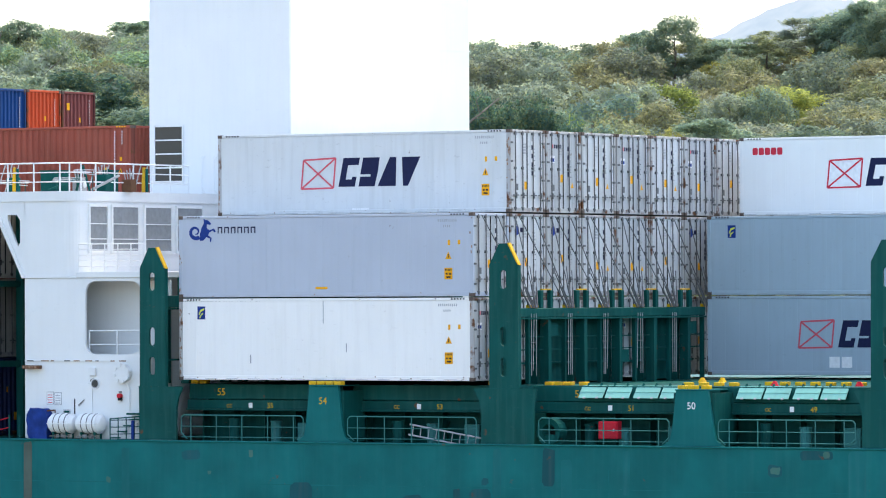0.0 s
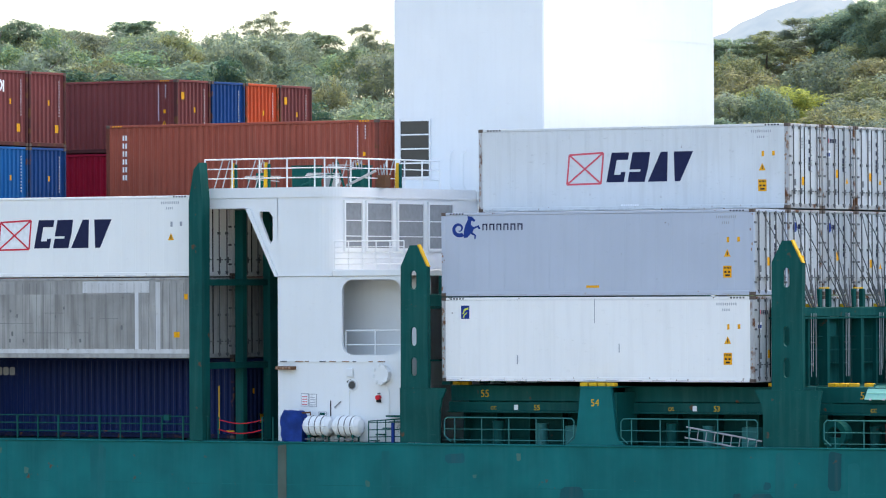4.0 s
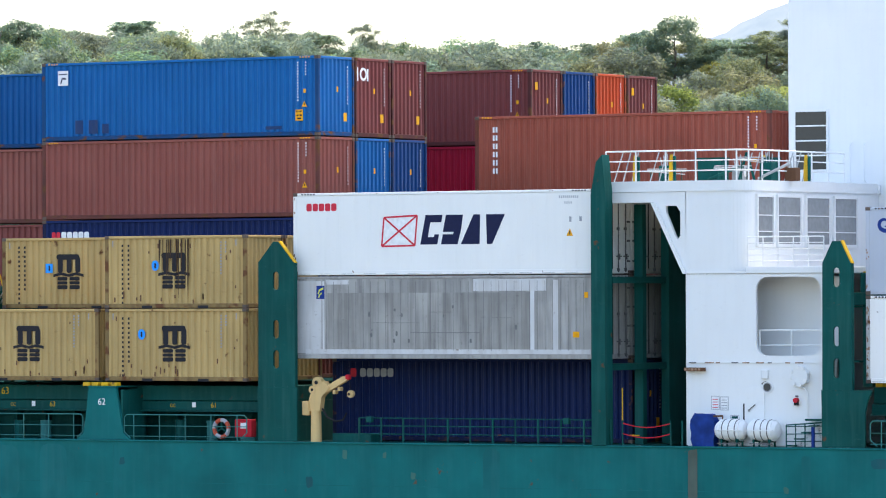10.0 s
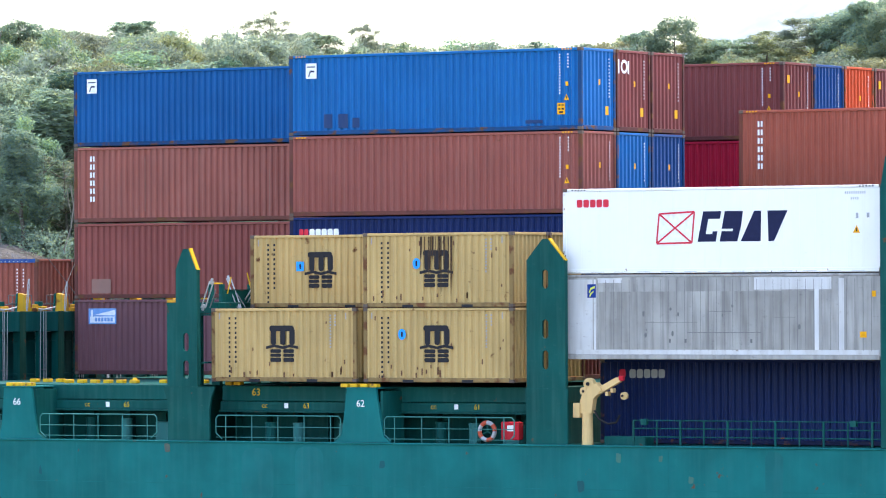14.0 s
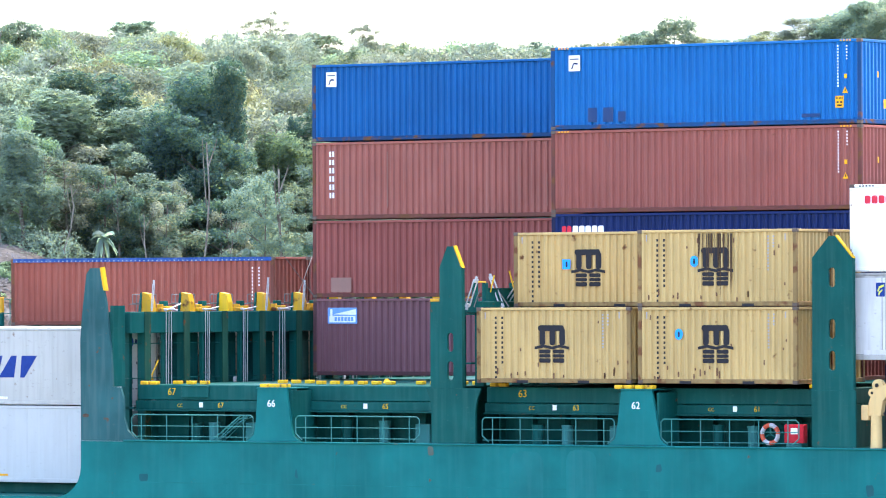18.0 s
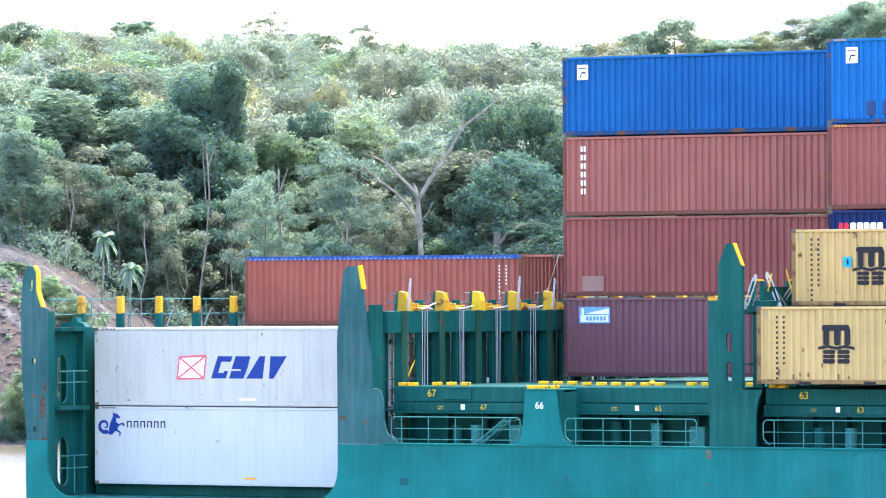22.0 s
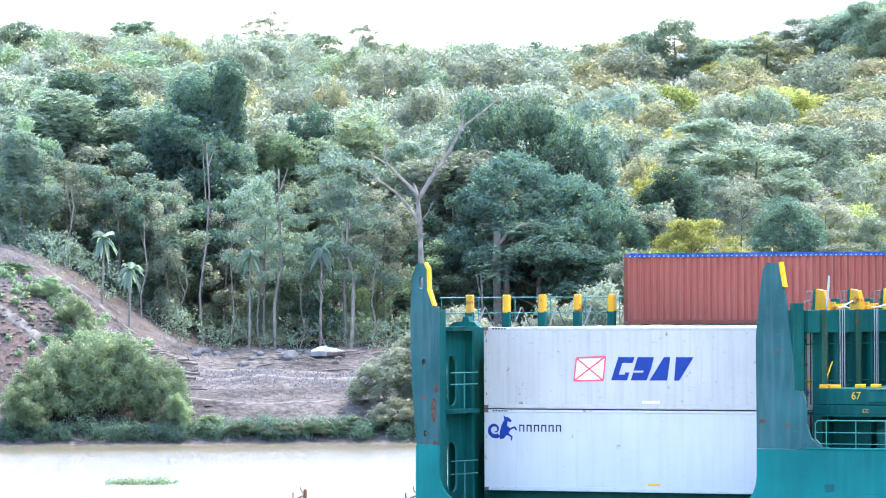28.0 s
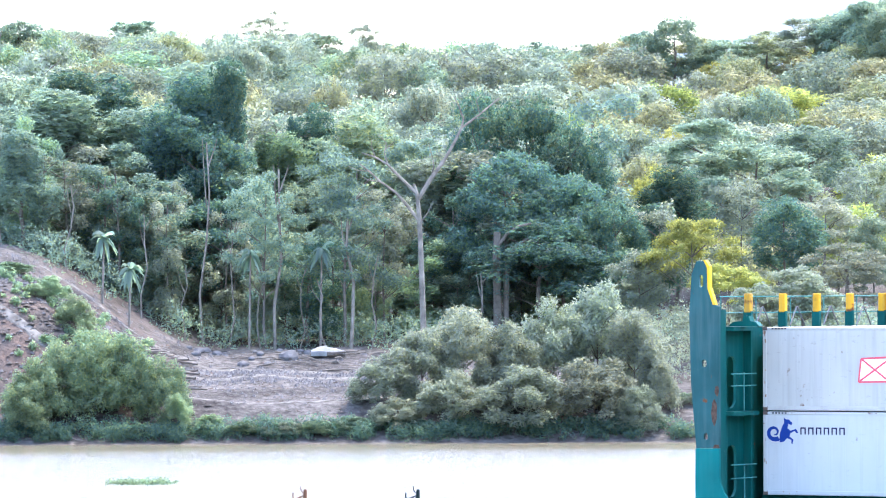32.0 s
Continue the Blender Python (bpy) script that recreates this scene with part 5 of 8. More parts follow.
SKYLINE = [  # trees on the crest
    ('broad', -46.4, 835, 54.5, 4.8, 1), ('wispy', -26.1, 840, 56.0, 4.5, 2), ('wispy', -11.9, 840, 54.1, 3.2, 2), ('round', -39.4, 830, 51.5, 3.7, 0),
    ('round', -33.2, 845, 53.0, 3.9, 0), ('round', -19.0, 830, 52.6, 5.6, 0), ('round', 15.0, 835, 51.1, 3.8, 1), ('round', 21.3, 830, 50.6, 4.2, 0),
    ('round', 8.2, 840, 50.8, 3.4, 0), ('dome', 33.8, 800, 53.3, 5.4, 0), ('round', 29.6, 805, 51.4, 4.2, 1), ('round', 37.6, 806, 50.4, 4.6, 7), ('broad', 42.0, 800, 49.8, 5.2, 0), ('broad', 51.6, 820, 49.6, 6.3, 0), ('broad', 53.6, 790, 52.2, 6.0, 2), ('round', 57.2, 785, 53.4, 5.0, 0), ('broad', 47.4, 800, 50.8, 5.0, 7), ('dome', 63.0, 765, 53.6, 4.6, 0),
    ('round', 58.7, 780, 53.6, 5.2, 1), ('broad', 61.1, 770, 54.5, 4.7, 1), ('round', -63.2, 820, 54.0, 4.6, 0), ('round', -55.3, 815, 52.5, 5.5, 0),
]
WEST_SHRUBS = [  # shrubs by the water
    ('bush', -35.1, 474, 7.6, 2.5, 4), ('bush', -32.7, 475, 9.2, 2.6, 4), ('bush', -30.1, 476, 10.2, 3.1, 4), ('bush', -27.2, 476, 9.7, 3.0, 4),
    ('bush', -24.2, 474, 7.8, 2.5, 4), ('bush', -35.7, 472, 5.4, 2.0, 4), ('bush', -22.9, 472, 4.5, 1.5, 4), ('bush', -20.0, 472, 2.6, 1.4, 4),
    ('bush', -17.1, 472, 1.8, 1.7, 4), ('bush', -13.7, 472, 1.8, 1.9, 2), ('bush', -10.8, 472, 1.6, 1.7, 4), ('bush', -34.9, 492, 14.6, 1.9, 4),
    ('bush', -32.6, 488, 13.0, 1.8, 4), ('bush', -38.8, 497, 15.6, 1.9, 4), ('bush', -36.3, 490, 12.7, 1.1, 4), ('bush', -31.5, 486, 10.7, 1.0, 4),
]
EAST_SHRUBS = [  # large waterside shrubs
    ('bush', -5.1, 477, 7.8, 3.0, 2), ('bush', -1.9, 479, 10.2, 3.0, 2), ('bush', 1.8, 481, 12.0, 3.5, 2), ('bush', 5.7, 478, 10.7, 3.4, 2),
    ('bush', 9.4, 481, 12.7, 3.5, 2), ('bush', 13.4, 482, 14.3, 3.7, 2), ('bush', 16.5, 479, 11.7, 3.2, 2), ('bush', 18.3, 476, 8.3, 2.0, 2),
    ('bush', 0.8, 474, 6.4, 3.4, 2), ('bush', 7.1, 473, 6.9, 3.6, 2), ('bush', 12.9, 474, 7.4, 3.6, 2), ('bush', 16.7, 472, 5.0, 2.2, 2),
    ('bush', -4.1, 473, 4.0, 2.4, 2), ('bush', -7.9, 473, 2.3, 1.9, 0), ('bush', 21.1, 478, 3.9, 1.0, 0),
]
rt = random.Random(5)
for i, (kind, u, d, top, half, mat) in enumerate(WEST_WOOD + MIDDLE_WOOD + EAST_WOOD + SKYLINE + WEST_SHRUBS + EAST_SHRUBS):
    tree(kind, i, u, d, top, half, mat, rt.uniform(0, 6.28))
# wall of the forest behind its edge
for j in range(3):
    for i in range(15):
        u = -46 + 68 * (i + rt.random()) / 15
        d = 536 + 10 * j + rt.uniform(-3, 3)
        if -47 < u < 20:
            lim = 33 if u < -19 else 27 if u < 0 else 30
            tree(rt.choice(("curtain", "curtain", "wispy", "vine")), rt.randint(0, 9), u, d, lim * rt.uniform(0.72, 0.98) + 2 * j, rt.uniform(3.6, 5.4), rt.choice((0, 1, 1, 2, 0)), rt.uniform(0, 6.28))
# shaded understorey at the foot of the forest
for i in range(46):
    u = -47 + 68 * (i + rt.random()) / 46
    d = rt.uniform(519, 531)
    tree("curtain", rt.randint(0, 9), u, d, ground_z(u, d) + rt.uniform(5, 14), rt.uniform(1.7, 3.2), rt.choice((1, 1, 5, 2, 4)), rt.uniform(0, 6.28))
# height of the woods against the sky along the shore
CREST = [(-99, 41.5), (-50, 41), (-40, 40), (-34, 39), (-30, 40.5), (-12, 40.5), (-7, 38), (3, 38.6), (24, 38.6), (27, 39.2), (36, 39), (42, 37.2), (55, 36.8), (60, 39.5), (66, 42), (99, 42)]


def crest(u, d):
    q = u * 820 / d
    for (a, h0), (b, h1) in zip(CREST, CREST[1:]):
        if a <= q < b:
            return 12.5 + (h0 + (h1 - h0) * (q - a) / (b - a)) * d / 820
    return 12.5 + 37 * d / 820


# hill
for j in range(14):
    d = 552 + 22 * j
    half = d * 0.0805 + 7
    n = int(half * 2 / 7.2)
    for i in range(n):
        u = -half + 2 * half * (i + rt.random()) / n
        dd = d + rt.uniform(-9, 9)
        h = rt.uniform(9.5, 15.0) * (0.85 if u > 12 else 0.95)
        tree("far", rt.randint(0, 6), u, dd, min(ground_z(u, dd) + h, crest(u, dd) - rt.uniform(0, 1.6)), rt.uniform(3.6, 6.4), rt.choice((7, 6, 0, 2, 7, 7, 2, 3) if u > 14 else (0, 6, 0, 2, 7, 4, 6, 6)), rt.uniform(0, 6.28))
# low growth along the forest edge and on the cleared slope
for name, u0, u1, d0, d1, count, hgt, mat, lab in (
        ("undergrowth", -46, 40, 512, 534, 340, 3.2, 1, "dark tangled undergrowth at the foot of the forest"),
        ("undergrowth", 18, 48, 486, 516, 200, 4.2, 2, "grey-green scrub between the bank and the hill"),
        ("weeds", -46, 26, 470.2, 472.8, 300, 1.2, 5, "green weeds and grass along the waterline"),
        ("weeds", -46, -26, 476, 500, 130, 0.55, 4, "scattered green weeds on the cut slope")):
    lobes = []
    for _ in range(count):
        u, d = rt.uniform(u0, u1), rt.uniform(d0, d1)
        p = spot(u, d)
        h = hgt * rt.uniform(0.4, 1.2)
        lobes.append((p.x, p.y, ground_z(u, d) + h * 0.4, h * rt.uniform(0.5, 0.9), h * 0.6))
    me = leaf_mesh(name, lobes, count * (280 if name == "weeds" else 200), 0.085 if name == "weeds" else 0.11, count)
    me.materials.append(LEAF[mat])
    tagged(new(name, me), lab, "undergrowth", kind="stuff")


def limb(bm, pts, r0, r1, n=7):
    m = len(pts) - 1
    for k in range(m):
        tube(bm, pts[k], pts[k + 1], r0 + (r1 - r0) * k / m, r0 + (r1 - r0) * (k + 1) / m, n=n, cap=False)


# bare forked tree; x along the bank, z up from its foot
p = spot(-2.26, 509)
dead = thing("dead_tree", (p.x, p.y, ground_z(-2.26, 509) - 0.2), "bare pale forked dead tree at the forest edge", "tree", "forest edge", ship=False)
dead.rotation_euler.z = math.atan2(RT.y, RT.x)
bm = bmesh.new()
limb(bm, [Vector(v) for v in ((0.5, 0, -0.5), (0.4, 0, 3), (0.25, 0, 8), (0.1, 0, 12.3), (-0.1, 0, 14.7), (-0.4, 0.1, 15.7))], 0.33, 0.16)
part("trunk", bm, BARK, dead)
for pts, r in ((((0, 0, 14.3), (1.1, 0.2, 16.1), (2.35, 0.3, 17.8), (3.3, 0, 19.45), (4.0, 0.3, 20.85), (5.7, 0.3, 22.1), (7.5, 0.2, 23.6)), 0.22),
               (((4.0, 0.3, 20.8), (4.2, 0.1, 21.7), (3.75, 0, 22.95), (3.3, 0, 23.8)), 0.11), (((5.7, 0.3, 22.1), (5.4, 0.1, 23.4), (5.9, 0, 24.0)), 0.06), (((5.2, 0.3, 21.7), (6.0, 0.1, 21.8), (6.6, 0, 21.6)), 0.05),
               (((-0.2, 0, 14.9), (-1.55, 0.3, 16.2), (-2.8, -0.2, 17.5), (-3.95, 0, 18.2), (-5.2, 0.2, 18.6)), 0.17), (((0, 0, 12.4), (-1.0, 0.2, 13.7), (-2.1, 0, 14.95), (-3.5, 0, 15.95), (-4.5, 0, 16.9), (-5.4, 0, 17.6)), 0.17),
               (((-2.8, -0.2, 17.5), (-3.1, 0, 18.6), (-2.9, 0, 19.5), (-3.7, 0, 20.3)), 0.07), (((1.2, 0.2, 16.2), (1.45, 0, 17.3), (1.35, 0, 18.1), (0.95, 0, 19.5)), 0.08), (((-3.95, 0, 18.2), (-4.3, 0, 19.2), (-4.2, 0, 20.2)), 0.05),
               (((-4.5, 0, 16.9), (-5.6, 0, 17.0), (-6.4, 0, 17.4)), 0.05), (((-3.5, 0, 15.95), (-4.6, 0, 16.1), (-5.6, 0, 16.6)), 0.05), (((-3.0, 0, 18.9), (-2.2, 0, 19.6), (-2.0, 0, 20.4)), 0.04), (((0.3, 0, 12.3), (0.9, 0, 13.1), (1.4, 0, 14.2)), 0.07)):
    bm = bmesh.new()
    limb(bm, [Vector(v) for v in pts], r, r * 0.3)
    part("limb", bm, BARK, dead)
# slender pale trunks standing before the forest
BARK_R = 0.8
for u, d, h, lean, r in ((-15.6, 513, 17, 0.6, 0.22), (-8.3, 512, 13, -0.5, 0.24), (-11.0, 511, 7, -0.6, 0.1), (-22.7, 517, 19, 0.9, 0.16), (-17.3, 514, 9, 0.5, 0.1), (-41.5, 516, 20, -0.3, 0.2), (-6.6, 514, 9, 0.3, 0.09),
                        (3.0, 516, 7, 0.8, 0.16), (-35.2, 515, 8, 0.8, 0.12), (-28.0, 514, 10, 0.4, 0.1), (-24.2, 514, 7, 0.2, 0.1), (-19.8, 515, 12, 0.3, 0.11), (-13.2, 513, 8, 0.2, 0.08)):
    p = spot(u, d)
    st = thing("bare_tree", (p.x, p.y, ground_z(u, d) - 0.2), "slender pale bare tree trunk before the dark forest", "tree", "pale trunks", ship=False)
    st.rotation_euler.z = math.atan2(RT.y, RT.x)
    bm = bmesh.new()
    limb(bm, [Vector((lean * k / 4 + 0.3 * math.sin(2.1 * k + u), 0.1 * k, h * k / 4)) for k in range(5)], r * BARK_R, r * 0.4)
    part("trunk", bm, BARK, st)
    for s_ in (-1, 1):
        bm = bmesh.new()
        limb(bm, [Vector((lean * (0.75 + 0.1 * s_), 0.3, h * (0.78 + 0.1 * s_))), Vector((lean + s_ * 0.5, 0.4, h * (0.9 + 0.08 * s_))), Vector((lean + s_ * 0.7, 0.3, h * 1.02))], r * 0.4, r * 0.15, 5)
        part("limb", bm, BARK, st)
# stout forked trunk under the dark crowns
p = spot(5.1, 518)
fk = thing("tree", (p.x, p.y, ground_z(5.1, 518) - 0.2), "stout forked tree with arching limbs under dark crowns", "tree", "forest edge", ship=False)
fk.rotation_euler.z = math.atan2(RT.y, RT.x)
for name, pts, r, r1 in (("trunk", ((0, 0, -0.5), (0, 0, 4), (-0.1, 0, 8), (0, 0.1, 10.8)), 0.46, 0.34), ("trunk", ((0.75, 0.2, -0.5), (0.8, 0.2, 5), (0.95, 0.2, 8), (1.6, 0.2, 9.3), (2.7, 0.2, 10.1), (4.4, 0.2, 9.5)), 0.3, 0.12),
                         ("limb", ((0.1, 0, 9.6), (0.9, 0, 10.6), (1.9, 0, 11.3), (3.2, 0, 11.6)), 0.19, 0.1)):
    bm = bmesh.new()
    limb(bm, [Vector(v) for v in pts], r, r1)
    part(name, bm, DIM_BARK, fk)
# young palms on the cleared slope
for u, d, h in ((-31.2, 506, 6.2), (-28.6, 503, 5.4), (-18.0, 512, 9.0), (-11.4, 512, 9.5)):
    p = spot(u, d)
    pm = thing("palm", (p.x, p.y, ground_z(u, d) - 0.2), "slim palm with drooping fronds on the cleared slope", "palm", "palms", ship=False)
    part("trunk", tube(bmesh.new(), (0, 0, 0), (0.2, 0, h), 0.12, 0.07), BARK, pm)
    for k in range(18):
        a, e = k * 2.4, rt.uniform(-0.5, 1.3)
        bm = bmesh.new()
        prev = None
        for q in range(6):
            l = 1.6 * q / 5
            c = Vector((0.2 + math.cos(a) * l * 0.8, math.sin(a) * l * 0.8, h + l * e - 0.62 * l * l))
            side = Vector((-math.sin(a), math.cos(a), -0.6)) * (0.2 * math.sin(math.pi * (0.1 + 0.85 * q / 5)))
            cur = [bm.verts.new(c - side), bm.verts.new(c + Vector((0, 0, 0.06))), bm.verts.new(c + Vector((-side.x, -side.y, side.z)) * -1)]
            cur[2].co = c + Vector((side.x, side.y, side.z * 1.0 if side.z < 0 else -side.z))
            if prev:
                bm.faces.new((prev[0], prev[1], cur[1], cur[0]))
                bm.faces.new((prev[1], prev[2], cur[2], cur[1]))
            prev = cur
        part("frond", bm, LEAF[1 if k % 3 else 4], pm)
# pale wheel tracks across the cleared bank
TRACK = plain("pale_gravel", (0.128, 0.12, 0.108), 0.95, 0, 0.5, 1.4)
for line_, wide in ((((-43, 488), (-38.5, 486), (-35, 484), (-31, 482)), 1.5), (((-26, 480.5), (-22, 480), (-18.5, 479.4), (-13.5, 478.8), (-8, 478.6)), 1.0),
                    (((-37, 507), (-33, 505), (-29, 502), (-25.5, 499.5), (-22, 498), (-16, 497), (-9, 497)), 1.7), (((-24, 493), (-19, 492), (-12, 492.5), (-5, 493)), 1.6)):
    pts = []
    for (a0, b0), (a1, b1) in zip(line_, line_[1:]):
        n = max(2, int(abs(a1 - a0) / 0.35))
        pts += [(a0 + (a1 - a0) * k / n, b0 + (b1 - b0) * k / n) for k in range(n)]
    vs, fs = [], []
    for k, (u, d) in enumerate(pts):
        w = wide * (0.55 + 0.5 * abs(noise.noise((u * 0.7, d, 3.0)))) * min(1, 0.25 + k / 8, 0.25 + (len(pts) - 1 - k) / 8)
        for q in range(5):
            dd = d - w + 2 * w * q / 4 + 0.5 * noise.noise((u * 0.5, 7.0, d * 0.1)) + (0.4 * noise.noise((u * 2.3, q, 1.0)) if q in (0, 4) else 0)
            p = spot(u, dd)
            vs.append((p.x, p.y, ground_z(u, dd) + (0.05 if 0 < q < 4 else -0.2)))
    for k in range(len(pts) - 1):
        for q in range(4):
            i = k * 5 + q
            fs.append((i, i + 1, i + 6, i + 5))
    me = bpy.data.meshes.new("track")
    me.from_pydata(vs, [], fs)
    me.materials.append(TRACK)
    tagged(new("track", me), "pale worn gravel track on the cleared bank", "track", kind="structure")
# white tarpaulin shelter
TARP = plain("white_tarpaulin", (0.40, 0.40, 0.385), 0.7, 0, 0.25, 1.5)
p = spot(-10.5, 503)
tent = thing("tent", (p.x, p.y, ground_z(-10.5, 503) - 0.05), "small white tarpaulin shelter on the cleared bank", "tent", ship=False)
tent.rotation_euler.z = math.atan2(RT.y, RT.x)
bm = bmesh.new()
for x0, x1, zr in ((-1.55, -0.1, 1.25), (-0.1, 1.6, 1.12)):  # two sagging bays of a low gable
    rows_ = [[bm.verts.new((x, y, z + (0.05 * math.sin(5 * x + y) if z > 0.4 else 0))) for y, z in ((0, 0.3), (-0.02, 0.72), (0.9, zr - 0.16 * x * x), (2.2, 0.7))] for x, f in ((x0, 0), ((x0 + x1) / 2, 0.5), (x1, 1))]
    for p_, q_ in zip(rows_, rows_[1:]):
        for j in range(0 if x0 < -1 else 1, 3):
            bm.faces.new((p_[j], q_[j], q_[j + 1], p_[j + 1]))
bmesh.ops.solidify(bm, geom=bm.faces[:], thickness=0.03)
part("canopy", bm, TARP, tent, "sagging white sheet")
for x in (-1.65, -0.3, 1.6):
    for y in (0.1, 2.2):
        part("pole", tube(bmesh.new(), (x, y, 0), (x, y, 0.6), 0.04), BARK, tent)
# felled logs, branches and boulders on the cleared bank
LOG = plain("grey_log", (0.17, 0.145, 0.12), 0.9, 0, 0.3, 1.5)
STONE = plain("grey_boulder", (0.125, 0.12, 0.118), 0.9, 0, 0.3, 1.0)
for k in range(110):
    u, d = (rt.uniform(-28, -22.5), rt.uniform(483, 498)) if k % 2 else (rt.uniform(-22, -4), rt.uniform(498, 510))
    p = spot(u, d)
    l, r = (rt.uniform(0.8, 4.2), rt.uniform(0.03, 0.03 + 0.13 * rt.random())) if k % 6 != 1 else (rt.uniform(2.0, 4.6), rt.uniform(0.1, 0.19))
    bm = bmesh.new()
    limb(bm, [Vector((-l / 2, 0, 0)), Vector((0, rt.uniform(-0.2, 0.2), rt.uniform(0, 0.2))), Vector((l / 2, 0, rt.uniform(-0.3, 0.3)))], r, r * 0.6)
    lg = solid("log", bm, LOG, (p.x, p.y, ground_z(u, d) + r * 0.8), "felled grey log lying on bare earth", "log", "felled logs", ship=False)
    lg.rotation_euler.z = math.atan2(RT.y, RT.x) + (rt.uniform(-0.9, -0.3) if k % 2 else rt.uniform(-0.3, 0.3))
for k in range(16):
    u, d = rt.uniform(-24, -12), rt.uniform(500, 511)
    p = spot(u, d)
    bm = bmesh.new()
    bmesh.ops.create_icosphere(bm, subdivisions=2, radius=rt.uniform(0.2, 0.55) if k else 0.95)
    for v in bm.verts:
        v.co *= 1 + 0.3 * noise.noise(v.co * 1.7 + Vector((k, 0, 0)))
        v.co.z *= 0.7
    solid("boulder", bm, STONE, (p.x, p.y, ground_z(u, d) + 0.1), "grey boulder on the cleared bank", "boulder", "boulders", ship=False)
# rubble along the tracks
vs, fs = [], []
for k in range(4800):
    u, d = rt.uniform(-46, 0), rt.choice((rt.gauss(491, 1.5), rt.gauss(496, 1.0), rt.uniform(478, 510)))
    p = spot(u, d)
    z = ground_z(u, d)
    s = rt.uniform(0.06, 0.28) ** 1.0
    i = len(vs)
    a = rt.uniform(0, 3)
    for q in range(4):
        vs.append((p.x + s * math.cos(a + q * 1.57) * rt.uniform(0.6, 1.2), p.y + s * math.sin(a + q * 1.57) * rt.uniform(0.6, 1.2), z - 0.03))
    vs.append((p.x, p.y, z + s * rt.uniform(0.4, 1.0)))
    fs += [(i, i + 1, i + 4), (i + 1, i + 2, i + 4), (i + 2, i + 3, i + 4), (i + 3, i, i + 4)]
me = bpy.data.meshes.new("rubble")
me.from_pydata(vs, [], fs)
me.materials.append(STONE)
tagged(new("rubble", me), "loose grey stones scattered over the bank", "rubble", kind="stuff")
# clods of turned earth on the cut slope
vs, fs = [], []
for k in range(5200):
    u, d = rt.uniform(-46, -24) if k % 3 else rt.uniform(-30, -3), rt.uniform(473.5, 503)
    p = spot(u, d)
    z = ground_z(u, d)
    s = rt.uniform(0.06, 0.15) + 0.3 * rt.random() ** 6
    i, a = len(vs), rt.uniform(0, 3)
    for q in range(5):
        vs.append((p.x + s * math.cos(a + q * 1.257) * rt.uniform(0.7, 1.5), p.y + s * math.sin(a + q * 1.257) * rt.uniform(0.7, 1.5), z - 0.04))
    vs.append((p.x + s * rt.uniform(-0.4, 0.4), p.y + s * rt.uniform(-0.4, 0.4), z + s * rt.uniform(0.12, 0.42)))
    fs += [(i + q, i + (q + 1) % 5, i + 5) for q in range(5)]
me = bpy.data.meshes.new("clods")
me.from_pydata(vs, [], fs)
me.materials.append(EARTH)
tagged(new("clods", me), "dark clods of turned earth on the cut slope", "earth", kind="stuff")
# floating weed
p0 = spot(-20.2, 370)
lobes = []
for k in range(60):
    p = spot(-20.2 + rt.uniform(-2.0, 2.0), 370 + rt.uniform(-1.6, 1.6))
    lobes.append((p.x, p.y, 0.03, 0.35, 0.16))
me = leaf_mesh("floating_weed", lobes, 3000, 0.1, 7)
me.materials.append(LEAF[4])
tagged(new("floating_weed", me), "raft of green weed afloat on the river", "water plants", kind="stuff")

# ---- markings on the containers ----


def decal(c, polys, mat, y, name="marking", label=""):
    """Thin painted shapes on the near side of a container."""
    bm = bmesh.new()
    for p in polys:
        flat_poly(bm, p, 0)
    bmesh.ops.recalc_face_normals(bm, faces=bm.faces)
    for f in bm.faces:
        if f.normal.y > 0:
            f.normal_flip()
    ob = part(name, bm, mat, c, label, (0, y, 0))
    return tagged(ob, kind="stuff") if name in SMALL else ob


SMALL = {"marking", "code_print", "edge_striping", "scuffing", "seam_pattern", "rust_spotting", "stencil_print", "hem_stitching", "scraping", "rust_dripping", "scratching"}


def end_decal(c, polys, mat, x, name="marking"):
    bm = bmesh.new()
    for p in polys:
        f = bm.faces.new([bm.verts.new((0, a, z)) for a, z in p])
    bm.normal_update()
    for f in bm.faces:
        if f.normal.x < 0:
            f.normal_flip()
    ob = part(name, bm, mat, c, "", (x, 0, 0))
    return tagged(ob, kind="stuff") if name in SMALL else ob


def rect(x0, z0, x1, z1, lean=0.0):
    return [(x0, z0), (x1, z0), (x1 + lean, z1), (x0 + lean, z1)]


def line(x0, z0, x1, z1, w):
    d = Vector((x1 - x0, z1 - z0)).normalized() * w / 2
    return [(x0 - d.y, z0 + d.x), (x0 + d.y, z0 - d.x), (x1 + d.y, z1 - d.x), (x1 - d.y, z1 + d.x)]


def flag(c, x, z, w, h, mat, y, field=True):
    """Crossed flag: an outlined slanting field with a diagonal cross."""
    k, s = 0.062, 0.1
    a, b, d, e = (x, z), (x + w, z + 0.02), (x + w + s, z + h + 0.06), (x + s, z + h)
    if field:
        decal(c, [rect(x + 0.03, z + 0.03, x + w - 0.03, z + h - 0.02, s)], WHITE_INK, y + 0.002, "flag_field")
    for i, (p, r) in enumerate(((a, b), (b, d), (d, e), (e, a), (a, d), (b, e))):
        decal(c, [line(*p, *r, k)], mat, y - 0.0012 * i, "flag_bar", "red bar of a crossed flag emblem")


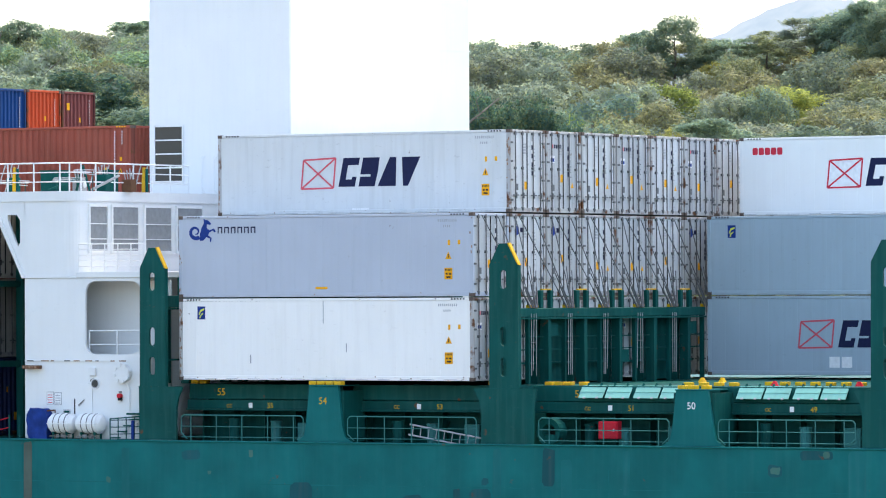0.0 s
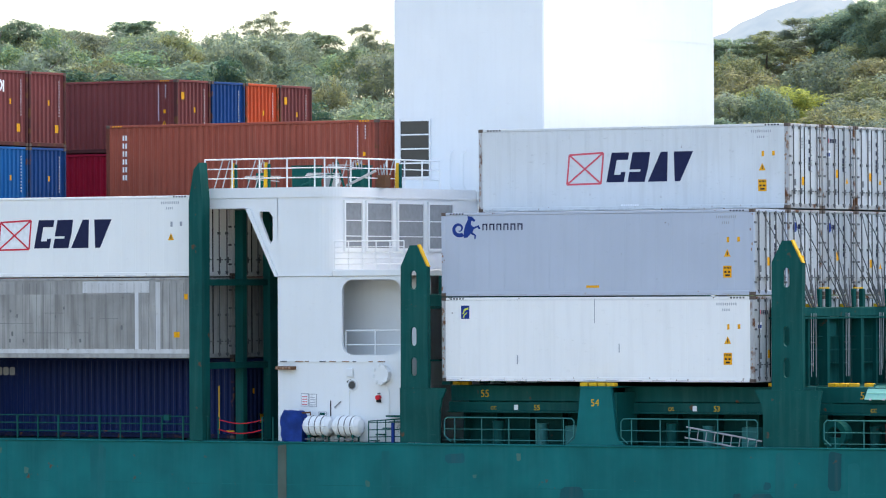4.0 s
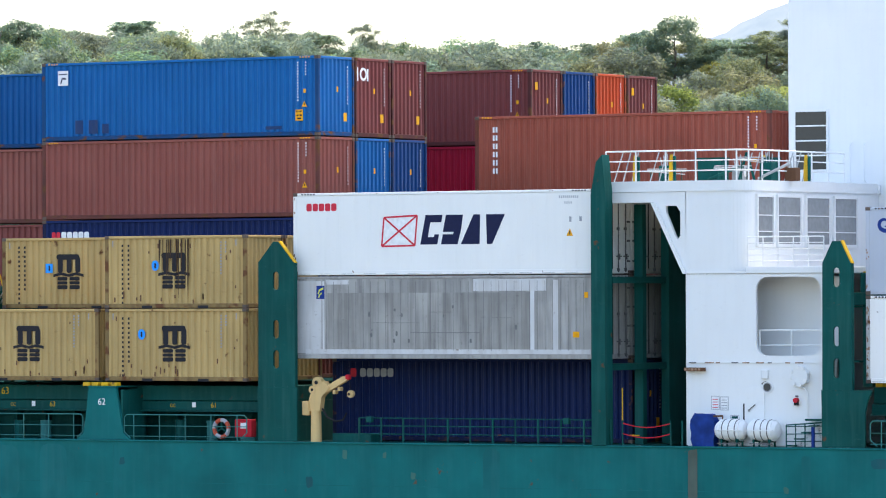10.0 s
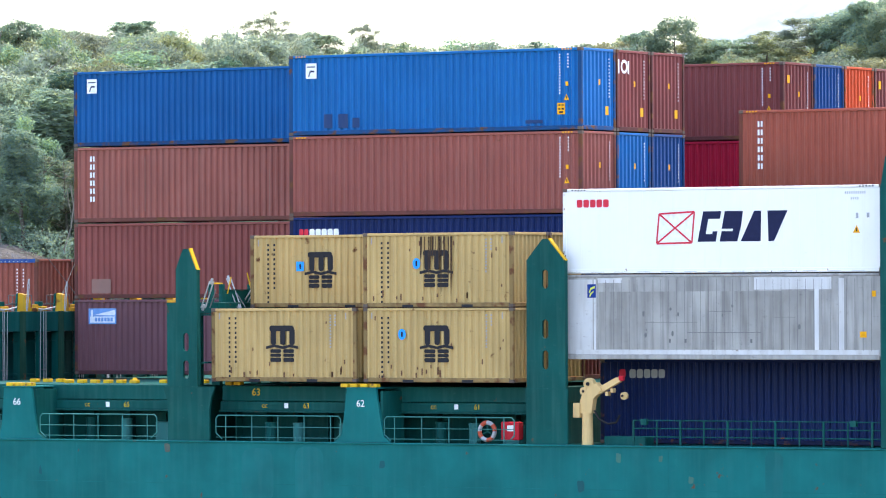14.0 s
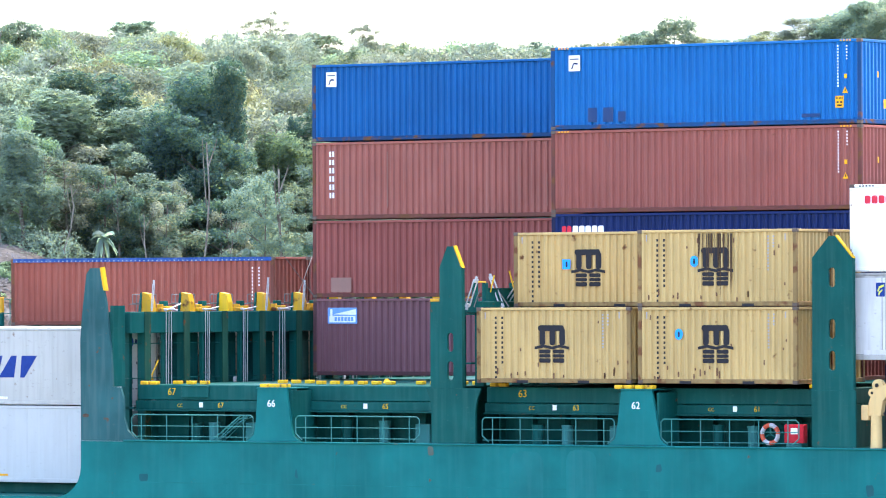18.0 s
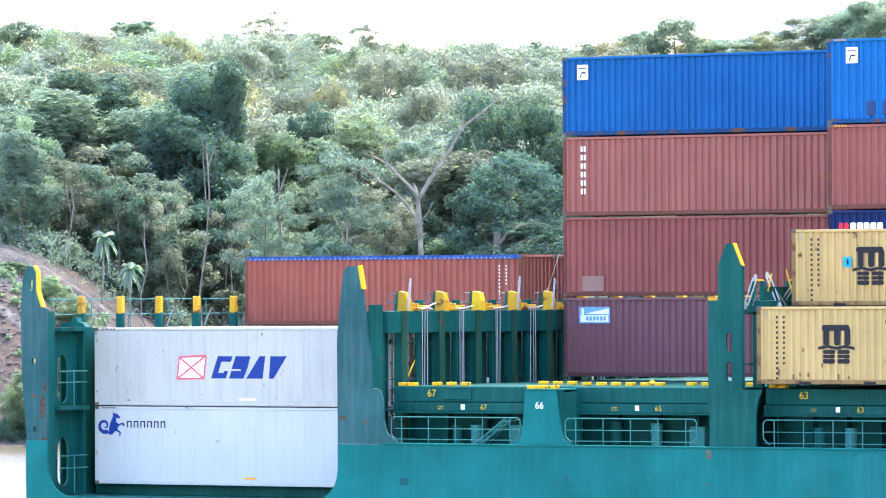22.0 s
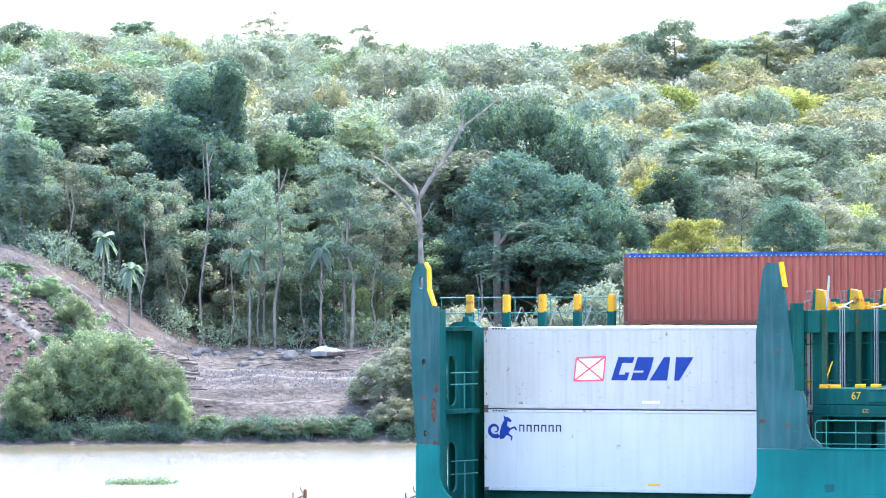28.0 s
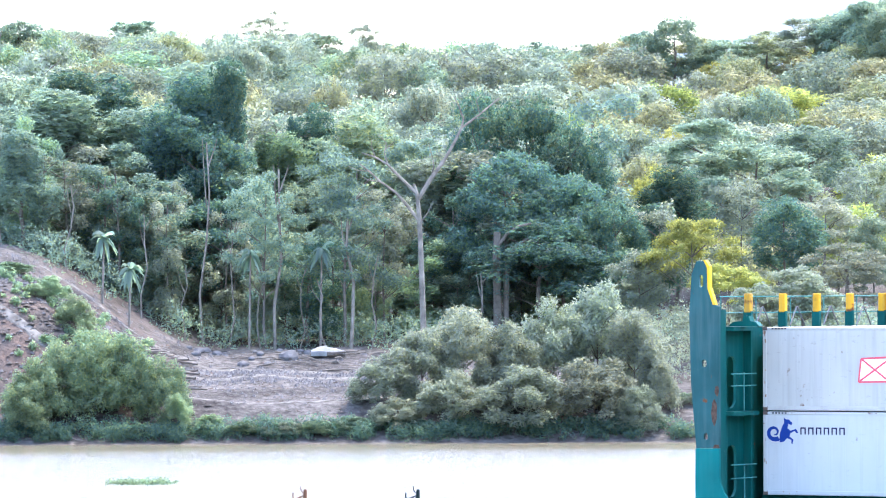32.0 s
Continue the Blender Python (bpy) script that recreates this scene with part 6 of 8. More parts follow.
def slant_blocks(c, x, z, w, h, mat, y, lean=0.22):
    """A brand's word, as four plain slanting shapes."""
    g = w / 4
    k = lean / h

    def q(*pts):
        return [(x + a * g + k * b * h, z + b * h) for a, b in pts]
    shapes = [[q((0, 0), (0.82, 0), (0.82, 0.34), (0.6, 0.34), (0.6, 0.25), (0.3, 0.25), (0.3, 0.75), (0.82, 0.75), (0.82, 1), (0, 1))],
              [q((1.0, 0), (1.8, 0), (1.84, 0.5), (1.8, 1), (0.98, 1), (0.98, 0.42), (1.5, 0.42), (1.5, 0.34), (1.0, 0.34))],
              [q((1.95, 0), (2.85, 0), (2.62, 1), (2.3, 1))],
              [q((2.9, 1), (3.8, 1), (3.45, 0), (3.2, 0))]]
    for polys in shapes:
        decal(c, polys, mat, y, "letter_shape")


def dashes(x, z, n, w, h, gap, upright=False):
    if upright:
        return [rect(x, z - i * (h + gap) - h, x + w, z - i * (h + gap)) for i in range(n)]
    return [rect(x + i * (w + gap), z - h, x + i * (w + gap) + w, z) for i in range(n)]


def warning(c, x, z, y, size=0.26):
    decal(c, [[(x - size / 2, z), (x + size / 2, z), (x, z + size)]], ORANGE_INK, y, "warning_sign", "orange warning triangle")
    decal(c, [rect(x - 0.02, z + 0.05, x + 0.02, z + size * 0.65)], BLACK_INK, y - 0.001)


def caution(c, x, z, y, w=0.32, h=0.40):
    decal(c, [rect(x, z, x + w, z + h)], ORANGE_INK, y, "height_label", "orange height warning label")
    decal(c, dashes(x + 0.03, z + h - 0.04, 5, 0.035, 0.06, 0.02) + [rect(x + 0.05, z + 0.16, x + 0.13, z + 0.22), rect(x + 0.18, z + 0.16, x + 0.27, z + 0.22), rect(x + 0.08, z + 0.05, x + 0.25, z + 0.11)], BLACK_INK, y - 0.001)


def reefer_marks(c, H=2.896, L=12.192, y=0.006, low=True):
    decal(c, dashes(L - 1.42, H - 0.22, 10, 0.035, 0.09, 0.045) + dashes(L - 1.2, H - 0.42, 4, 0.035, 0.08, 0.045), GREY_INK, y, "code_print")
    warning(c, L - 1.0, H - 1.6, y)
    decal(c, [rect(L - 0.62, H - 1.1, L - 0.52, H - 0.94), rect(L - 1.02, H - 1.12, L - 0.93, H - 0.94)], ORANGE_INK if low else GREY_INK, y)
    if low:
        caution(c, L - 1.16, H - 2.3, y)
    decal(c, dashes(0.35, H - 0.03, 5, 0.07, 0.05, 0.05) + dashes(L - 0.9, H - 0.03, 5, 0.07, 0.05, 0.05), BLACK_INK, -0.004, "edge_striping")
    decal(c, [rect(0.2 + 0.9 * k, 0.05, 0.2 + 0.9 * k + 0.5, 0.062) for k in range(13)], GREY_INK, -0.004, "scuffing")


def sea_word(c, x, z, h, mat, y, n=5, w=None):
    w = w or h * 0.82
    for i in range(n):
        q = x + i * (w + h * 0.13)
        decal(c, [round_rect(q, z, q + w, z + h, h * 0.22, 3)], mat, y, "letter_shape")


def badge(c, x, z, y, w=0.33, h=0.46):
    decal(c, [rect(x, z, x + w, z + h)], BLUE_INK, y, "badge", "blue badge with a pale lime wave")
    decal(c, [[(x + 0.05, z + 0.18), (x + 0.12, z + 0.34), (x + w - 0.04, z + 0.40), (x + w - 0.04, z + 0.33), (x + 0.14, z + 0.27), (x + 0.1, z + 0.16)], [(x + 0.07, z + 0.05), (x + 0.12, z + 0.16), (x + w - 0.08, z + 0.24), (x + w - 0.1, z + 0.18), (x + 0.15, z + 0.12), (x + 0.12, z + 0.04)]], LIME_INK, y - 0.001)


def horse(c, x, z, y, k=1.0):
    """Curled sea-creature emblem as two plain shapes, with a word in bars."""
    outer, inner_ = [], []
    for i in range(25):
        a, q = radians(-50 - 17 * i), 0.35 - 0.0105 * i
        w = 0.17 - 0.0055 * i
        outer.append((x + (0.36 + math.cos(a) * q) * k, z + (0.38 + math.sin(a) * q * 0.9) * k))
        inner_.append((x + (0.36 + math.cos(a) * (q - w)) * k, z + (0.38 + math.sin(a) * (q - w) * 0.9) * k))
    bm = bmesh.new()
    vo, vi = [bm.verts.new((a, 0, b)) for a, b in outer], [bm.verts.new((a, 0, b)) for a, b in inner_]
    for i in range(24):
        bm.faces.new((vo[i], vo[i + 1], vi[i + 1], vi[i]))
    part("emblem", bm, BLUE_INK, c, "blue curled emblem", (0, y, 0))
    decal(c, [[(x + a * k, z + b * k) for a, b in ((0.55, 0.3), (0.62, 0.52), (0.72, 0.7), (0.7, 0.86), (0.78, 0.8), (0.88, 0.8), (1.02, 0.68), (0.98, 0.62), (0.86, 0.66), (0.84, 0.52), (0.95, 0.44), (1.15, 0.5), (1.22, 0.38), (1.17, 0.36), (1.1, 0.43), (0.95, 0.36), (0.9, 0.26), (1.05, 0.16), (1.02, 0.02), (0.97, 0.03), (0.98, 0.14), (0.82, 0.2), (0.7, 0.08), (0.55, 0.06))]], BLUE_INK, y - 0.0015, "emblem_figure")
    for i in range(6):
        p, g, h = x + 1.3 * k + i * 0.28 * k, 0.045 * k, z + 0.55 * k
        decal(c, [[(p, z + 0.32 * k), (p + g, z + 0.32 * k), (p + g, h - g), (p + 0.15 * k, h - g), (p + 0.15 * k, z + 0.32 * k), (p + 0.2 * k, z + 0.32 * k), (p + 0.2 * k, h), (p, h)]], NAVY_INK, y, "letter_shape")


def upright_word(c, x, z, n, w, h, gap, mat, y):
    for i in range(n):
        z_ = z - i * (h + gap)
        for x_ in (x, x + w * 0.62):
            decal(c, [rect(x_, z_ - h, x_ + w * 0.38, z_)], mat, y, "letter_shape")


for key in (("A", 0, 1), ("A", 1, 1), ("A", 2, 2), ("B", 2, 1), ("F", 0, 7), ("F", 1, 7), ("F", 2, 8), ("E", 0, 0), ("E", 1, 0)):
    reefer_marks(NEAR[key], 2.83 if key[0] == "E" else 2.896, low=key[0] == "A")
A1, A2, A3 = NEAR[("A", 0, 1)], NEAR[("A", 1, 1)], NEAR[("A", 2, 2)]
badge(A1, 0.78, 2.15, 0.006)
decal(A1, [rect(6.05, 2.0, 6.08, 2.8), rect(3.0, 0.6, 3.05, 0.9), rect(7.0, 1.0, 7.04, 1.3)], GREY_INK, 0.007, "scuffing")
horse(A2, 0.35, 1.95, 0.006)
decal(A2, [rect(5.75, 0.28, 6.25, 0.36)], ORANGE_INK, 0.006)
flag(A3, 3.56, 0.92, 1.35, 1.02, PALE_RED_INK, 0.005, False)
slant_blocks(A3, 5.12, 0.98, 3.36, 1.02, NAVY_INK, 0.006)
decal(A3, dashes(5.7, 0.22, 8, 0.07, 0.09, 0.02), WHITE_INK, 0.006)
for c in (NEAR[("B", 2, 1)], NEAR[("F", 2, 8)]):
    sea_word(c, 0.55, 2.25, 0.27, RED_INK, 0.006)
    flag(c, 3.65, 1.0, 1.35, 1.0, RED_INK, 0.005)
    slant_blocks(c, 5.22, 1.05, 3.36, 1.02, NAVY_INK, 0.006)
badge(NEAR[("F", 1, 7)], 0.85, 2.1, 0.006)
flag(NEAR[("F", 0, 7)], 3.75, 1.0, 1.35, 0.95, PALE_RED_INK, 0.005, False)
slant_blocks(NEAR[("F", 0, 7)], 5.35, 1.02, 3.1, 0.98, NAVY_INK, 0.006)
decal(NEAR[("F", 0, 7)], [rect(5.0, 0.28, 5.42, 0.68), rect(5.5, 0.28, 5.92, 0.68)], WHITE_INK, 0.006)
E1, E2 = NEAR[("E", 0, 0)], NEAR[("E", 1, 0)]
flag(E2, 3.62, 0.98, 1.15, 0.78, PALE_RED_INK, 0.005)
slant_blocks(E2, 5.08, 1.0, 3.1, 0.8, BLUE_INK, 0.006, lean=0.3)
decal(E2, dashes(6.3, 0.3, 7, 0.09, 0.09, 0.01), WHITE_INK, 0.006)
horse(E1, 0.05, 1.72, 0.006, 1.05)
decal(E1, [rect(6.5, 0.24, 7.0, 0.31)], ORANGE_INK, 0.006)
CHIP = plain("rust_chipped_paint", (0.30, 0.19, 0.13), 0.8, 0, 0.5, 9.0)
rs = random.Random(21)
for c_, top_ in ((A1, 2.896), (A2, 2.896), (A3, 2.896), (NEAR[("B", 2, 1)], 2.896), (E2, 2.83), (E1, 2.83)):
    many = 46 if c_ in (A1, A3) else 18
    chips = []
    for k in range(many):
        edge = rs.random()
        x_, z_ = (rs.uniform(0.02, 0.12), rs.uniform(0.15, top_ - 0.15)) if edge < 0.35 else (rs.uniform(12.06, 12.17), rs.uniform(0.15, top_ - 0.15)) if edge < 0.6 else (rs.uniform(0.3, 11.9), rs.choice((rs.uniform(0.02, 0.15), rs.uniform(0.02, 0.15), top_ - 0.05)))
        chips.append(oval(x_, z_, rs.uniform(0.02, 0.06), rs.uniform(0.04, 0.14) if edge < 0.6 else rs.uniform(0.02, 0.05), 3))
    decal(c_, chips, CHIP, -0.006, "rust_spotting")
# patched grey container
G = NEAR[("B", 1, 1)]
LIGHT = paint("pale_patch_paint", (0.60, 0.60, 0.60), 0.5, 0.5, 0.2, (0.3, 0.26, 0.22))
MID = paint("grey_patch_paint", (0.33, 0.32, 0.30), 0.5, 0.95, 0.0, (0.15, 0.143, 0.135), 0.28)
SEAM = plain("dark_seam", (0.16, 0.16, 0.16), 0.7)
decal(G, [rect(0.05, 0.2, 1.15, 2.72)], LIGHT, 0.008, "patch")
for q in (rect(1.35, 2.6, 2.3, 2.76), rect(7.35, 2.35, 10.25, 2.76)):
    decal(G, [q], LIGHT, 0.006, "patch", "pale repair patch")
for q in (rect(9.62, 0.2, 9.78, 2.35), rect(10.5, 0.2, 10.72, 2.72), rect(1.2, 0.2, 1.28, 2.72)):
    decal(G, [q], LIGHT, 0.006, "batten")
decal(G, [rect(1.4, 0.35, 9.6, 2.3)], MID, 0.009, "patch")
decal(G, [rect(0.5, 0.18, 12.0, 0.34)], LIGHT, 0.005, "skirt")
decal(G, [rect(1.35 + 0.305 * k, 0.3, 1.365 + 0.305 * k, 2.7) for k in range(35)], SEAM, 0.005, "seam_pattern")
for q in (rect(4.8, 0.905, 7.6, 0.925), rect(3.2, 1.255, 5.2, 1.267), rect(4.1, 0.57, 4.18, 0.7), rect(4.7, 0.57, 4.78, 0.7), rect(7.2, 0.57, 7.28, 0.7), rect(5.6, 1.62, 6.5, 1.635), rect(8.1, 1.42, 8.9, 1.432)):
    decal(G, [q], SEAM, 0.004, "scrape")
rs = random.Random(14)
# small flat dark ovals scattered over the grey sheet
for k in range(9):
    x0, z0, a0 = rs.uniform(2.4, 9.2), rs.uniform(0.5, 2.0), rs.uniform(0.04, 0.1)
    decal(G, [oval(x0, z0, a0, a0 * rs.uniform(1.2, 2.6), 4)], SEAM, 0.0045, "dent")
badge(G, 0.95, 2.1, 0.004)
decal(G, [rect(11.3, 0.75, 11.55, 0.95), rect(11.75, 2.1, 11.9, 2.3)], ORANGE_INK, 0.004)
PATCH = paint("pale_brown_patch", (0.30, 0.16, 0.13), 0.6, 0.2)
DRIP = plain("dark_rust_drip", (0.06, 0.036, 0.022), 0.8, 0, 0.4, 5.0)
# mustard containers
for key, c in NEAR.items():
    if key[0] == "C" and len(key) == 4:
        for x, n in ((0.72, 13), (0.98, 10)):
            decal(c, dashes(x, 2.28, n, 0.075, 0.085, 0.085, True), BLACK_INK, 0.016, "stencil_print", "column of small black letter bars")
        for k in range(3):
            decal(c, [round_rect(2.5 + 0.39 * k, 1.3, 2.72 + 0.39 * k, 1.88, 0.08, 3)], BLACK_INK, 0.015, "emblem", "black emblem bar")
        decal(c, [round_rect(2.44, 1.78, 3.46, 1.98, 0.09, 3)], BLACK_INK, 0.0142, "emblem", "black emblem bar")
        decal(c, [[(2.3, 1.15), (2.65, 1.22), (3.0, 1.15), (3.3, 1.22), (3.65, 1.15), (3.65, 1.25), (3.3, 1.32), (3.0, 1.25), (2.65, 1.32), (2.3, 1.25)]], BLACK_INK, 0.014, "emblem")
        for x in (2.48, 3.02):
            for z_, h_ in ((0.7, 0.15), (0.88, 0.11), (1.02, 0.13)):
                decal(c, [round_rect(x, z_, x + 0.45, z_ + h_, 0.05, 3)], BLACK_INK, 0.014, "emblem", "black emblem bar")
        decal(c, dashes(4.95, 2.36, 11, 0.06, 0.06, 0.05, True) + dashes(5.15, 2.36, 4, 0.06, 0.06, 0.05, True), GREY_INK, 0.016, "code_print")
        # fork pockets: the shade in each opening painted flat black on the rail
        for x in (1.6, 4.0):
            decal(c, [rect(x, 0, x + 0.45, 0.1)], BLACK_INK, -0.004, "fork_pocket")
        decal(c, [rect(0.32, 2.2, 0.36, 2.42), rect(5.6, 2.2, 5.64, 2.42)], GREY_INK, 0.016)
for key, x, z, sq in ((("C", 1, 2, 0), 1.95, 1.3, True), (("C", 1, 1, 1), 2.0, 1.35, False), (("C", 0, 1, 1), 1.4, 1.5, False)):
    decal(NEAR[key], [rect(x, z, x + 0.32, z + 0.34) if sq else oval(x + 0.17, z + 0.17, 0.3, 0.38)], CYAN_INK, 0.015, "sticker", "bright blue sticker")
    decal(NEAR[key], [oval(x + 0.17, z + 0.17, 0.07, 0.2)], BLACK_INK, 0.013)
rs = random.Random(8)
decal(NEAR[("C", 1, 1, 1)], [[(x, 2.45), (x + w, 2.45), (x + w * 0.8, 2.45 - h * 0.6), (x + w * 0.3, 2.45 - h), (x, 2.45 - h * 0.7)] for x, w, h in [(2.35 + 0.12 * k + rs.uniform(-0.05, 0.05), rs.uniform(0.03, 0.09), rs.uniform(0.7, 2.25)) for k in range(11)]], DRIP, 0.0125, "rust_dripping", "dark rust drips")
for c in (NEAR[("C", 0, 1, 0)], NEAR[("C", 0, 1, 1)], NEAR[("C", 1, 1, 1)]):
    decal(c, [oval(rs.uniform(0.3, 5.7), rs.uniform(0.2, 0.5), 0.06, rs.uniform(0.1, 0.3), 3) for k in range(9)] + [oval(rs.uniform(0.3, 5.7), rs.uniform(0.3, 2.3), 0.05, rs.uniform(0.08, 0.2), 3) for k in range(7)], RUST, 0.0158, "rust_spotting")


def dry_marks(c, H=2.896, L=12.192, caut=True, mat=WHITE_INK):
    decal(c, dashes(L - 0.92, H - 0.22, 14, 0.055, 0.05, 0.055, True) + dashes(L - 0.58, H - 0.22, 5, 0.05, 0.05, 0.06, True), mat, 0.016, "code_print")
    warning(c, L - 0.62, H - 1.85, 0.016, 0.22)
    decal(c, [rect(L - 0.66, H - 1.35, L - 0.55, H - 1.2)], ORANGE_INK, 0.016)
    if caut:
        caution(c, L - 1.0, 0.55, 0.016)
    decal(c, dashes(0.3, H - 0.03, 4, 0.07, 0.05, 0.05) + dashes(L - 0.8, H - 0.03, 4, 0.07, 0.05, 0.05), ORANGE_INK, -0.004, "edge_striping")


def end_marks(c, H=2.896, L=12.192, code=True, sticker=True):
    x = L - 0.02
    if code:
        end_decal(c, [rect(1.97, H - 0.4 - 0.12 * k, 2.015, H - 0.345 - 0.12 * k) for k in range(12)], WHITE_INK, x, "code_print")
    if sticker:
        end_decal(c, [rect(1.72, 0.55, 1.94, 0.86)], ORANGE_INK, x, "height_label")
        end_decal(c, [rect(1.25, 1.6, 1.36, 1.8)], ORANGE_INK, x)


for tier, n in ((2, 3), (3, 3), (3, 9)):
    dry_marks(NEAR[("C", tier, n)], caut=(tier, n) == (3, 3))
for tier, n in ((2, 3), (3, 3), (2, 4), (3, 4), (2, 5), (3, 5), (3, 9), (3, 10), (3, 11), (3, 12)):
    end_marks(NEAR[("C", tier, n)], sticker=n != 10)
for n in (9, 12):
    end_decal(NEAR[("C", 3, n)], [rect(0.35, 2.1, 0.56, 2.4)], ORANGE_INK, 12.175, "height_label")
ring = [(0.55 + 0.25 * math.cos(radians(a)), 2.3 + 0.25 * math.sin(radians(a))) for a in range(0, 360, 30)]
end_decal(NEAR[("C", 3, 4)], [[ring[k], ring[(k + 1) % 12], (0.55 + (ring[(k + 1) % 12][0] - 0.55) * 0.6, 2.3 + (ring[(k + 1) % 12][1] - 2.3) * 0.6), (0.55 + (ring[k][0] - 0.55) * 0.6, 2.3 + (ring[k][1] - 2.3) * 0.6)] for k in range(12)] + [rect(0.12, 2.05, 0.2, 2.55), rect(0.8, 2.05, 0.9, 2.5)], WHITE_INK, 12.178, "code_print")
for c, x in ((NEAR[("C", 3, 3)], 0.72), (NEAR[("D", 3)], 0.62)):
    decal(c, [rect(x, 2.05, x + 0.46, 2.6)], WHITE_INK, 0.016, "badge", "white square badge")
    decal(c, [line(x + 0.12, 2.12, x + 0.2, 2.32, 0.05), line(x + 0.2, 2.32, x + 0.36, 2.3, 0.06), rect(x + 0.05, 2.45, x + 0.4, 2.49)], NAVY_INK, 0.014)
rs = random.Random(3)
decal(NEAR[("C", 3, 3)], [rect(0.6 + x, 0.25, 0.6 + x + w, 0.25 + h) for x, w, h in ((0.9, 0.35, 0.5), (1.5, 0.4, 0.5), (2.1, 0.3, 0.35), (9.3, 0.7, 0.12))], paint("dark_scrape", (0.02, 0.05, 0.14), 0.6, 0.3), 0.0165, "scraping")
N3 = NEAR[("C", 1, 3)]
sea_word(N3, 0.85, 2.2, 0.27, WHITE_INK, 0.016)
sea_word(N3, 0.42, 2.2, 0.27, RED_INK, 0.015, 2, 0.17)
nv = NEAR[("B", 0, 2)]
sea_word(nv, 1.15, 2.25, 0.3, GREY_INK, 0.016)
sea_word(nv, 0.75, 2.25, 0.3, RED_INK, 0.015, 1)
end_marks(nv)
upright_word(NEAR[("B", 3, 5)], 0.75, 2.5, 6, 0.2, 0.2, 0.1, WHITE_INK, 0.016)
upright_word(NEAR[("D", 2)], 0.75, 2.55, 6, 0.21, 0.2, 0.11, WHITE_INK, 0.016)
dry_marks(NEAR[("B", 3, 5)], caut=False)
end_marks(NEAR[("B", 3, 5)], sticker=False)
b = NEAR[("D", 0)]
PALE_BLUE = plain("pale_blue_badge", (0.16, 0.32, 0.62), 0.5)
decal(b, [rect(0.65, 1.95, 1.95, 2.55)], PALE_BLUE, 0.016, "badge", "pale blue badge with a white band")
decal(b, [rect(0.72, 2.0, 1.88, 2.24), [(0.9, 2.3), (1.9, 2.5), (1.9, 2.28)], rect(0.76, 2.2, 0.86, 2.5)], WHITE_INK, 0.015)
decal(b, dashes(0.95, 2.2, 6, 0.11, 0.15, 0.035), PALE_BLUE, 0.014, "code_print")
decal(NEAR[("D", 2)], [rect(3.3, 0.4, 3.325, 2.5), rect(9.0, 0.3, 9.02, 1.9), rect(10.2, 0.4, 10.22, 1.6)], PATCH, 0.0165, "scratching")
decal(NEAR[("D", 1)], [rect(0.8, 0.2, 1.7, 0.75)], PATCH, 0.0165, "patch")
for c in (NEAR[("O", 4)], NEAR[("O", 5)]):
    decal(c, [rect(0.25 + 0.2 * k, 2.46, 0.3 + 0.2 * k, 2.5) for k in range(58)], GREY_INK, -0.006, "hem_stitching")
    decal(c, [rect(0.1, 2.44, 12.1, 2.59)], C["tarp"], -0.005, "tarp_hem", "blue tarpaulin hem")
    decal(c, dashes(11.2, 2.2, 10, 0.05, 0.06, 0.07, True) + dashes(11.5, 2.2, 6, 0.05, 0.06, 0.07, True), WHITE_INK, 0.016, "code_print")
# plates, labels and stencils on the barred doors
for key, c in NEAR.items():
    if key[0] in "AE" and (key[0] == "A" or key[1] == 1):
        rs = random.Random(str(key))
        x = 12.17
        end_decal(c, [rect(0.95 + 0.07 * (k % 3), 2.35 - 0.1 * (k // 3), 1.0 + 0.07 * (k % 3), 2.41 - 0.1 * (k // 3)) for k in range(12)] + [rect(1.55, 2.2 - 0.12 * k, 1.75, 2.25 - 0.12 * k) for k in range(rs.randint(3, 8))], GREY_INK, x, "code_print")
        end_decal(c, [rect(0.46, 0.78, 0.6, 1.0)], ROD, x, "data_plate")
        end_decal(c, [rect(1.62 + 0.1 * (k % 2), 1.9 - 0.09 * k, 1.68 + 0.1 * (k % 2), 1.93 - 0.09 * k) for k in range(9)], BLACK_INK, x, "code_print")
        z = rs.uniform(0.75, 1.2)
        end_decal(c, [rect(1.02, z, 1.18, z + 0.28)], ORANGE_INK, x, "height_label")
        if rs.random() < 0.6:
            end_decal(c, [[(1.75, 0.9), (1.95, 0.9), (1.85, 1.1)]], ORANGE_INK, x, "warning_sign")
        pick = rs.random()
        if key[1] == 1 and pick < 0.6:
            end_decal(c, [oval(0.5, 2.3, 0.3, 0.34)], BLUE_INK, x, "emblem")
            end_decal(c, [rect(0.72, 2.24, 0.98, 2.4)], NAVY_INK, x, "emblem_bar")
        elif pick < 0.7:
            end_decal(c, [rect(0.4, 2.28, 0.52, 2.42)], PALE_RED_INK, x, "emblem")
            for k in range(4):
                end_decal(c, [rect(0.57 + 0.13 * k, 2.28, 0.66 + 0.13 * k, 2.42)], NAVY_INK, x, "letter_shape")
            end_decal(c, [rect(0.3, 1.78, 0.62, 2.02)], WHITE_INK, x, "badge")
            end_decal(c, [rect(0.33, 1.81, 0.59, 1.93)], BLUE_INK, x + 0.001, "badge_band")
        else:
            end_decal(c, [rect(1.5, 1.5, 1.66, 2.5)], WHITE_INK, x + 0.0005, "name_panel")
        if rs.random() < 0.45:
            end_decal(c, [rect(1.52, 2.2 - 0.3 * k, 1.62, 2.36 - 0.3 * k) for k in range(4)], NAVY_INK, x + 0.001, "code_print")

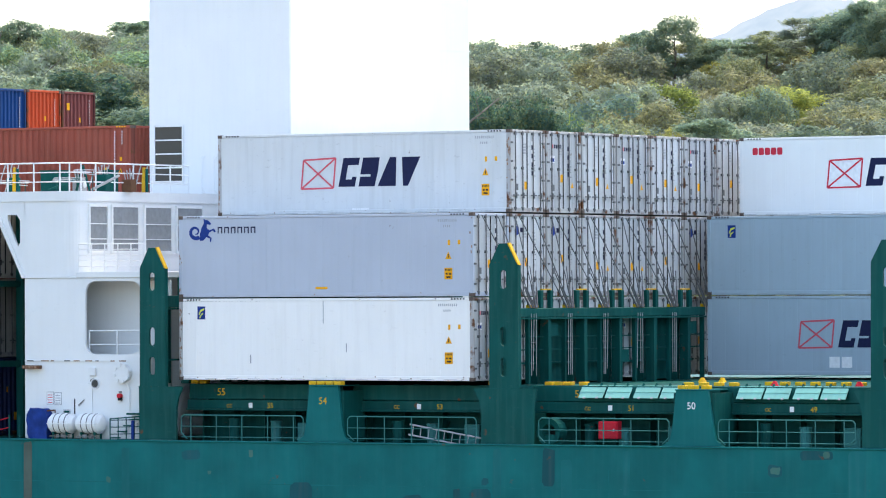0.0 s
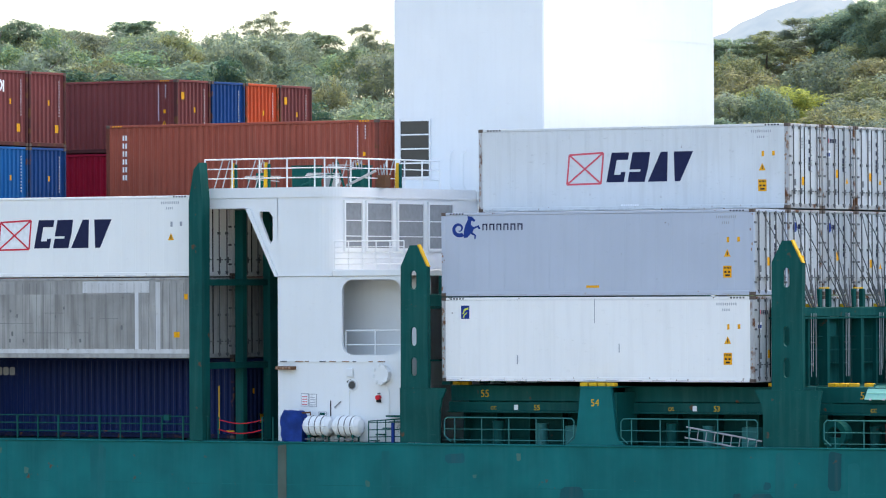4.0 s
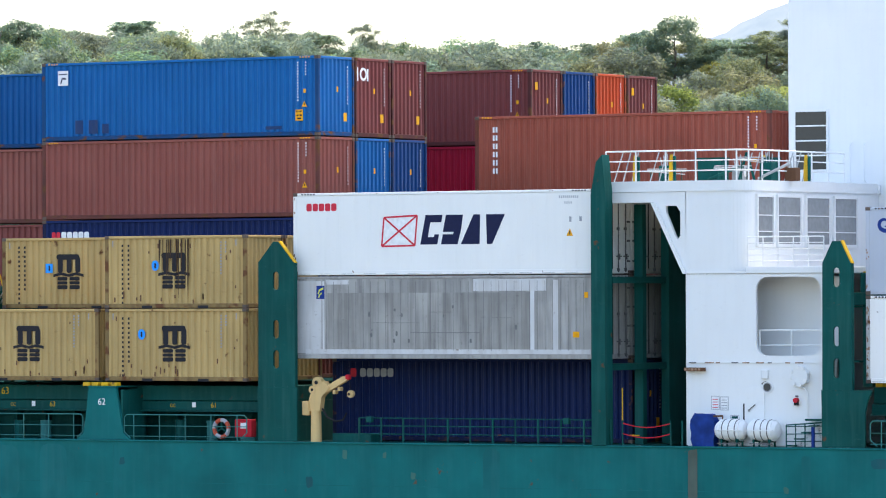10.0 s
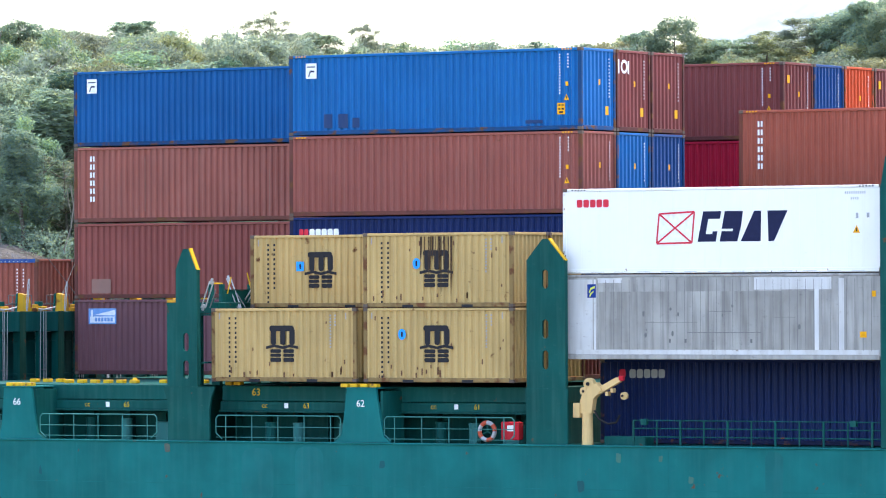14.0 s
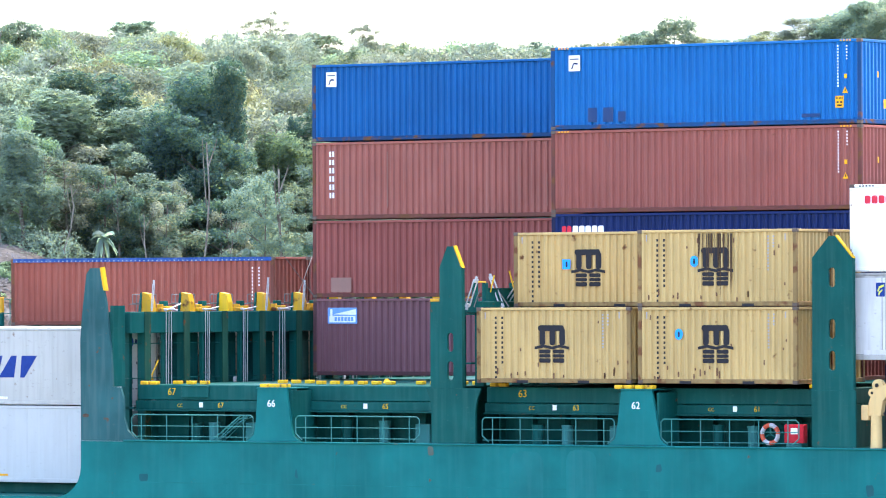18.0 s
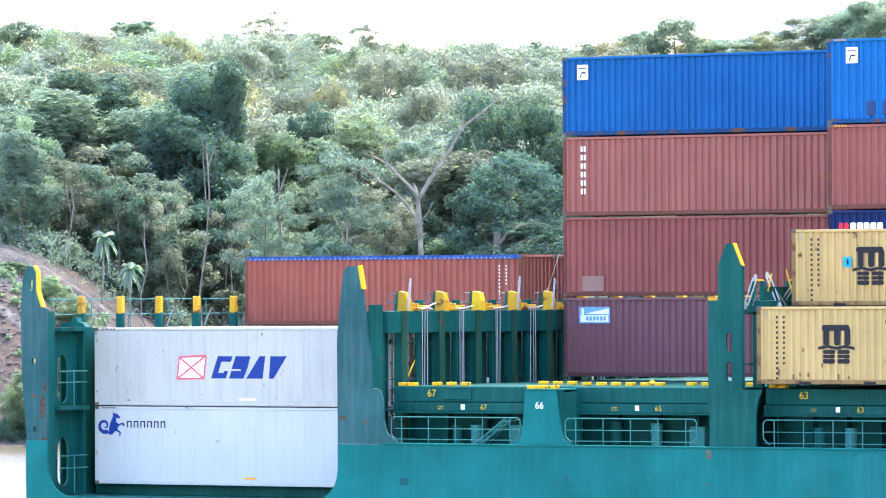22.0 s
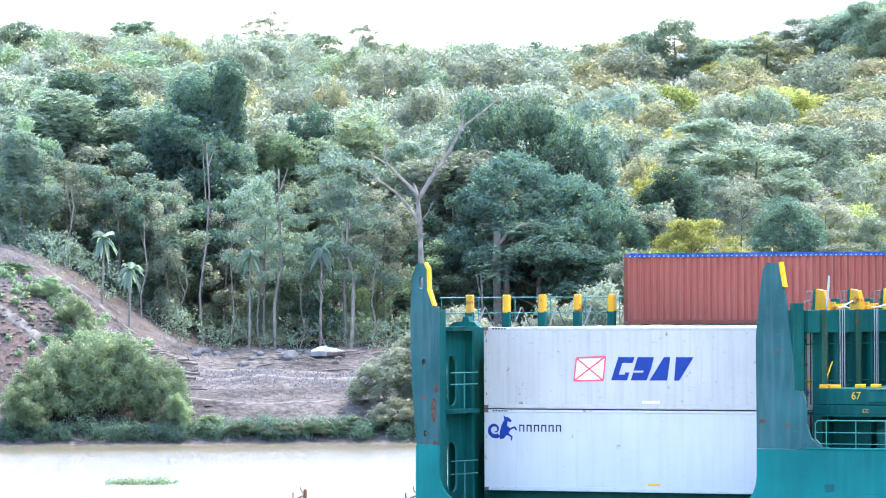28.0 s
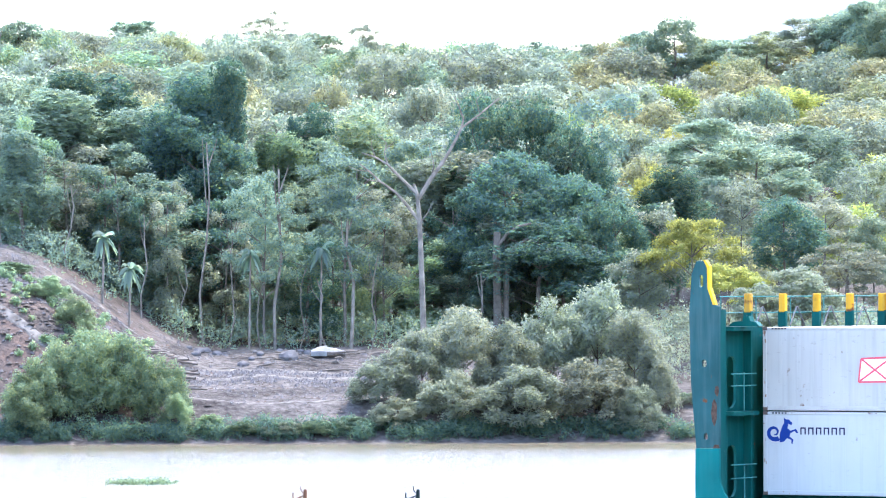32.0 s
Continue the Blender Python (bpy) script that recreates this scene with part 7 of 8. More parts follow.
# ---- fittings along the ship's side ----
RAIL = paint("pale_teal_rail_paint", (0.035, 0.18, 0.168), 0.5, 0.15, 0.05)
RED = paint("red_box_paint", (0.55, 0.02, 0.035), 0.4, 0.1)
OPENINGS = ((-109.67, -104.45, "55"), (-102.7, -97.4, "53"), (-95.0, -89.85, "51"), (-88.05, -82.85, "49"), (-146.4, -141.12, "63"), (-139.4, -134.1, "61"), (-160.95, -155.7, "67"), (-154.0, -148.85, "65"))
for x0, x1, num in OPENINGS:
    r = thing("railing", (x0, SIDE + 0.1, 7.42), "pale teal tubular railing across a side opening", "railing", "side railings")
    w = x1 - x0
    top = 0.90
    part("top_rail", tubes([(0.3, 0, 0.06), (0.04, 0, 0.28), (0.04, 0, top - 0.1), (0.14, 0, top), (w - 0.14, 0, top), (w - 0.04, 0, top - 0.1), (w - 0.04, 0, 0.28), (w - 0.3, 0, 0.06)], 0.021), RAIL, r)
    for z in (0.13, 0.5):
        part("rail", tube(bmesh.new(), (0.05, 0, z), (w - 0.05, 0, z), 0.014, n=6), RAIL, r)
    n = 4
    for k in range(n + 1):
        x = 0.45 + (w - 0.9) * k / n
        part("rail_post", tube(bmesh.new(), (x, 0, 0), (x, 0, top), 0.02, n=6), RAIL, r)
    g = thing("bay_sign", (x0, 163.94, 0), "yellow bay numbers painted on the hatch girder", "marking", "bay numbers")
    lettering(num, 0.26, YELLOW, g, (w * 0.55, 0, 8.56))
    lettering("CC", 0.17, YELLOW, g, (w * 0.22, 0, 8.57))
    part("label", boxes((w * 0.4, -0.004, 8.56, w * 0.4 + 0.16, 0.0, 8.74)), WHITE_INK, g, "small white label")
    if num in ("67", "51", "55", "63"):
        lettering(num, 0.36, YELLOW, g, (0.72, 0.04, 9.0))

    def bollard(x, y, h, r_, mat=GREEN):
        bm = bmesh.new()
        tube(bm, (x, y, 0), (x, y, h), r_, n=12)
        tube(bm, (x, y, h), (x, y, h + 0.06), r_ * 1.08, n=12)
        return bm
    rr = random.Random(num)
    for k in range(3):
        q = solid("vent_pipe" if k < 2 else "deck_locker", bollard(0, 0, rr.uniform(0.6, 0.85), 0.2) if k < 2 else boxes((-0.3, -0.2, 0, 0.3, 0.25, 0.75), bevel=0.02), RAIL if k else GREEN,
                  (x0 + w * (0.25 + 0.28 * k) + rr.uniform(-0.3, 0.3), 164.3 + rr.uniform(-0.2, 0.4), 7.281), "teal steel vent pipe on deck" if k < 2 else "teal steel locker on deck", "vent" if k < 2 else "locker", "deck fittings")

# twist-lock seats
lock_me = cached(("lock",), lambda: boxes((-0.145, -0.13, 0, 0.145, 0.13, 0.125), bevel=0.015))


def lock(x, y, z, mat=YELLOW):
    o = new("twist_lock", lock_me if lock_me.materials else lock_me)
    if not lock_me.materials:
        lock_me.materials.append(YELLOW)
    o.location = (x, y, z)
    o.material_slots[0].link = "OBJECT"
    o.material_slots[0].material = mat
    tagged(o, "yellow painted twist-lock seat on a pedestal", "fitting", "twist locks")
    SHIP.append(o)
    return o


for xs, z in (((-104.1, -103.75, -103.4, -103.05), 9.411), ((-141.0, -140.62, -140.2, -139.8), 9.331), ((-89.4, -89.0, -88.5), 9.331), ((-155.3, -154.9, -154.45), 9.311)):
    for x in xs:
        lock(x, SIDE + 0.2, z)
for x, z in ((-97.6, 9.41), (-97.2, 9.41), (-95.35, 9.41), (-94.95, 9.41), (-111.7, 9.41), (-109.95, 9.41), (-109.6, 9.41), (-134.3, 9.36), (-133.9, 9.36), (-148.65, 9.36), (-146.7, 9.36), (-146.35, 9.36), (-161.3, 9.36), (-160.9, 9.36), (-82.6, 9.41)):
    lock(x, SIDE + 1.55, z)
for x0, n, y in ((-94.6, 2, 164.2), (-90.0, 4, 164.3), (-87.8, 9, 166.0), (-155.0, 6, 166.0), (-151.2, 5, 166.6), (-160.2, 3, 164.6), (-157.6, 3, 167.5)):
    for k in range(n):
        z = 9.41 if x0 > -100 else 9.37
        lock(x0 + 0.58 * k, y, z)
for x, y in ((-93.4, 171.5), (-92.6, 171.5), (-87.2, 165.2), (-84.0, 165.2), (-153.8, 168.5)):
    c = bmesh.new()
    tube(c, (0, 0, 0), (0, 0, 0.16), 0.16, 0.06, n=10)
    solid("stacking_cone", c, RED if y < 170 and x > -92 else YELLOW, (x, y, 9.411 if x > -100 else 9.371), "painted stacking cone on the hatch cover", "fitting", "stacking cones")

# hinged pale flaps on the forward hatches
for x0 in (-94.0, -87.9):
    for k in range(4):
        f = thing("hatch_flap", (x0 + 1.03 * k + (0.08 if k > 1 else 0), 163.72, 9.0), "pale green hinged steel flap on the hatch edge", "flap", "hatch flaps")
        f.rotation_euler.x = radians(-38)
        part("plate", boxes((0, 0, 0, 0.95, 0.03, 0.54), bevel=0.008), PALE_GREEN, f)
        part("rib", boxes((0.02, -0.02, 0.24, 0.93, -0.001, 0.27)), PALE_GREEN, f)
        for x in (0.2, 0.7):
            part("hinge", boxes((x, -0.02, 0.52, x + 0.06, 0.05, 0.62)), GREEN, f)
            part("catch", boxes((x, -0.03, -0.04, x + 0.08, -0.001, 0.03)), STEEL, f)
fl = thing("hatch_flap", (-159.6, 163.93, 8.9), "closed teal hinged flap on the after hatch", "flap", "hatch flaps")
part("plate", boxes((0, 0, 0, 1.15, 0.05, 0.42), bevel=0.02), GREEN, fl)
part("hinge_pin", tube(bmesh.new(), (0.05, 0, 0.42), (1.1, 0, 0.42), 0.03, n=6), GREEN, fl)

# cowl ventilator, red box, ladder, life ring
cw = thing("cowl_ventilator", (-94.85, 163.35, 7.29), "green cowl ventilator with a round open mouth", "ventilator")
bm = bmesh.new()
tube(bm, (0, 0.1, 0), (0, 0.1, 0.45), 0.3, 0.34, n=16)
part("stem", bm, GREEN, cw)
bm = bmesh.new()
ro, ri = 0.46, 0.26
for k in range(20):
    a0, a1 = 2 * math.pi * k / 20, 2 * math.pi * (k + 1) / 20
    for (r0, y0), (r1, y1) in (((ro, 0.3), (ro, -0.2)), ((ro, -0.2), (ri, -0.16)), ((ri, -0.16), (ri * 0.7, 0.25))):
        bm.faces.new([bm.verts.new((r_ * math.cos(a), y_, 0.55 + r_ * math.sin(a))) for r_, a, y_ in ((r0, a0, y0), (r0, a1, y0), (r1, a1, y1), (r1, a0, y1))])
part("mouth", bm, GREEN, cw)
# near-black panel stands for the shade down the ventilator
part("throat", boxes((-0.2, 0.24, 0.35, 0.2, 0.3, 0.75)), DARK, cw)
rb = thing("hose_box", (-93.2, 163.7, 7.6), "red fire hose box beside the hatch", "box", "red boxes")
part("case", boxes((0, 0, 0, 0.75, 0.3, 0.6), bevel=0.02), RED, rb)
part("door", boxes((0.04, -0.015, 0.04, 0.71, -0.001, 0.56)), RED, rb)
part("handle", boxes((0.6, -0.04, 0.26, 0.64, -0.016, 0.36)), STEEL, rb)
rb2 = thing("hose_box", (-134.85, 163.0, 7.55), "red fire hose box beside the life ring", "box", "red boxes")
part("case", boxes((0, 0, 0, 0.72, 0.3, 0.62), bevel=0.02), RED, rb2)
part("label", boxes((0.25, -0.008, 0.3, 0.5, -0.001, 0.5)), WHITE_INK, rb2)
ringt = thing("life_ring", (-135.25, SIDE + 0.16, 7.85), "orange and white life ring hung on the railing", "life ring")
LIFE = plain("orange_life_ring", (0.42, 0.075, 0.04), 0.5)
for q in range(8):
    bm = bmesh.new()
    for k in range(4):
        a0, a1 = radians(45 * q + 11.25 * k), radians(45 * q + 11.25 * (k + 1))
        tube(bm, (0.3 * math.cos(a0), 0, 0.3 * math.sin(a0)), (0.3 * math.cos(a1), 0, 0.3 * math.sin(a1)), 0.075, n=8)
    part("segment", bm, GREY_INK if q % 2 else LIFE, ringt)
for a in (90, 210, 330):
    part("bracket_arm", tube(bmesh.new(), (0, 0.02, 0), (0.3 * math.cos(radians(a)), 0.02, 0.3 * math.sin(radians(a))), 0.03, n=6), GREEN, ringt)
ld = thing("ladder", (-100.5, 163.15, 7.35), "aluminium ladder leaning inside a side opening", "ladder")
ld.rotation_euler.y = radians(9)
for z in (0.0, 0.36):
    part("stile", tube(bmesh.new(), (0, 0, 0.55 + z - 0.2), (2.9, 0, 0.55 + z - 0.2), 0.03, n=6), STEEL, ld)
for k in range(9):
    part("rung", tube(bmesh.new(), (0.15 + 0.32 * k, 0, 0.35), (0.15 + 0.32 * k, 0, 0.71), 0.018, n=5), STEEL, ld)
dr = thing("ladder", (-157.9, 163.2, 7.3), "teal inclined ladder inside the after opening", "ladder")
for y in (0, 0.5):
    part("stile", tube(bmesh.new(), (0, y, 0.05), (1.3, y, 1.0), 0.03, n=6), RAIL, dr)
    part("handrail", tubes([(0.3, y, 0.1), (1.2, y, 0.85), (1.5, y, 0.95)], 0.02), RAIL, dr)
for k in range(5):
    part("tread", boxes((0.2 + 0.24 * k, 0, 0.18 + 0.175 * k, 0.36 + 0.24 * k, 0.5, 0.2 + 0.175 * k)), RAIL, dr)

# railing, gate and chains beside the midship stack
rm = thing("railing", (-129.5, SIDE + 0.15, 7.42), "dark green deck railing beside the navy container", "railing", "side railings")
for z in (0.3, 0.58, 0.85):
    part("rail", tube(bmesh.new(), (0, 0, z), (9.9, 0, z), 0.02, n=6), GREEN, rm)
for k in range(12):
    part("rail_post", tube(bmesh.new(), (0.9 * k, 0, 0), (0.9 * k, 0, 0.85), 0.028 if k % 2 else 0.04, n=6), GREEN, rm)
for x in (0.3, 8.2):
    part("bracket", boxes((x, -0.05, 0.7, x + 0.22, 0.1, 0.9)), GREEN, rm)
gt = thing("chain_gate", (-119.45, SIDE + 0.15, 7.42), "two slack red chains between green posts", "chain", "gates")
for x in (0, 0.45, 2.3, 2.75):
    part("post", tube(bmesh.new(), (x, 0, 0), (x, 0, 0.85), 0.03, n=6), GREEN, gt)
for z in (0.75, 0.4):
    part("chain", tubes([(0.45 + 1.85 * k / 8, 0, z - 0.14 * math.sin(math.pi * k / 8)) for k in range(9)], 0.018), RED, gt)
for x in (-119.2, -118.9):
    hl = thing("hand_grip", (x, 163.1, 7.45), "yellow hand grips beside the gate", "grip", "grips")
    part("bar", tubes([(0, 0, 0.2), (0, 0, 1.9)] if x < -119 else [(0, 0, 0.3), (0.35, 0, 0.3)], 0.02), YELLOW, hl)
hb = thing("deck_box", (-130.9, 163.2, 7.29), "low green deck box by the crane", "box")
part("case", boxes((0, 0, 0, 1.6, 0.6, 0.42), bevel=0.02), GREEN, hb)

# small cream crane
cr = thing("deck_crane", (-131.4, 162.95, 7.29), "small cream-painted hand crane with a red-tipped jib", "crane")
part("pillar", tube(bmesh.new(), (0, 0, 0), (0, 0, 1.25), 0.2, 0.18, n=16), CREAM, cr)
bm = plate([(-0.2, 1.2), (0.22, 1.2), (0.3, 1.7), (0.62, 2.0), (0.42, 2.25), (-0.1, 1.95), (-0.22, 1.6)], [], -0.13, 0.13)
part("head", bm, CREAM, cr)
part("winch_box", boxes((-0.46, -0.2, 1.05, -0.2, 0.2, 1.55), bevel=0.02), CREAM, cr)
part("jib", plate([(0.1, 1.9), (0.25, 1.72), (1.32, 2.28), (1.3, 2.42), (1.15, 2.42)], [], -0.08, 0.08), CREAM, cr)
part("sheave", turned(tube(bmesh.new(), (0, -0.1, 0), (0, 0.1, 0), 0.2, n=16), Matrix.Translation((0.1, 0, 2.2))), CREAM, cr)
part("sheave", turned(tube(bmesh.new(), (0, -0.14, 0), (0, 0.14, 0), 0.14, n=16), Matrix.Translation((-0.08, 0, 1.95))), CREAM, cr)
part("jib_tip", boxes((1.24, -0.09, 2.3, 1.42, 0.09, 2.48), bevel=0.03), RED, cr, "red jib tip")
part("rope", tube(bmesh.new(), (1.38, 0, 2.3), (1.44, 0, 1.9), 0.012, n=5), GASKET, cr)
for x, z, r_ in ((0.1, 2.2, 0.07), (-0.08, 1.95, 0.05), (1.44, 1.8, 0.05)):
    part("sheave_hub", turned(tube(bmesh.new(), (0, -0.16, 0), (0, -0.145, 0), r_, n=10), Matrix.Translation((x, 0, z))), GASKET, cr)
part("hose", tubes([(0.35, -0.15, 1.3), (0.55, -0.15, 1.0), (0.9, -0.15, 0.85), (1.2, -0.15, 0.9), (1.35, -0.15, 1.15)], 0.035), GASKET, cr)
for x, z in ((0.75, 1.92), (0.95, 2.03)):
    part("bracket", boxes((x, -0.1, z - 0.12, x + 0.1, 0.1, z + 0.02)), CREAM, cr)
part("foot_flange", tube(bmesh.new(), (0, 0, 0), (0, 0, 0.06), 0.3, n=16), CREAM, cr)
part("hook_block", turned(tube(bmesh.new(), (0, -0.06, 0), (0, 0.06, 0), 0.13, n=12), Matrix.Translation((1.44, 0, 1.8))), CREAM, cr)

# life rafts, covered gear and fittings at the deckhouse
for x in (-115.52, -114.3):
    rf = thing("life_raft", (x, 162.98, 7.42), "white ribbed life raft canister on a cradle", "life raft", "life rafts")
    bm = bmesh.new()
    for a, b, r0, r1 in ((0, 0.05, 0.01, 0.24), (0.05, 0.16, 0.24, 0.325), (0.16, 0.3, 0.325, 0.352), (0.3, 0.86, 0.352, 0.352), (0.86, 1.0, 0.352, 0.325), (1.0, 1.11, 0.325, 0.24), (1.11, 1.16, 0.24, 0.01)):
        tube(bm, (a, 0, 0.55), (b, 0, 0.55), r0, r1, n=24, cap=False)
    bmesh.ops.remove_doubles(bm, verts=bm.verts[:], dist=0.002)
    bmesh.ops.recalc_face_normals(bm, faces=bm.faces[:])
    part("canister", bm, HOUSE, rf)
    for a in (0.2, 0.44, 0.68, 0.92):
        part("rib", tube(bmesh.new(), (a, 0, 0.55), (a + 0.06, 0, 0.55), 0.362, n=24), HOUSE, rf)
    for a in (0.36, 0.6, 0.84):
        part("strap", tube(bmesh.new(), (a, 0, 0.55), (a + 0.028, 0, 0.55), 0.367, n=24), ROD, rf, "dark lashing strap")
    part("girth_flange", boxes((0.1, -0.378, 0.538, 1.06, 0.378, 0.566), bevel=0.01), HOUSE, rf)
    for a in (0.26, 0.84):
        part("cradle", boxes((a, -0.24, 0.16, a + 0.07, 0.24, 0.25)), GREEN, rf)
        for q in (-0.22, 0.17):
            part("cradle_leg", boxes((a + 0.01, q, 0, a + 0.06, q + 0.05, 0.159)), GREEN, rf)
    part("cradle_rail", boxes((0.16, -0.25, 0.08, 1.0, -0.2, 0.12)), ROD, rf)
BLUE_TARP = plain("blue_tarp", (0.008, 0.035, 0.19), 0.5, 0, 0.3, 3.0)
bm = bmesh.new()
box(bm, -116.4, 162.8, 7.42, -115.55, 163.2, 8.5)
bmesh.ops.subdivide_edges(bm, edges=bm.edges[:], cuts=4, use_grid_fill=True)
for v in bm.verts:
    nn = noise.noise(v.co * 3.1)
    v.co += Vector((0.08 * nn, 0.05 * nn, 0.06 * noise.noise(v.co * 2.3 + Vector((9, 0, 0)))))
    if v.co.z > 8.3:
        v.co.x += (-115.9 - v.co.x) * 0.25
solid("covered_gear", bm, BLUE_TARP, (0, 0, 0), "deck gear wrapped in a creased blue tarpaulin", "cover")
fx = thing("wall_fittings", (-0.27, 0.45, 0), "signs, porthole and lamps on the white deckhouse side", "fittings")
for x, z, w, h, m in ((-115.62, 8.66, 0.27, 0.42, RED_INK), (-115.28, 8.64, 0.27, 0.42, GREY_INK), (-114.2, 9.0, 0.26, 0.36, PALE_RED_INK), (-114.9, 8.3, 0.3, 0.14, GREEN)):
    part("sign_frame", boxes((x - 0.02, HY - 0.008, z - 0.02, x + w + 0.02, HY - 0.001, z + h + 0.02)), GREY_INK, fx)
    s_ = part("sign", boxes((x, HY - 0.012, z, x + w, HY - 0.002, z + h)), WHITE_INK, fx, "small printed sign")
    bm = bmesh.new()
    for k in range(4):
        box(bm, x + 0.03, HY - 0.016, z + 0.04 + (h - 0.06) * k / 4, x + w - 0.03, HY - 0.0122, z + 0.04 + (h - 0.06) * k / 4 + 0.025)
    tagged(part("print", bm, m, s_), kind="stuff")
part("porthole", turned(tube(bmesh.new(), (0, -0.04, 0), (0, 0, 0), 0.2, n=20), Matrix.Translation((-113.5, HY, 9.4))), HOUSE, fx)
part("porthole_glass", turned(tube(bmesh.new(), (0, -0.05, 0), (0, -0.041, 0), 0.13, n=20), Matrix.Translation((-113.5, HY, 9.4))), GLASS, fx)
part("vent_cap", turned(tube(bmesh.new(), (0, -0.2, 0), (0, 0, 0), 0.34, n=20), Matrix.Translation((-112.25, HY, 9.78))), HOUSE, fx)
part("lamp", turned(tube(bmesh.new(), (0, -0.15, 0), (0, 0, 0), 0.085, n=12), Matrix.Translation((-112.4, HY, 8.97))), RED, fx, "red lamp")
part("lamp_base", boxes((-112.47, HY - 0.1, 8.8, -112.33, HY - 0.002, 8.9)), GASKET, fx)
part("lamp_base", boxes((-112.45, HY - 0.05, 9.08, -112.35, HY - 0.002, 9.13)), ROD, fx)
part("door", plate(round_rect(-114.36, 7.5, -113.62, 9.42, 0.25), [], HY - 0.04, HY - 0.002), HOUSE, fx)
part("bracket", boxes((-116.55, HY - 0.25, 9.93, -115.85, HY - 0.002, 10.05)), RUST, fx, "rusty bracket")
part("lamp_box", boxes((-113.7, HY - 0.1, 9.68, -113.45, HY - 0.002, 9.98), bevel=0.02), HOUSE, fx)
part("door_slot", boxes((-114.42, HY - 0.03, 8.3, -114.36, HY - 0.002, 8.85)), GASKET, fx)
part("door_handle", tube(bmesh.new(), (-114.2, HY - 0.07, 8.62), (-113.95, HY - 0.07, 8.82), 0.018, n=6), ROD, fx)
part("handle_pivot", boxes((-114.22, HY - 0.08, 8.58, -114.15, HY - 0.002, 8.66)), STEEL, fx)
part("porthole_rim", turned(tube(bmesh.new(), (0, -0.046, 0), (0, -0.0405, 0), 0.165, n=20), Matrix.Translation((-113.5, HY, 9.4))), GREY_INK, fx)
for k in range(8):
    a = math.pi * k / 4 + 0.2
    part("vent_bolt", turned(tube(bmesh.new(), (0, -0.24, 0), (0, -0.05, 0), 0.07, n=8), Matrix.Translation((-112.25 + 0.3 * math.cos(a), HY, 9.78 + 0.3 * math.sin(a)))), HOUSE, fx)
part("vent_pipe", tubes([(-112.45, HY - 0.06, 9.42), (-112.1, HY - 0.06, 9.38), (-111.98, HY - 0.06, 9.2), (-111.98, HY - 0.06, 8.4)], 0.022), HOUSE, fx)
part("cable", tubes([(-113.55, HY - 0.02, 9.6), (-113.72, HY - 0.02, 9.52), (-113.62, HY - 0.02, 9.36)], 0.014), GASKET, fx)
rs = random.Random(14)
for k in range(9):  # scuffed paint along the ledge
    x, w = -116.4 + 0.5 * k + rs.uniform(-0.1, 0.1), rs.uniform(0.08, 0.36)
    part("ledge_scuff", boxes((x, HY - 0.036, 10.196, x + w, HY - 0.031, 10.236)), CHIP if k % 3 else ROD, fx)
for k in range(5):
    part("rust_flake", boxes((-116.53 + 0.13 * k, HY - 0.254, 9.95 + 0.02 * (k % 2), -116.45 + 0.13 * k, HY - 0.2505, 10.03)), CHIP, fx)
cf = thing("pipe_frame", (-115.72, 162.95, 7.42), "dark pipe frame beside the covered gear", "frame")
part("hoop", tubes([(0, 0, 0), (0, 0, 0.9), (0.06, 0, 1.0), (0.42, 0.05, 1.02)], 0.03), RUST, cf)
part("stay", tube(bmesh.new(), (0.42, 0.05, 0), (0.42, 0.05, 1.02), 0.022, n=6), RUST, cf)
st = thing("steps", (-112.9, 163.0, 7.3), "green steel steps with railings beside the deckhouse", "steps")
for k in range(4):
    part("tread", boxes((0.28 * k, 0, 0.22 * k + 0.15, 0.28 * k + 0.26, 0.3, 0.22 * k + 0.19)), GREEN, st)
part("handrail", tubes([(0, 0, 0.1), (0, 0, 0.85), (1.4, 0, 0.95), (1.4, 0, 0.1)], 0.022), GREEN, st)
part("platform", boxes((0.7, 0, 1.0, 1.6, 0.3, 1.06)), GREEN, st)
part("post", tube(bmesh.new(), (1.05, -0.1, 0), (1.05, -0.1, 0.8), 0.06), BLUE_INK, st, "blue post")
part("stringer", plate([(-0.05, 0.05), (1.35, 0.95), (1.35, 0.05)], [], 0.35, 0.4), GREEN, st)
for z in (0.3, 0.55, 0.8):
    part("rail", tube(bmesh.new(), (0, 0, z), (1.35, 0, z + 0.03), 0.016, n=6), GREEN, st)
for x in (0.35, 0.7, 1.05):
    part("rail_post", tube(bmesh.new(), (x, 0.0, 0.1), (x, 0.0, 0.9), 0.02, n=6), GREEN, st)
fld = thing("floodlight", (-113.6, 173.2, 16.2), "grey floodlight bracketed to the casing", "lamp")
part("arm", tube(bmesh.new(), (0, 0, 0), (0, -0.5, 0.1), 0.03), STEEL, fld)
part("lamp_head", boxes((-0.2, -0.75, -0.05, 0.2, -0.45, 0.3), bevel=0.04), STEEL, fld)
for k in range(2):
    cl = thing("wall_ladder", (-115.6 + 0.55 * k, 173.1, 16.4), "white wall rungs on the casing", "ladder", "casing ladders")
    part("rail", tubes([(0, 0.09, 0), (0, -0.08, 0.1), (0, -0.08, 1.3), (0, 0.09, 1.4)], 0.02), HOUSE, cl)

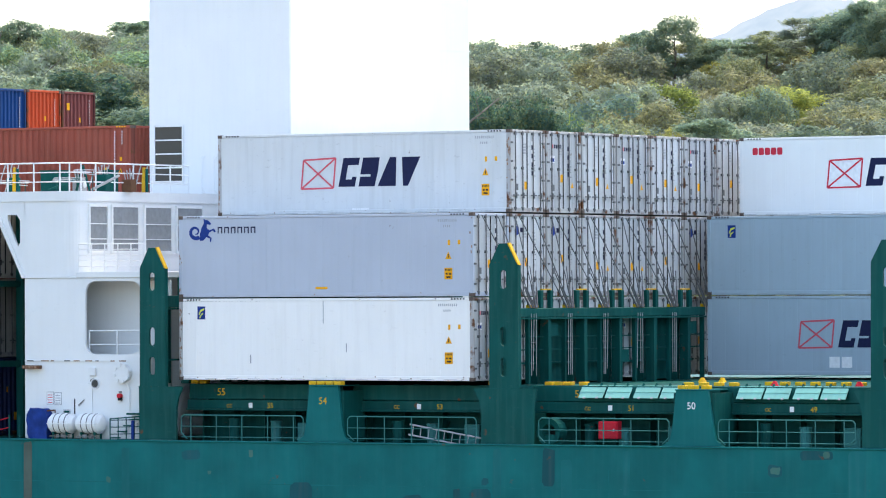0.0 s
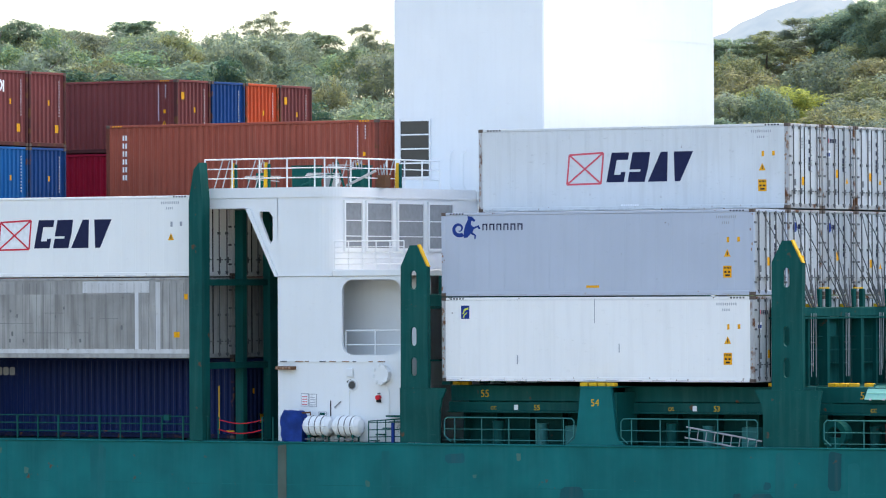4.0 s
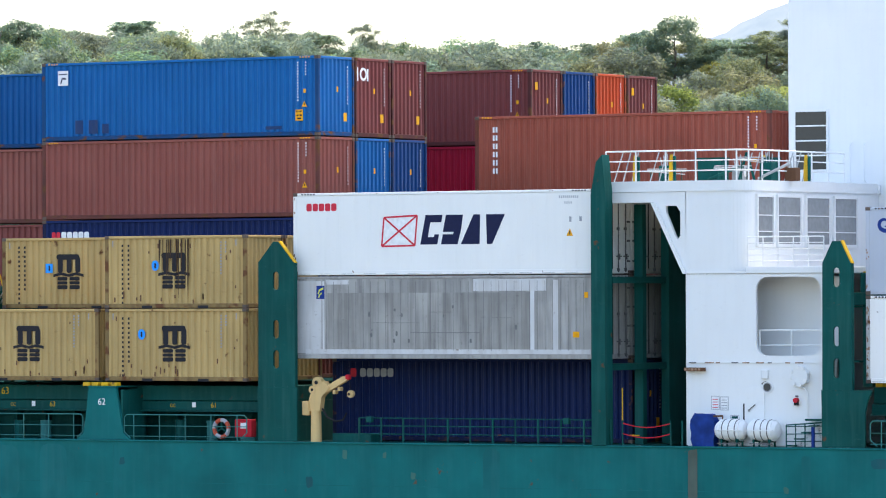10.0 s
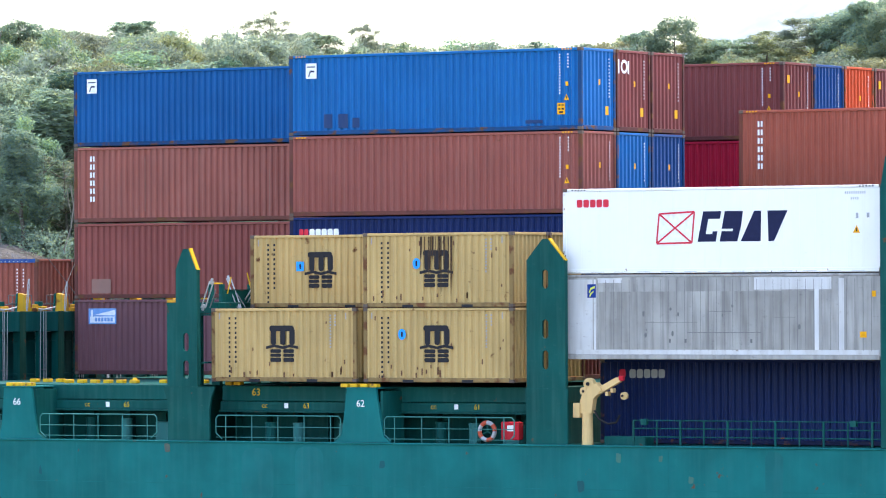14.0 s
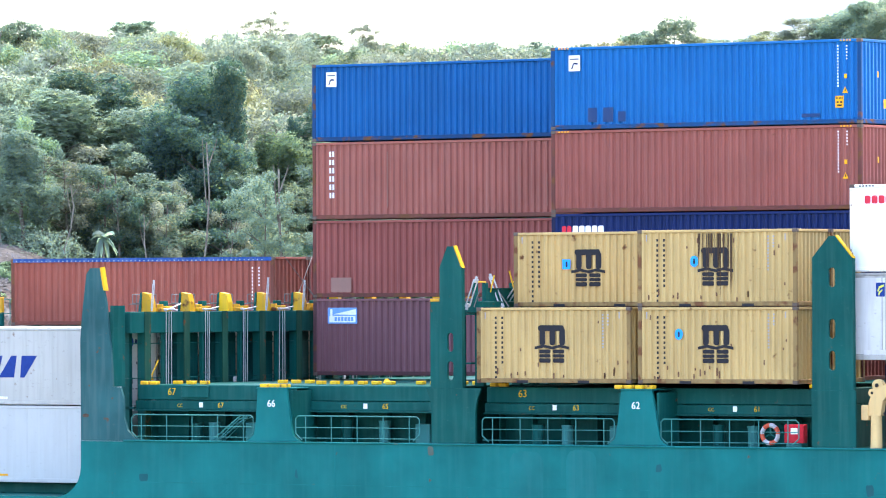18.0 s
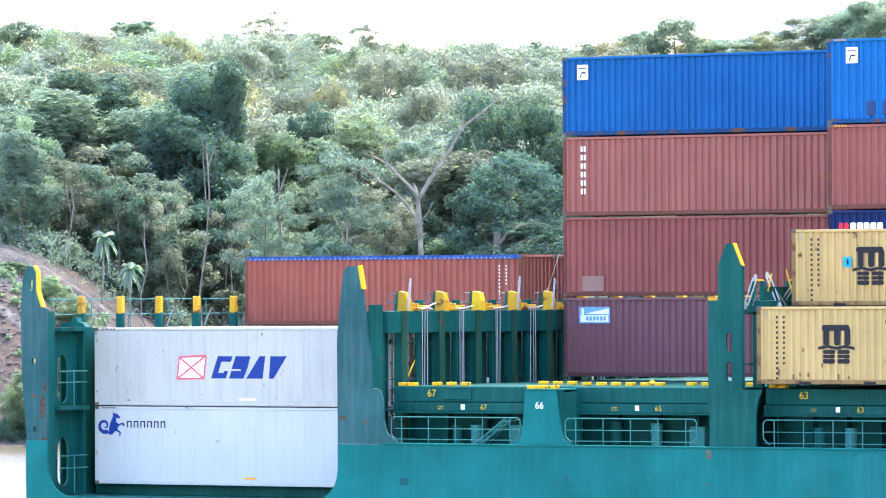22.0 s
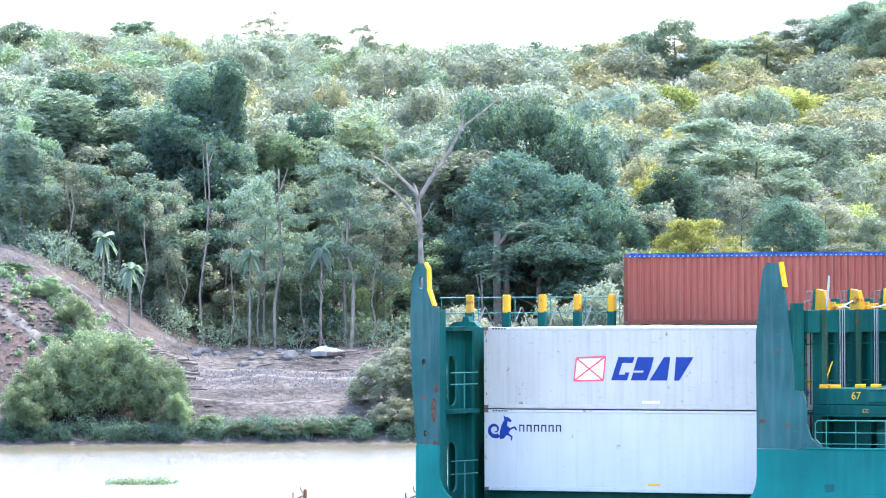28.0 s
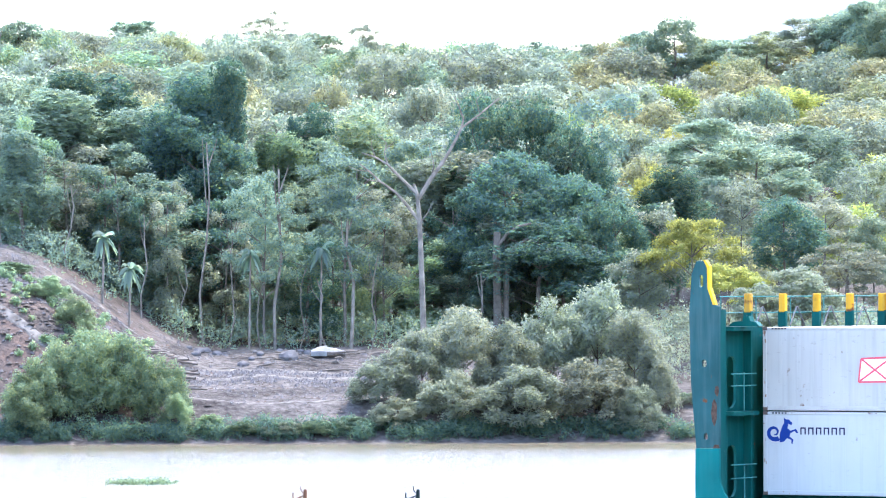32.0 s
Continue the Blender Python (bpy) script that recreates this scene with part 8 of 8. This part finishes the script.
# lashing gear on the wing deck
for i, (x, y) in enumerate(((-119.2, 163.9), (-117.8, 163.9), (-115.6, 166.5), (-114.5, 167.4))):
    yb = thing("lashing_clamp", (x, y, 16.345), "yellow lashing clamp with rods on the wing deck", "clamp", "wing deck clamps")
    part("plate", plate([(0, 0), (0.15, 0), (0.15, 0.5), (0.1, 0.9), (0.04, 0.9), (0, 0.4)], [], 0, 0.1), YELLOW, yb)
    part("post", boxes((0.16, 0, 0, 0.23, 0.1, 0.85)), GREEN, yb)
    for k in range(3):
        part("rod", tube(bmesh.new(), (-0.9 + 0.35 * k, 0.3, 0), (-0.6 + 0.3 * k, 0.4, 1.0), 0.022, n=5), STEEL, yb)
for x, y, w in ((-117.2, 164.8, 0.95), (-115.3, 166.0, 0.4)):
    gb = thing("gear_box", (x, y, 16.345), "dark green steel gear box on the wing deck", "box", "wing deck boxes")
    part("case", boxes((0, 0, 0, w, 0.5, 0.75), bevel=0.02), GREEN, gb)
    part("lid", boxes((-0.02, -0.02, 0.751, w + 0.02, 0.52, 0.8)), GREEN, gb)
br = thing("brace", (-116.6, 164.5, 16.345), "slanting green and white deck braces", "brace", "wing deck braces")
for a, b, m in (((0, 0, 0.05), (1.3, 0, 0.5), GREEN), ((1.0, 0.3, 0), (1.3, 0.3, 0.95), GREEN), ((1.6, 0.3, 0), (1.3, 0.3, 0.95), GREEN), ((1.9, 0, 0.05), (3.1, 0, 0.55), STEEL)):
    part("bar", tube(bmesh.new(), a, b, 0.05, n=6), m, br)
bm = bmesh.new()
bmesh.ops.create_uvsphere(bm, u_segments=12, v_segments=8, radius=0.17)
solid("antenna_dome", bm, HOUSE, (-115.9, 165.6, 16.6), "small white dome on the wing deck", "dome")

# coiled rods, chain bins and bottle screws on the wing deck
for i, (x, y, h) in enumerate(((-118.6, 164.6, 0.55), (-116.2, 165.4, 0.5), (-115.0, 165.2, 0.62), (-114.7, 166.4, 0.45))):
    bn = thing("lashing_bin", (x, y, 16.345), "small steel bin of lashing gear on the wing deck", "bin", "lashing bins")
    part("bin", boxes((0, 0, 0, 0.42, 0.36, h), bevel=0.02), (GREEN, STEEL, GREEN, RUST)[i], bn)
    for k in range(4):
        part("bottle_screw", tube(bmesh.new(), (0.06 + 0.1 * k, 0.18, h - 0.05), (0.02 + 0.13 * k, 0.12, h + 0.28 + 0.06 * (k % 3)), 0.022, n=5), STEEL, bn)
for x0, x1, z in ((-118.9, -117.4, 0.35), (-116.3, -114.9, 0.42), (-115.4, -114.4, 0.7)):
    rk = thing("rod_rack", (x0, 164.3, 16.345), "bundle of lashing rods on a low rack", "lashing rod", "rod racks")
    for k in range(3):
        part("rod", tube(bmesh.new(), (0, 0.05 * k, z + 0.04 * k), (x1 - x0, 0.05 * k, z - 0.12 + 0.09 * k), 0.018, n=5), STEEL, rk)
    for x in (0.15, x1 - x0 - 0.15):
        part("leg", tube(bmesh.new(), (x, 0.05, 0), (x, 0.05, z), 0.02, n=5), GREEN, rk)

# stern lashing bridge
sb = thing("lashing_bridge", (-175.95, 163.3, 5.33), "green stern lashing bridge with arched openings and yellow heads", "lashing bridge", "lashing bridges")
holes = lambda: [[(y, z) for y, z in round_rect(0.55, a, 1.25, a + 1.75, 0.34)] for a in (0.35, 3.35)]
bm = plate([(0, 0), (1.95, 0), (1.95, 6.05), (0, 6.05)], holes(), 0, 0.1)
part("first_panel", turned(bm, Matrix.Rotation(math.pi / 2, 4, "Z") @ Matrix.Translation((0, -0.1, 0))), GREEN, sb)
inner = cached(("sternpanel",), lambda: turned(plate([(0, 0), (2.5, 0), (2.5, 6.05), (0, 6.05)], [round_rect(0.8, a, 1.6, a + 1.75, 0.38) for a in (0.35, 3.35)], 0, 0.1), Matrix.Rotation(math.pi / 2, 4, "Z") @ Matrix.Translation((0, -0.1, 0))))
for k in range(11):
    hung("panel", inner, GREEN, sb, (0, 1.96 + 2.51 * k, 0))
colm = cached(("sterncol",), lambda: boxes((0.101, 0, 0, 0.4, 0.16, 6.6), bevel=0.01))
capm = cached(("sterncap",), lambda: boxes((0.14, -0.02, 6.55, 0.38, 0.2, 7.2), bevel=0.03))
for k in range(12):
    hung("column", colm, GREEN, sb, (0, 1.78 + 2.51 * k, 0))
    hung("yellow_head", capm, WORN_YELLOW, sb, (0, 1.78 + 2.51 * k, 0), "rust-streaked yellow post head")
    for a, b in (((0.3, 0.4, 6.1), (0.3, 0.9, 6.75)), ((0.3, 1.5, 6.1), (0.3, 0.95, 6.75))):
        part("lashing_bar", tube(bmesh.new(), (a[0], 1.9 + 2.51 * k + a[1], a[2]), (b[0], 1.9 + 2.51 * k + b[1], b[2]), 0.024, n=5), ROD, sb)
part("rear_web", boxes((-0.4, 1.4, 0.0, -0.34, 29.5, 6.0)), GREEN, sb)
for z in (3.1, 5.95):
    part("platform", boxes((0.101, 0.0, z, 0.7, 1.77, z + 0.14)), GREEN, sb)
for z in (1.0, 1.45, 4.1, 4.5):
    part("handrail", tube(bmesh.new(), (0.6, 0.0, z), (0.6, 1.77, z), 0.022, n=6), RAIL, sb)
for z in (0.1, 3.25):
    part("rail_post", tube(bmesh.new(), (0.6, 0.9, z), (0.6, 0.9, z + 1.3), 0.022, n=6), RAIL, sb)
for z in (6.55, 7.1):
    part("handrail", tube(bmesh.new(), (0.05, 0.2, z), (0.05, 30, z), 0.018, n=6), RAIL, sb)
for k in range(10):
    part("rail_post", tube(bmesh.new(), (0.05, 0.3 + 2.51 * k, 6.0), (0.05, 0.3 + 2.51 * k, 7.1), 0.018, n=5), RAIL, sb)
part("fairlead", plate([(0, 6.1), (1.2, 6.1), (1.05, 6.25), (0.85, 6.28), (0.8, 6.45), (0.6, 6.45), (0.55, 6.28), (0.2, 6.25)], [], 0.1, 0.4), GREEN, sb, at=(0.2, 0.4, 0))
DARK_RUST = plain("dark_flaking_rust", (0.075, 0.048, 0.036), 0.9, 0, 0.5, 7.0)
rp = thing("rust_patch", (0, SIDE, 0), "rust patches on the stern post", "rust", "rust patches")
for x, z, w, h in ((-175.75, 8.1, 0.22, 0.9), (-175.7, 7.2, 0.26, 0.3), (-175.62, 9.1, 0.16, 0.35), (-163.0, 8.2, 0.3, 0.14)):
    bm = bmesh.new()
    pts = [(x + w / 2 + w / 2 * math.cos(a) * (1 + 0.35 * noise.noise((math.cos(a) * 2, math.sin(a) * 2, x))), z + h / 2 + h / 2 * math.sin(a) * (1 + 0.35 * noise.noise((math.sin(a) * 2, math.cos(a), z)))) for a in [2 * math.pi * k / 16 for k in range(16)]]
    flat_poly(bm, pts, 0.014)
    part("patch", bm, DARK_RUST, rp)

# heads, guard frames and rods on the after bridge
ab = thing("bridge_gear", (-161.8, 164.6, 11.975), "guard frames, rods and rails on the after lashing bridge", "lashing gear")
for k in range(6):
    y = PITCH * k
    part("guard_frame", tubes([(-0.5, y + 0.2, 0.3), (-0.5, y + 0.2, 0.62), (-0.5, y + 1.7, 0.62), (-0.5, y + 1.7, 0.3), (-0.5, y + 0.2, 0.3)], 0.016), ROD, ab)
    for q in (0.45, 1.45):
        part("guard_post", tubes([(-0.5, y + q, 0), (-0.5, y + q, 0.62)], 0.016), ROD, ab)
    if k % 4 in (0, 3) or k == 5:
        for q in (0.0, 0.09):  # upright turnbuckle: two bars and end bolts
            part("turnbuckle_bar", tube(bmesh.new(), (0.0, y + 0.66 + q, 0.12), (0.06, y + 0.7 + q, 1.0 + 0.1 * (k % 2)), 0.02, n=5), STEEL, ab)
        part("turnbuckle_bolt", tube(bmesh.new(), (-0.01, y + 0.705, 0.02), (0.0, y + 0.705, 0.16), 0.035, n=6), STEEL, ab)
        part("turnbuckle_bolt", tube(bmesh.new(), (0.06, y + 0.74, 0.95 + 0.1 * (k % 2)), (0.065, y + 0.745, 1.14 + 0.1 * (k % 2)), 0.035, n=6), STEEL, ab)
    for q, e, z0_, z1_ in ((1.2, 2.1, 0.03, 0.1), (1.3, 2.3, 0.1, 0.05), (1.55, 2.5, 0.04, 0.16 + 0.12 * (k == 0))):
        part("loose_rod", tube(bmesh.new(), (-0.05 + 0.05 * q, y + q, z0_), (0.04, y + e, z1_), 0.024, n=5), STEEL, ab)
    part("seat_post", boxes((-0.4, y + 1.75, 0.0, -0.2, y + 2.05, 0.38), bevel=0.015), GREEN, ab)
    part("seat_cap", boxes((-0.41, y + 1.6, 0.0, -0.19, y + 1.74, 0.26), bevel=0.015), WORN_YELLOW, ab, "worn yellow seat")
part("rail", tube(bmesh.new(), (-0.5, 0, 0.27), (-0.5, 15, 0.27), 0.018, n=5), ROD, ab)
# switch boxes, an orange bar and rails under the beam
for y, z in ((2.9, -1.85), (2.9, -2.75), (0.35, -2.75)):
    part("switch_box", boxes((-0.14, y, z, -0.02, y + 0.3, z + 0.28), bevel=0.02), HOUSE, ab, "pale switch box")
part("cable", tube(bmesh.new(), (-0.08, 3.05, -3.2), (-0.08, 3.05, -0.9), 0.02, n=5), ROD, ab)
part("orange_bar", tube(bmesh.new(), (-0.06, 0.75, -2.3), (-0.06, 1.2, -1.75), 0.028, n=5), YELLOW, ab, "orange lever")
for z in (-1.15, -2.4):
    part("cross_rail", tube(bmesh.new(), (-0.1, -0.9, z), (-0.1, 15, z), 0.02, n=5), GREEN, ab)

# crossed lashing rods on the white doors
for n in range(2, 8):
    y = row(n)
    lr = thing("lashing_set", (-97.3, y, 12.07), "crossed steel lashing rods with turnbuckles", "lashing rod", "lashing sets")
    for a, b in (((0.42, 0.25, 0), (-0.25, -0.05, 3.2)), ((0.42, -0.15, 0), (-0.25, -2.3, 3.2)), ((0.42, 0.1, 0), (-0.25, -1.2, 3.15)), ((0.42, 0.3, 0), (0.1, 0.75, 1.3)), ((0.42, 0.0, 0), (0.15, -0.5, 1.2)), ((0.42, 0.2, 0), (0.1, 0.35, 1.45))):
        A, B = Vector(a), Vector(b)
        part("rod", tube(bmesh.new(), A, B, 0.018, n=5), ROD, lr)
        part("turnbuckle", tube(bmesh.new(), A, A + (B - A).normalized() * 0.8, 0.032, n=6), ROD, lr)
    for q in (0.0, 0.3):
        part("seat", boxes((0.2, q - 0.1, -0.01, 0.39, q + 0.12, 0.1)), YELLOW, lr)
LEAN = (((0.05, -1.15, -0.2), (0.38, -1.1, 0.75)), ((0.32, 0.75, -0.2), (-0.12, 0.75, 0.85)), ((0.0, 1.55, -0.1), (0.42, 1.6, 0.5)))
for n, (a, b) in enumerate(LEAN):
    lr = thing("lashing_set", (-147.5, 164.7, 12.31), "slack pale turnbuckle leaning beside the mustard stack", "lashing rod", "lashing sets")
    A, B = Vector(a), Vector(b)
    D_ = (B - A).normalized()
    for q in (-0.06, 0.06):
        o = Vector((0, q * 1.6, 0)) + Vector((q * 0.4, 0, 0))
        part("turnbuckle_bar", tube(bmesh.new(), A + o, B + o, 0.026, n=5), STEEL, lr)
    part("turnbuckle_bolt", tube(bmesh.new(), A - D_ * 0.1, A + D_ * 0.12, 0.05, n=6), STEEL, lr)
    part("turnbuckle_bolt", tube(bmesh.new(), B - D_ * 0.12, B + D_ * 0.1, 0.05, n=6), STEEL, lr)
    part("rod", tube(bmesh.new(), A + Vector((0.15, 0.2, 0)), B + Vector((0.05, 0.2, -0.3)), 0.02, n=5), ROD, lr)
for a, b in (((0.12, 0.3, 0.3), (0.25, 0.35, 0.9)), ((0.4, 1.5, 0.3), (0.18, 1.5, 1.05))):
    lr = thing("lashing_bar", (-147.5, 164.7, 12.31), "orange lashing bar leaning on the bridge", "lashing bar", "lashing bars")
    part("bar", tube(bmesh.new(), a, b, 0.028, n=5), YELLOW, lr)
part("panel", boxes((0.9, 0.6, 2.942, 0.96, 2.4, 3.362), bevel=0.01), GREEN, lb3)
part("edge_bar", boxes((0.88, 0.5, 3.363, 1.0, 2.5, 3.4)), GREEN, lb3)

# crossed rods at the end of the open-top boxes
for k in range(2):
    lr = thing("lashing_set", (-163.0, 175.6 + 2.51 * k, 11.6), "crossed pale lashing rods at the open-top containers", "lashing rod", "lashing sets")
    for a, b in (((0.5, 0.3, 0.6), (0.1, 2.2, 2.45)), ((0.5, 2.1, 0.6), (0.1, 0.2, 2.45))):
        part("rod", tube(bmesh.new(), a, b, 0.015, n=5), ROD, lr)
        A, B = Vector(a), Vector(b)
        part("turnbuckle", tube(bmesh.new(), A, A + (B - A) * 0.3, 0.03, n=6), ROD, lr)

# driftwood in the river
for u, d, m in ((-8.9, 343, RUST), (-1.9, 342, DARK)):
    p = spot(u, d)
    dw = thing("driftwood", (p.x, p.y, -0.32), "dark snag of driftwood standing out of the river", "driftwood", "driftwood", ship=False)
    dw.rotation_euler.z = math.atan2(RT.y, RT.x)
    part("stump", tube(bmesh.new(), (0.25, 0, 0), (0.3, 0, 0.85), 0.16, 0.1, n=8), m, dw)
    part("branch", tubes([(0.25, 0, 0.5), (-0.1, 0, 0.35), (-0.4, 0, 0.25), (-0.5, 0, 0.45), (-0.45, 0, 0.65)], 0.05), m, dw)
    part("branch", tubes([(0.2, 0, 0.6), (0.02, 0, 0.8), (0.0, 0, 1.05)], 0.035), m, dw)

# ---- the ship's passage ----
PASSAGE = [(0, 0.0), (3.5, 9.55), (5.5, 15.02), (9, 24.56), (12, 32.75), (14.5, 39.58), (17, 46.43), (19, 51.90), (19.5, 53.26), (20, 54.56), (20.5, 55.92), (23, 62.79), (25.5, 69.66), (28, 76.54), (30, 82.04), (32, 87.52)]


def motions():
    for ob in SHIP:
        base = ob.matrix_basis.copy()
        walk(ob, [(t, Matrix.Translation((s, 0, 0)) @ base) for t, s in PASSAGE])


motions()
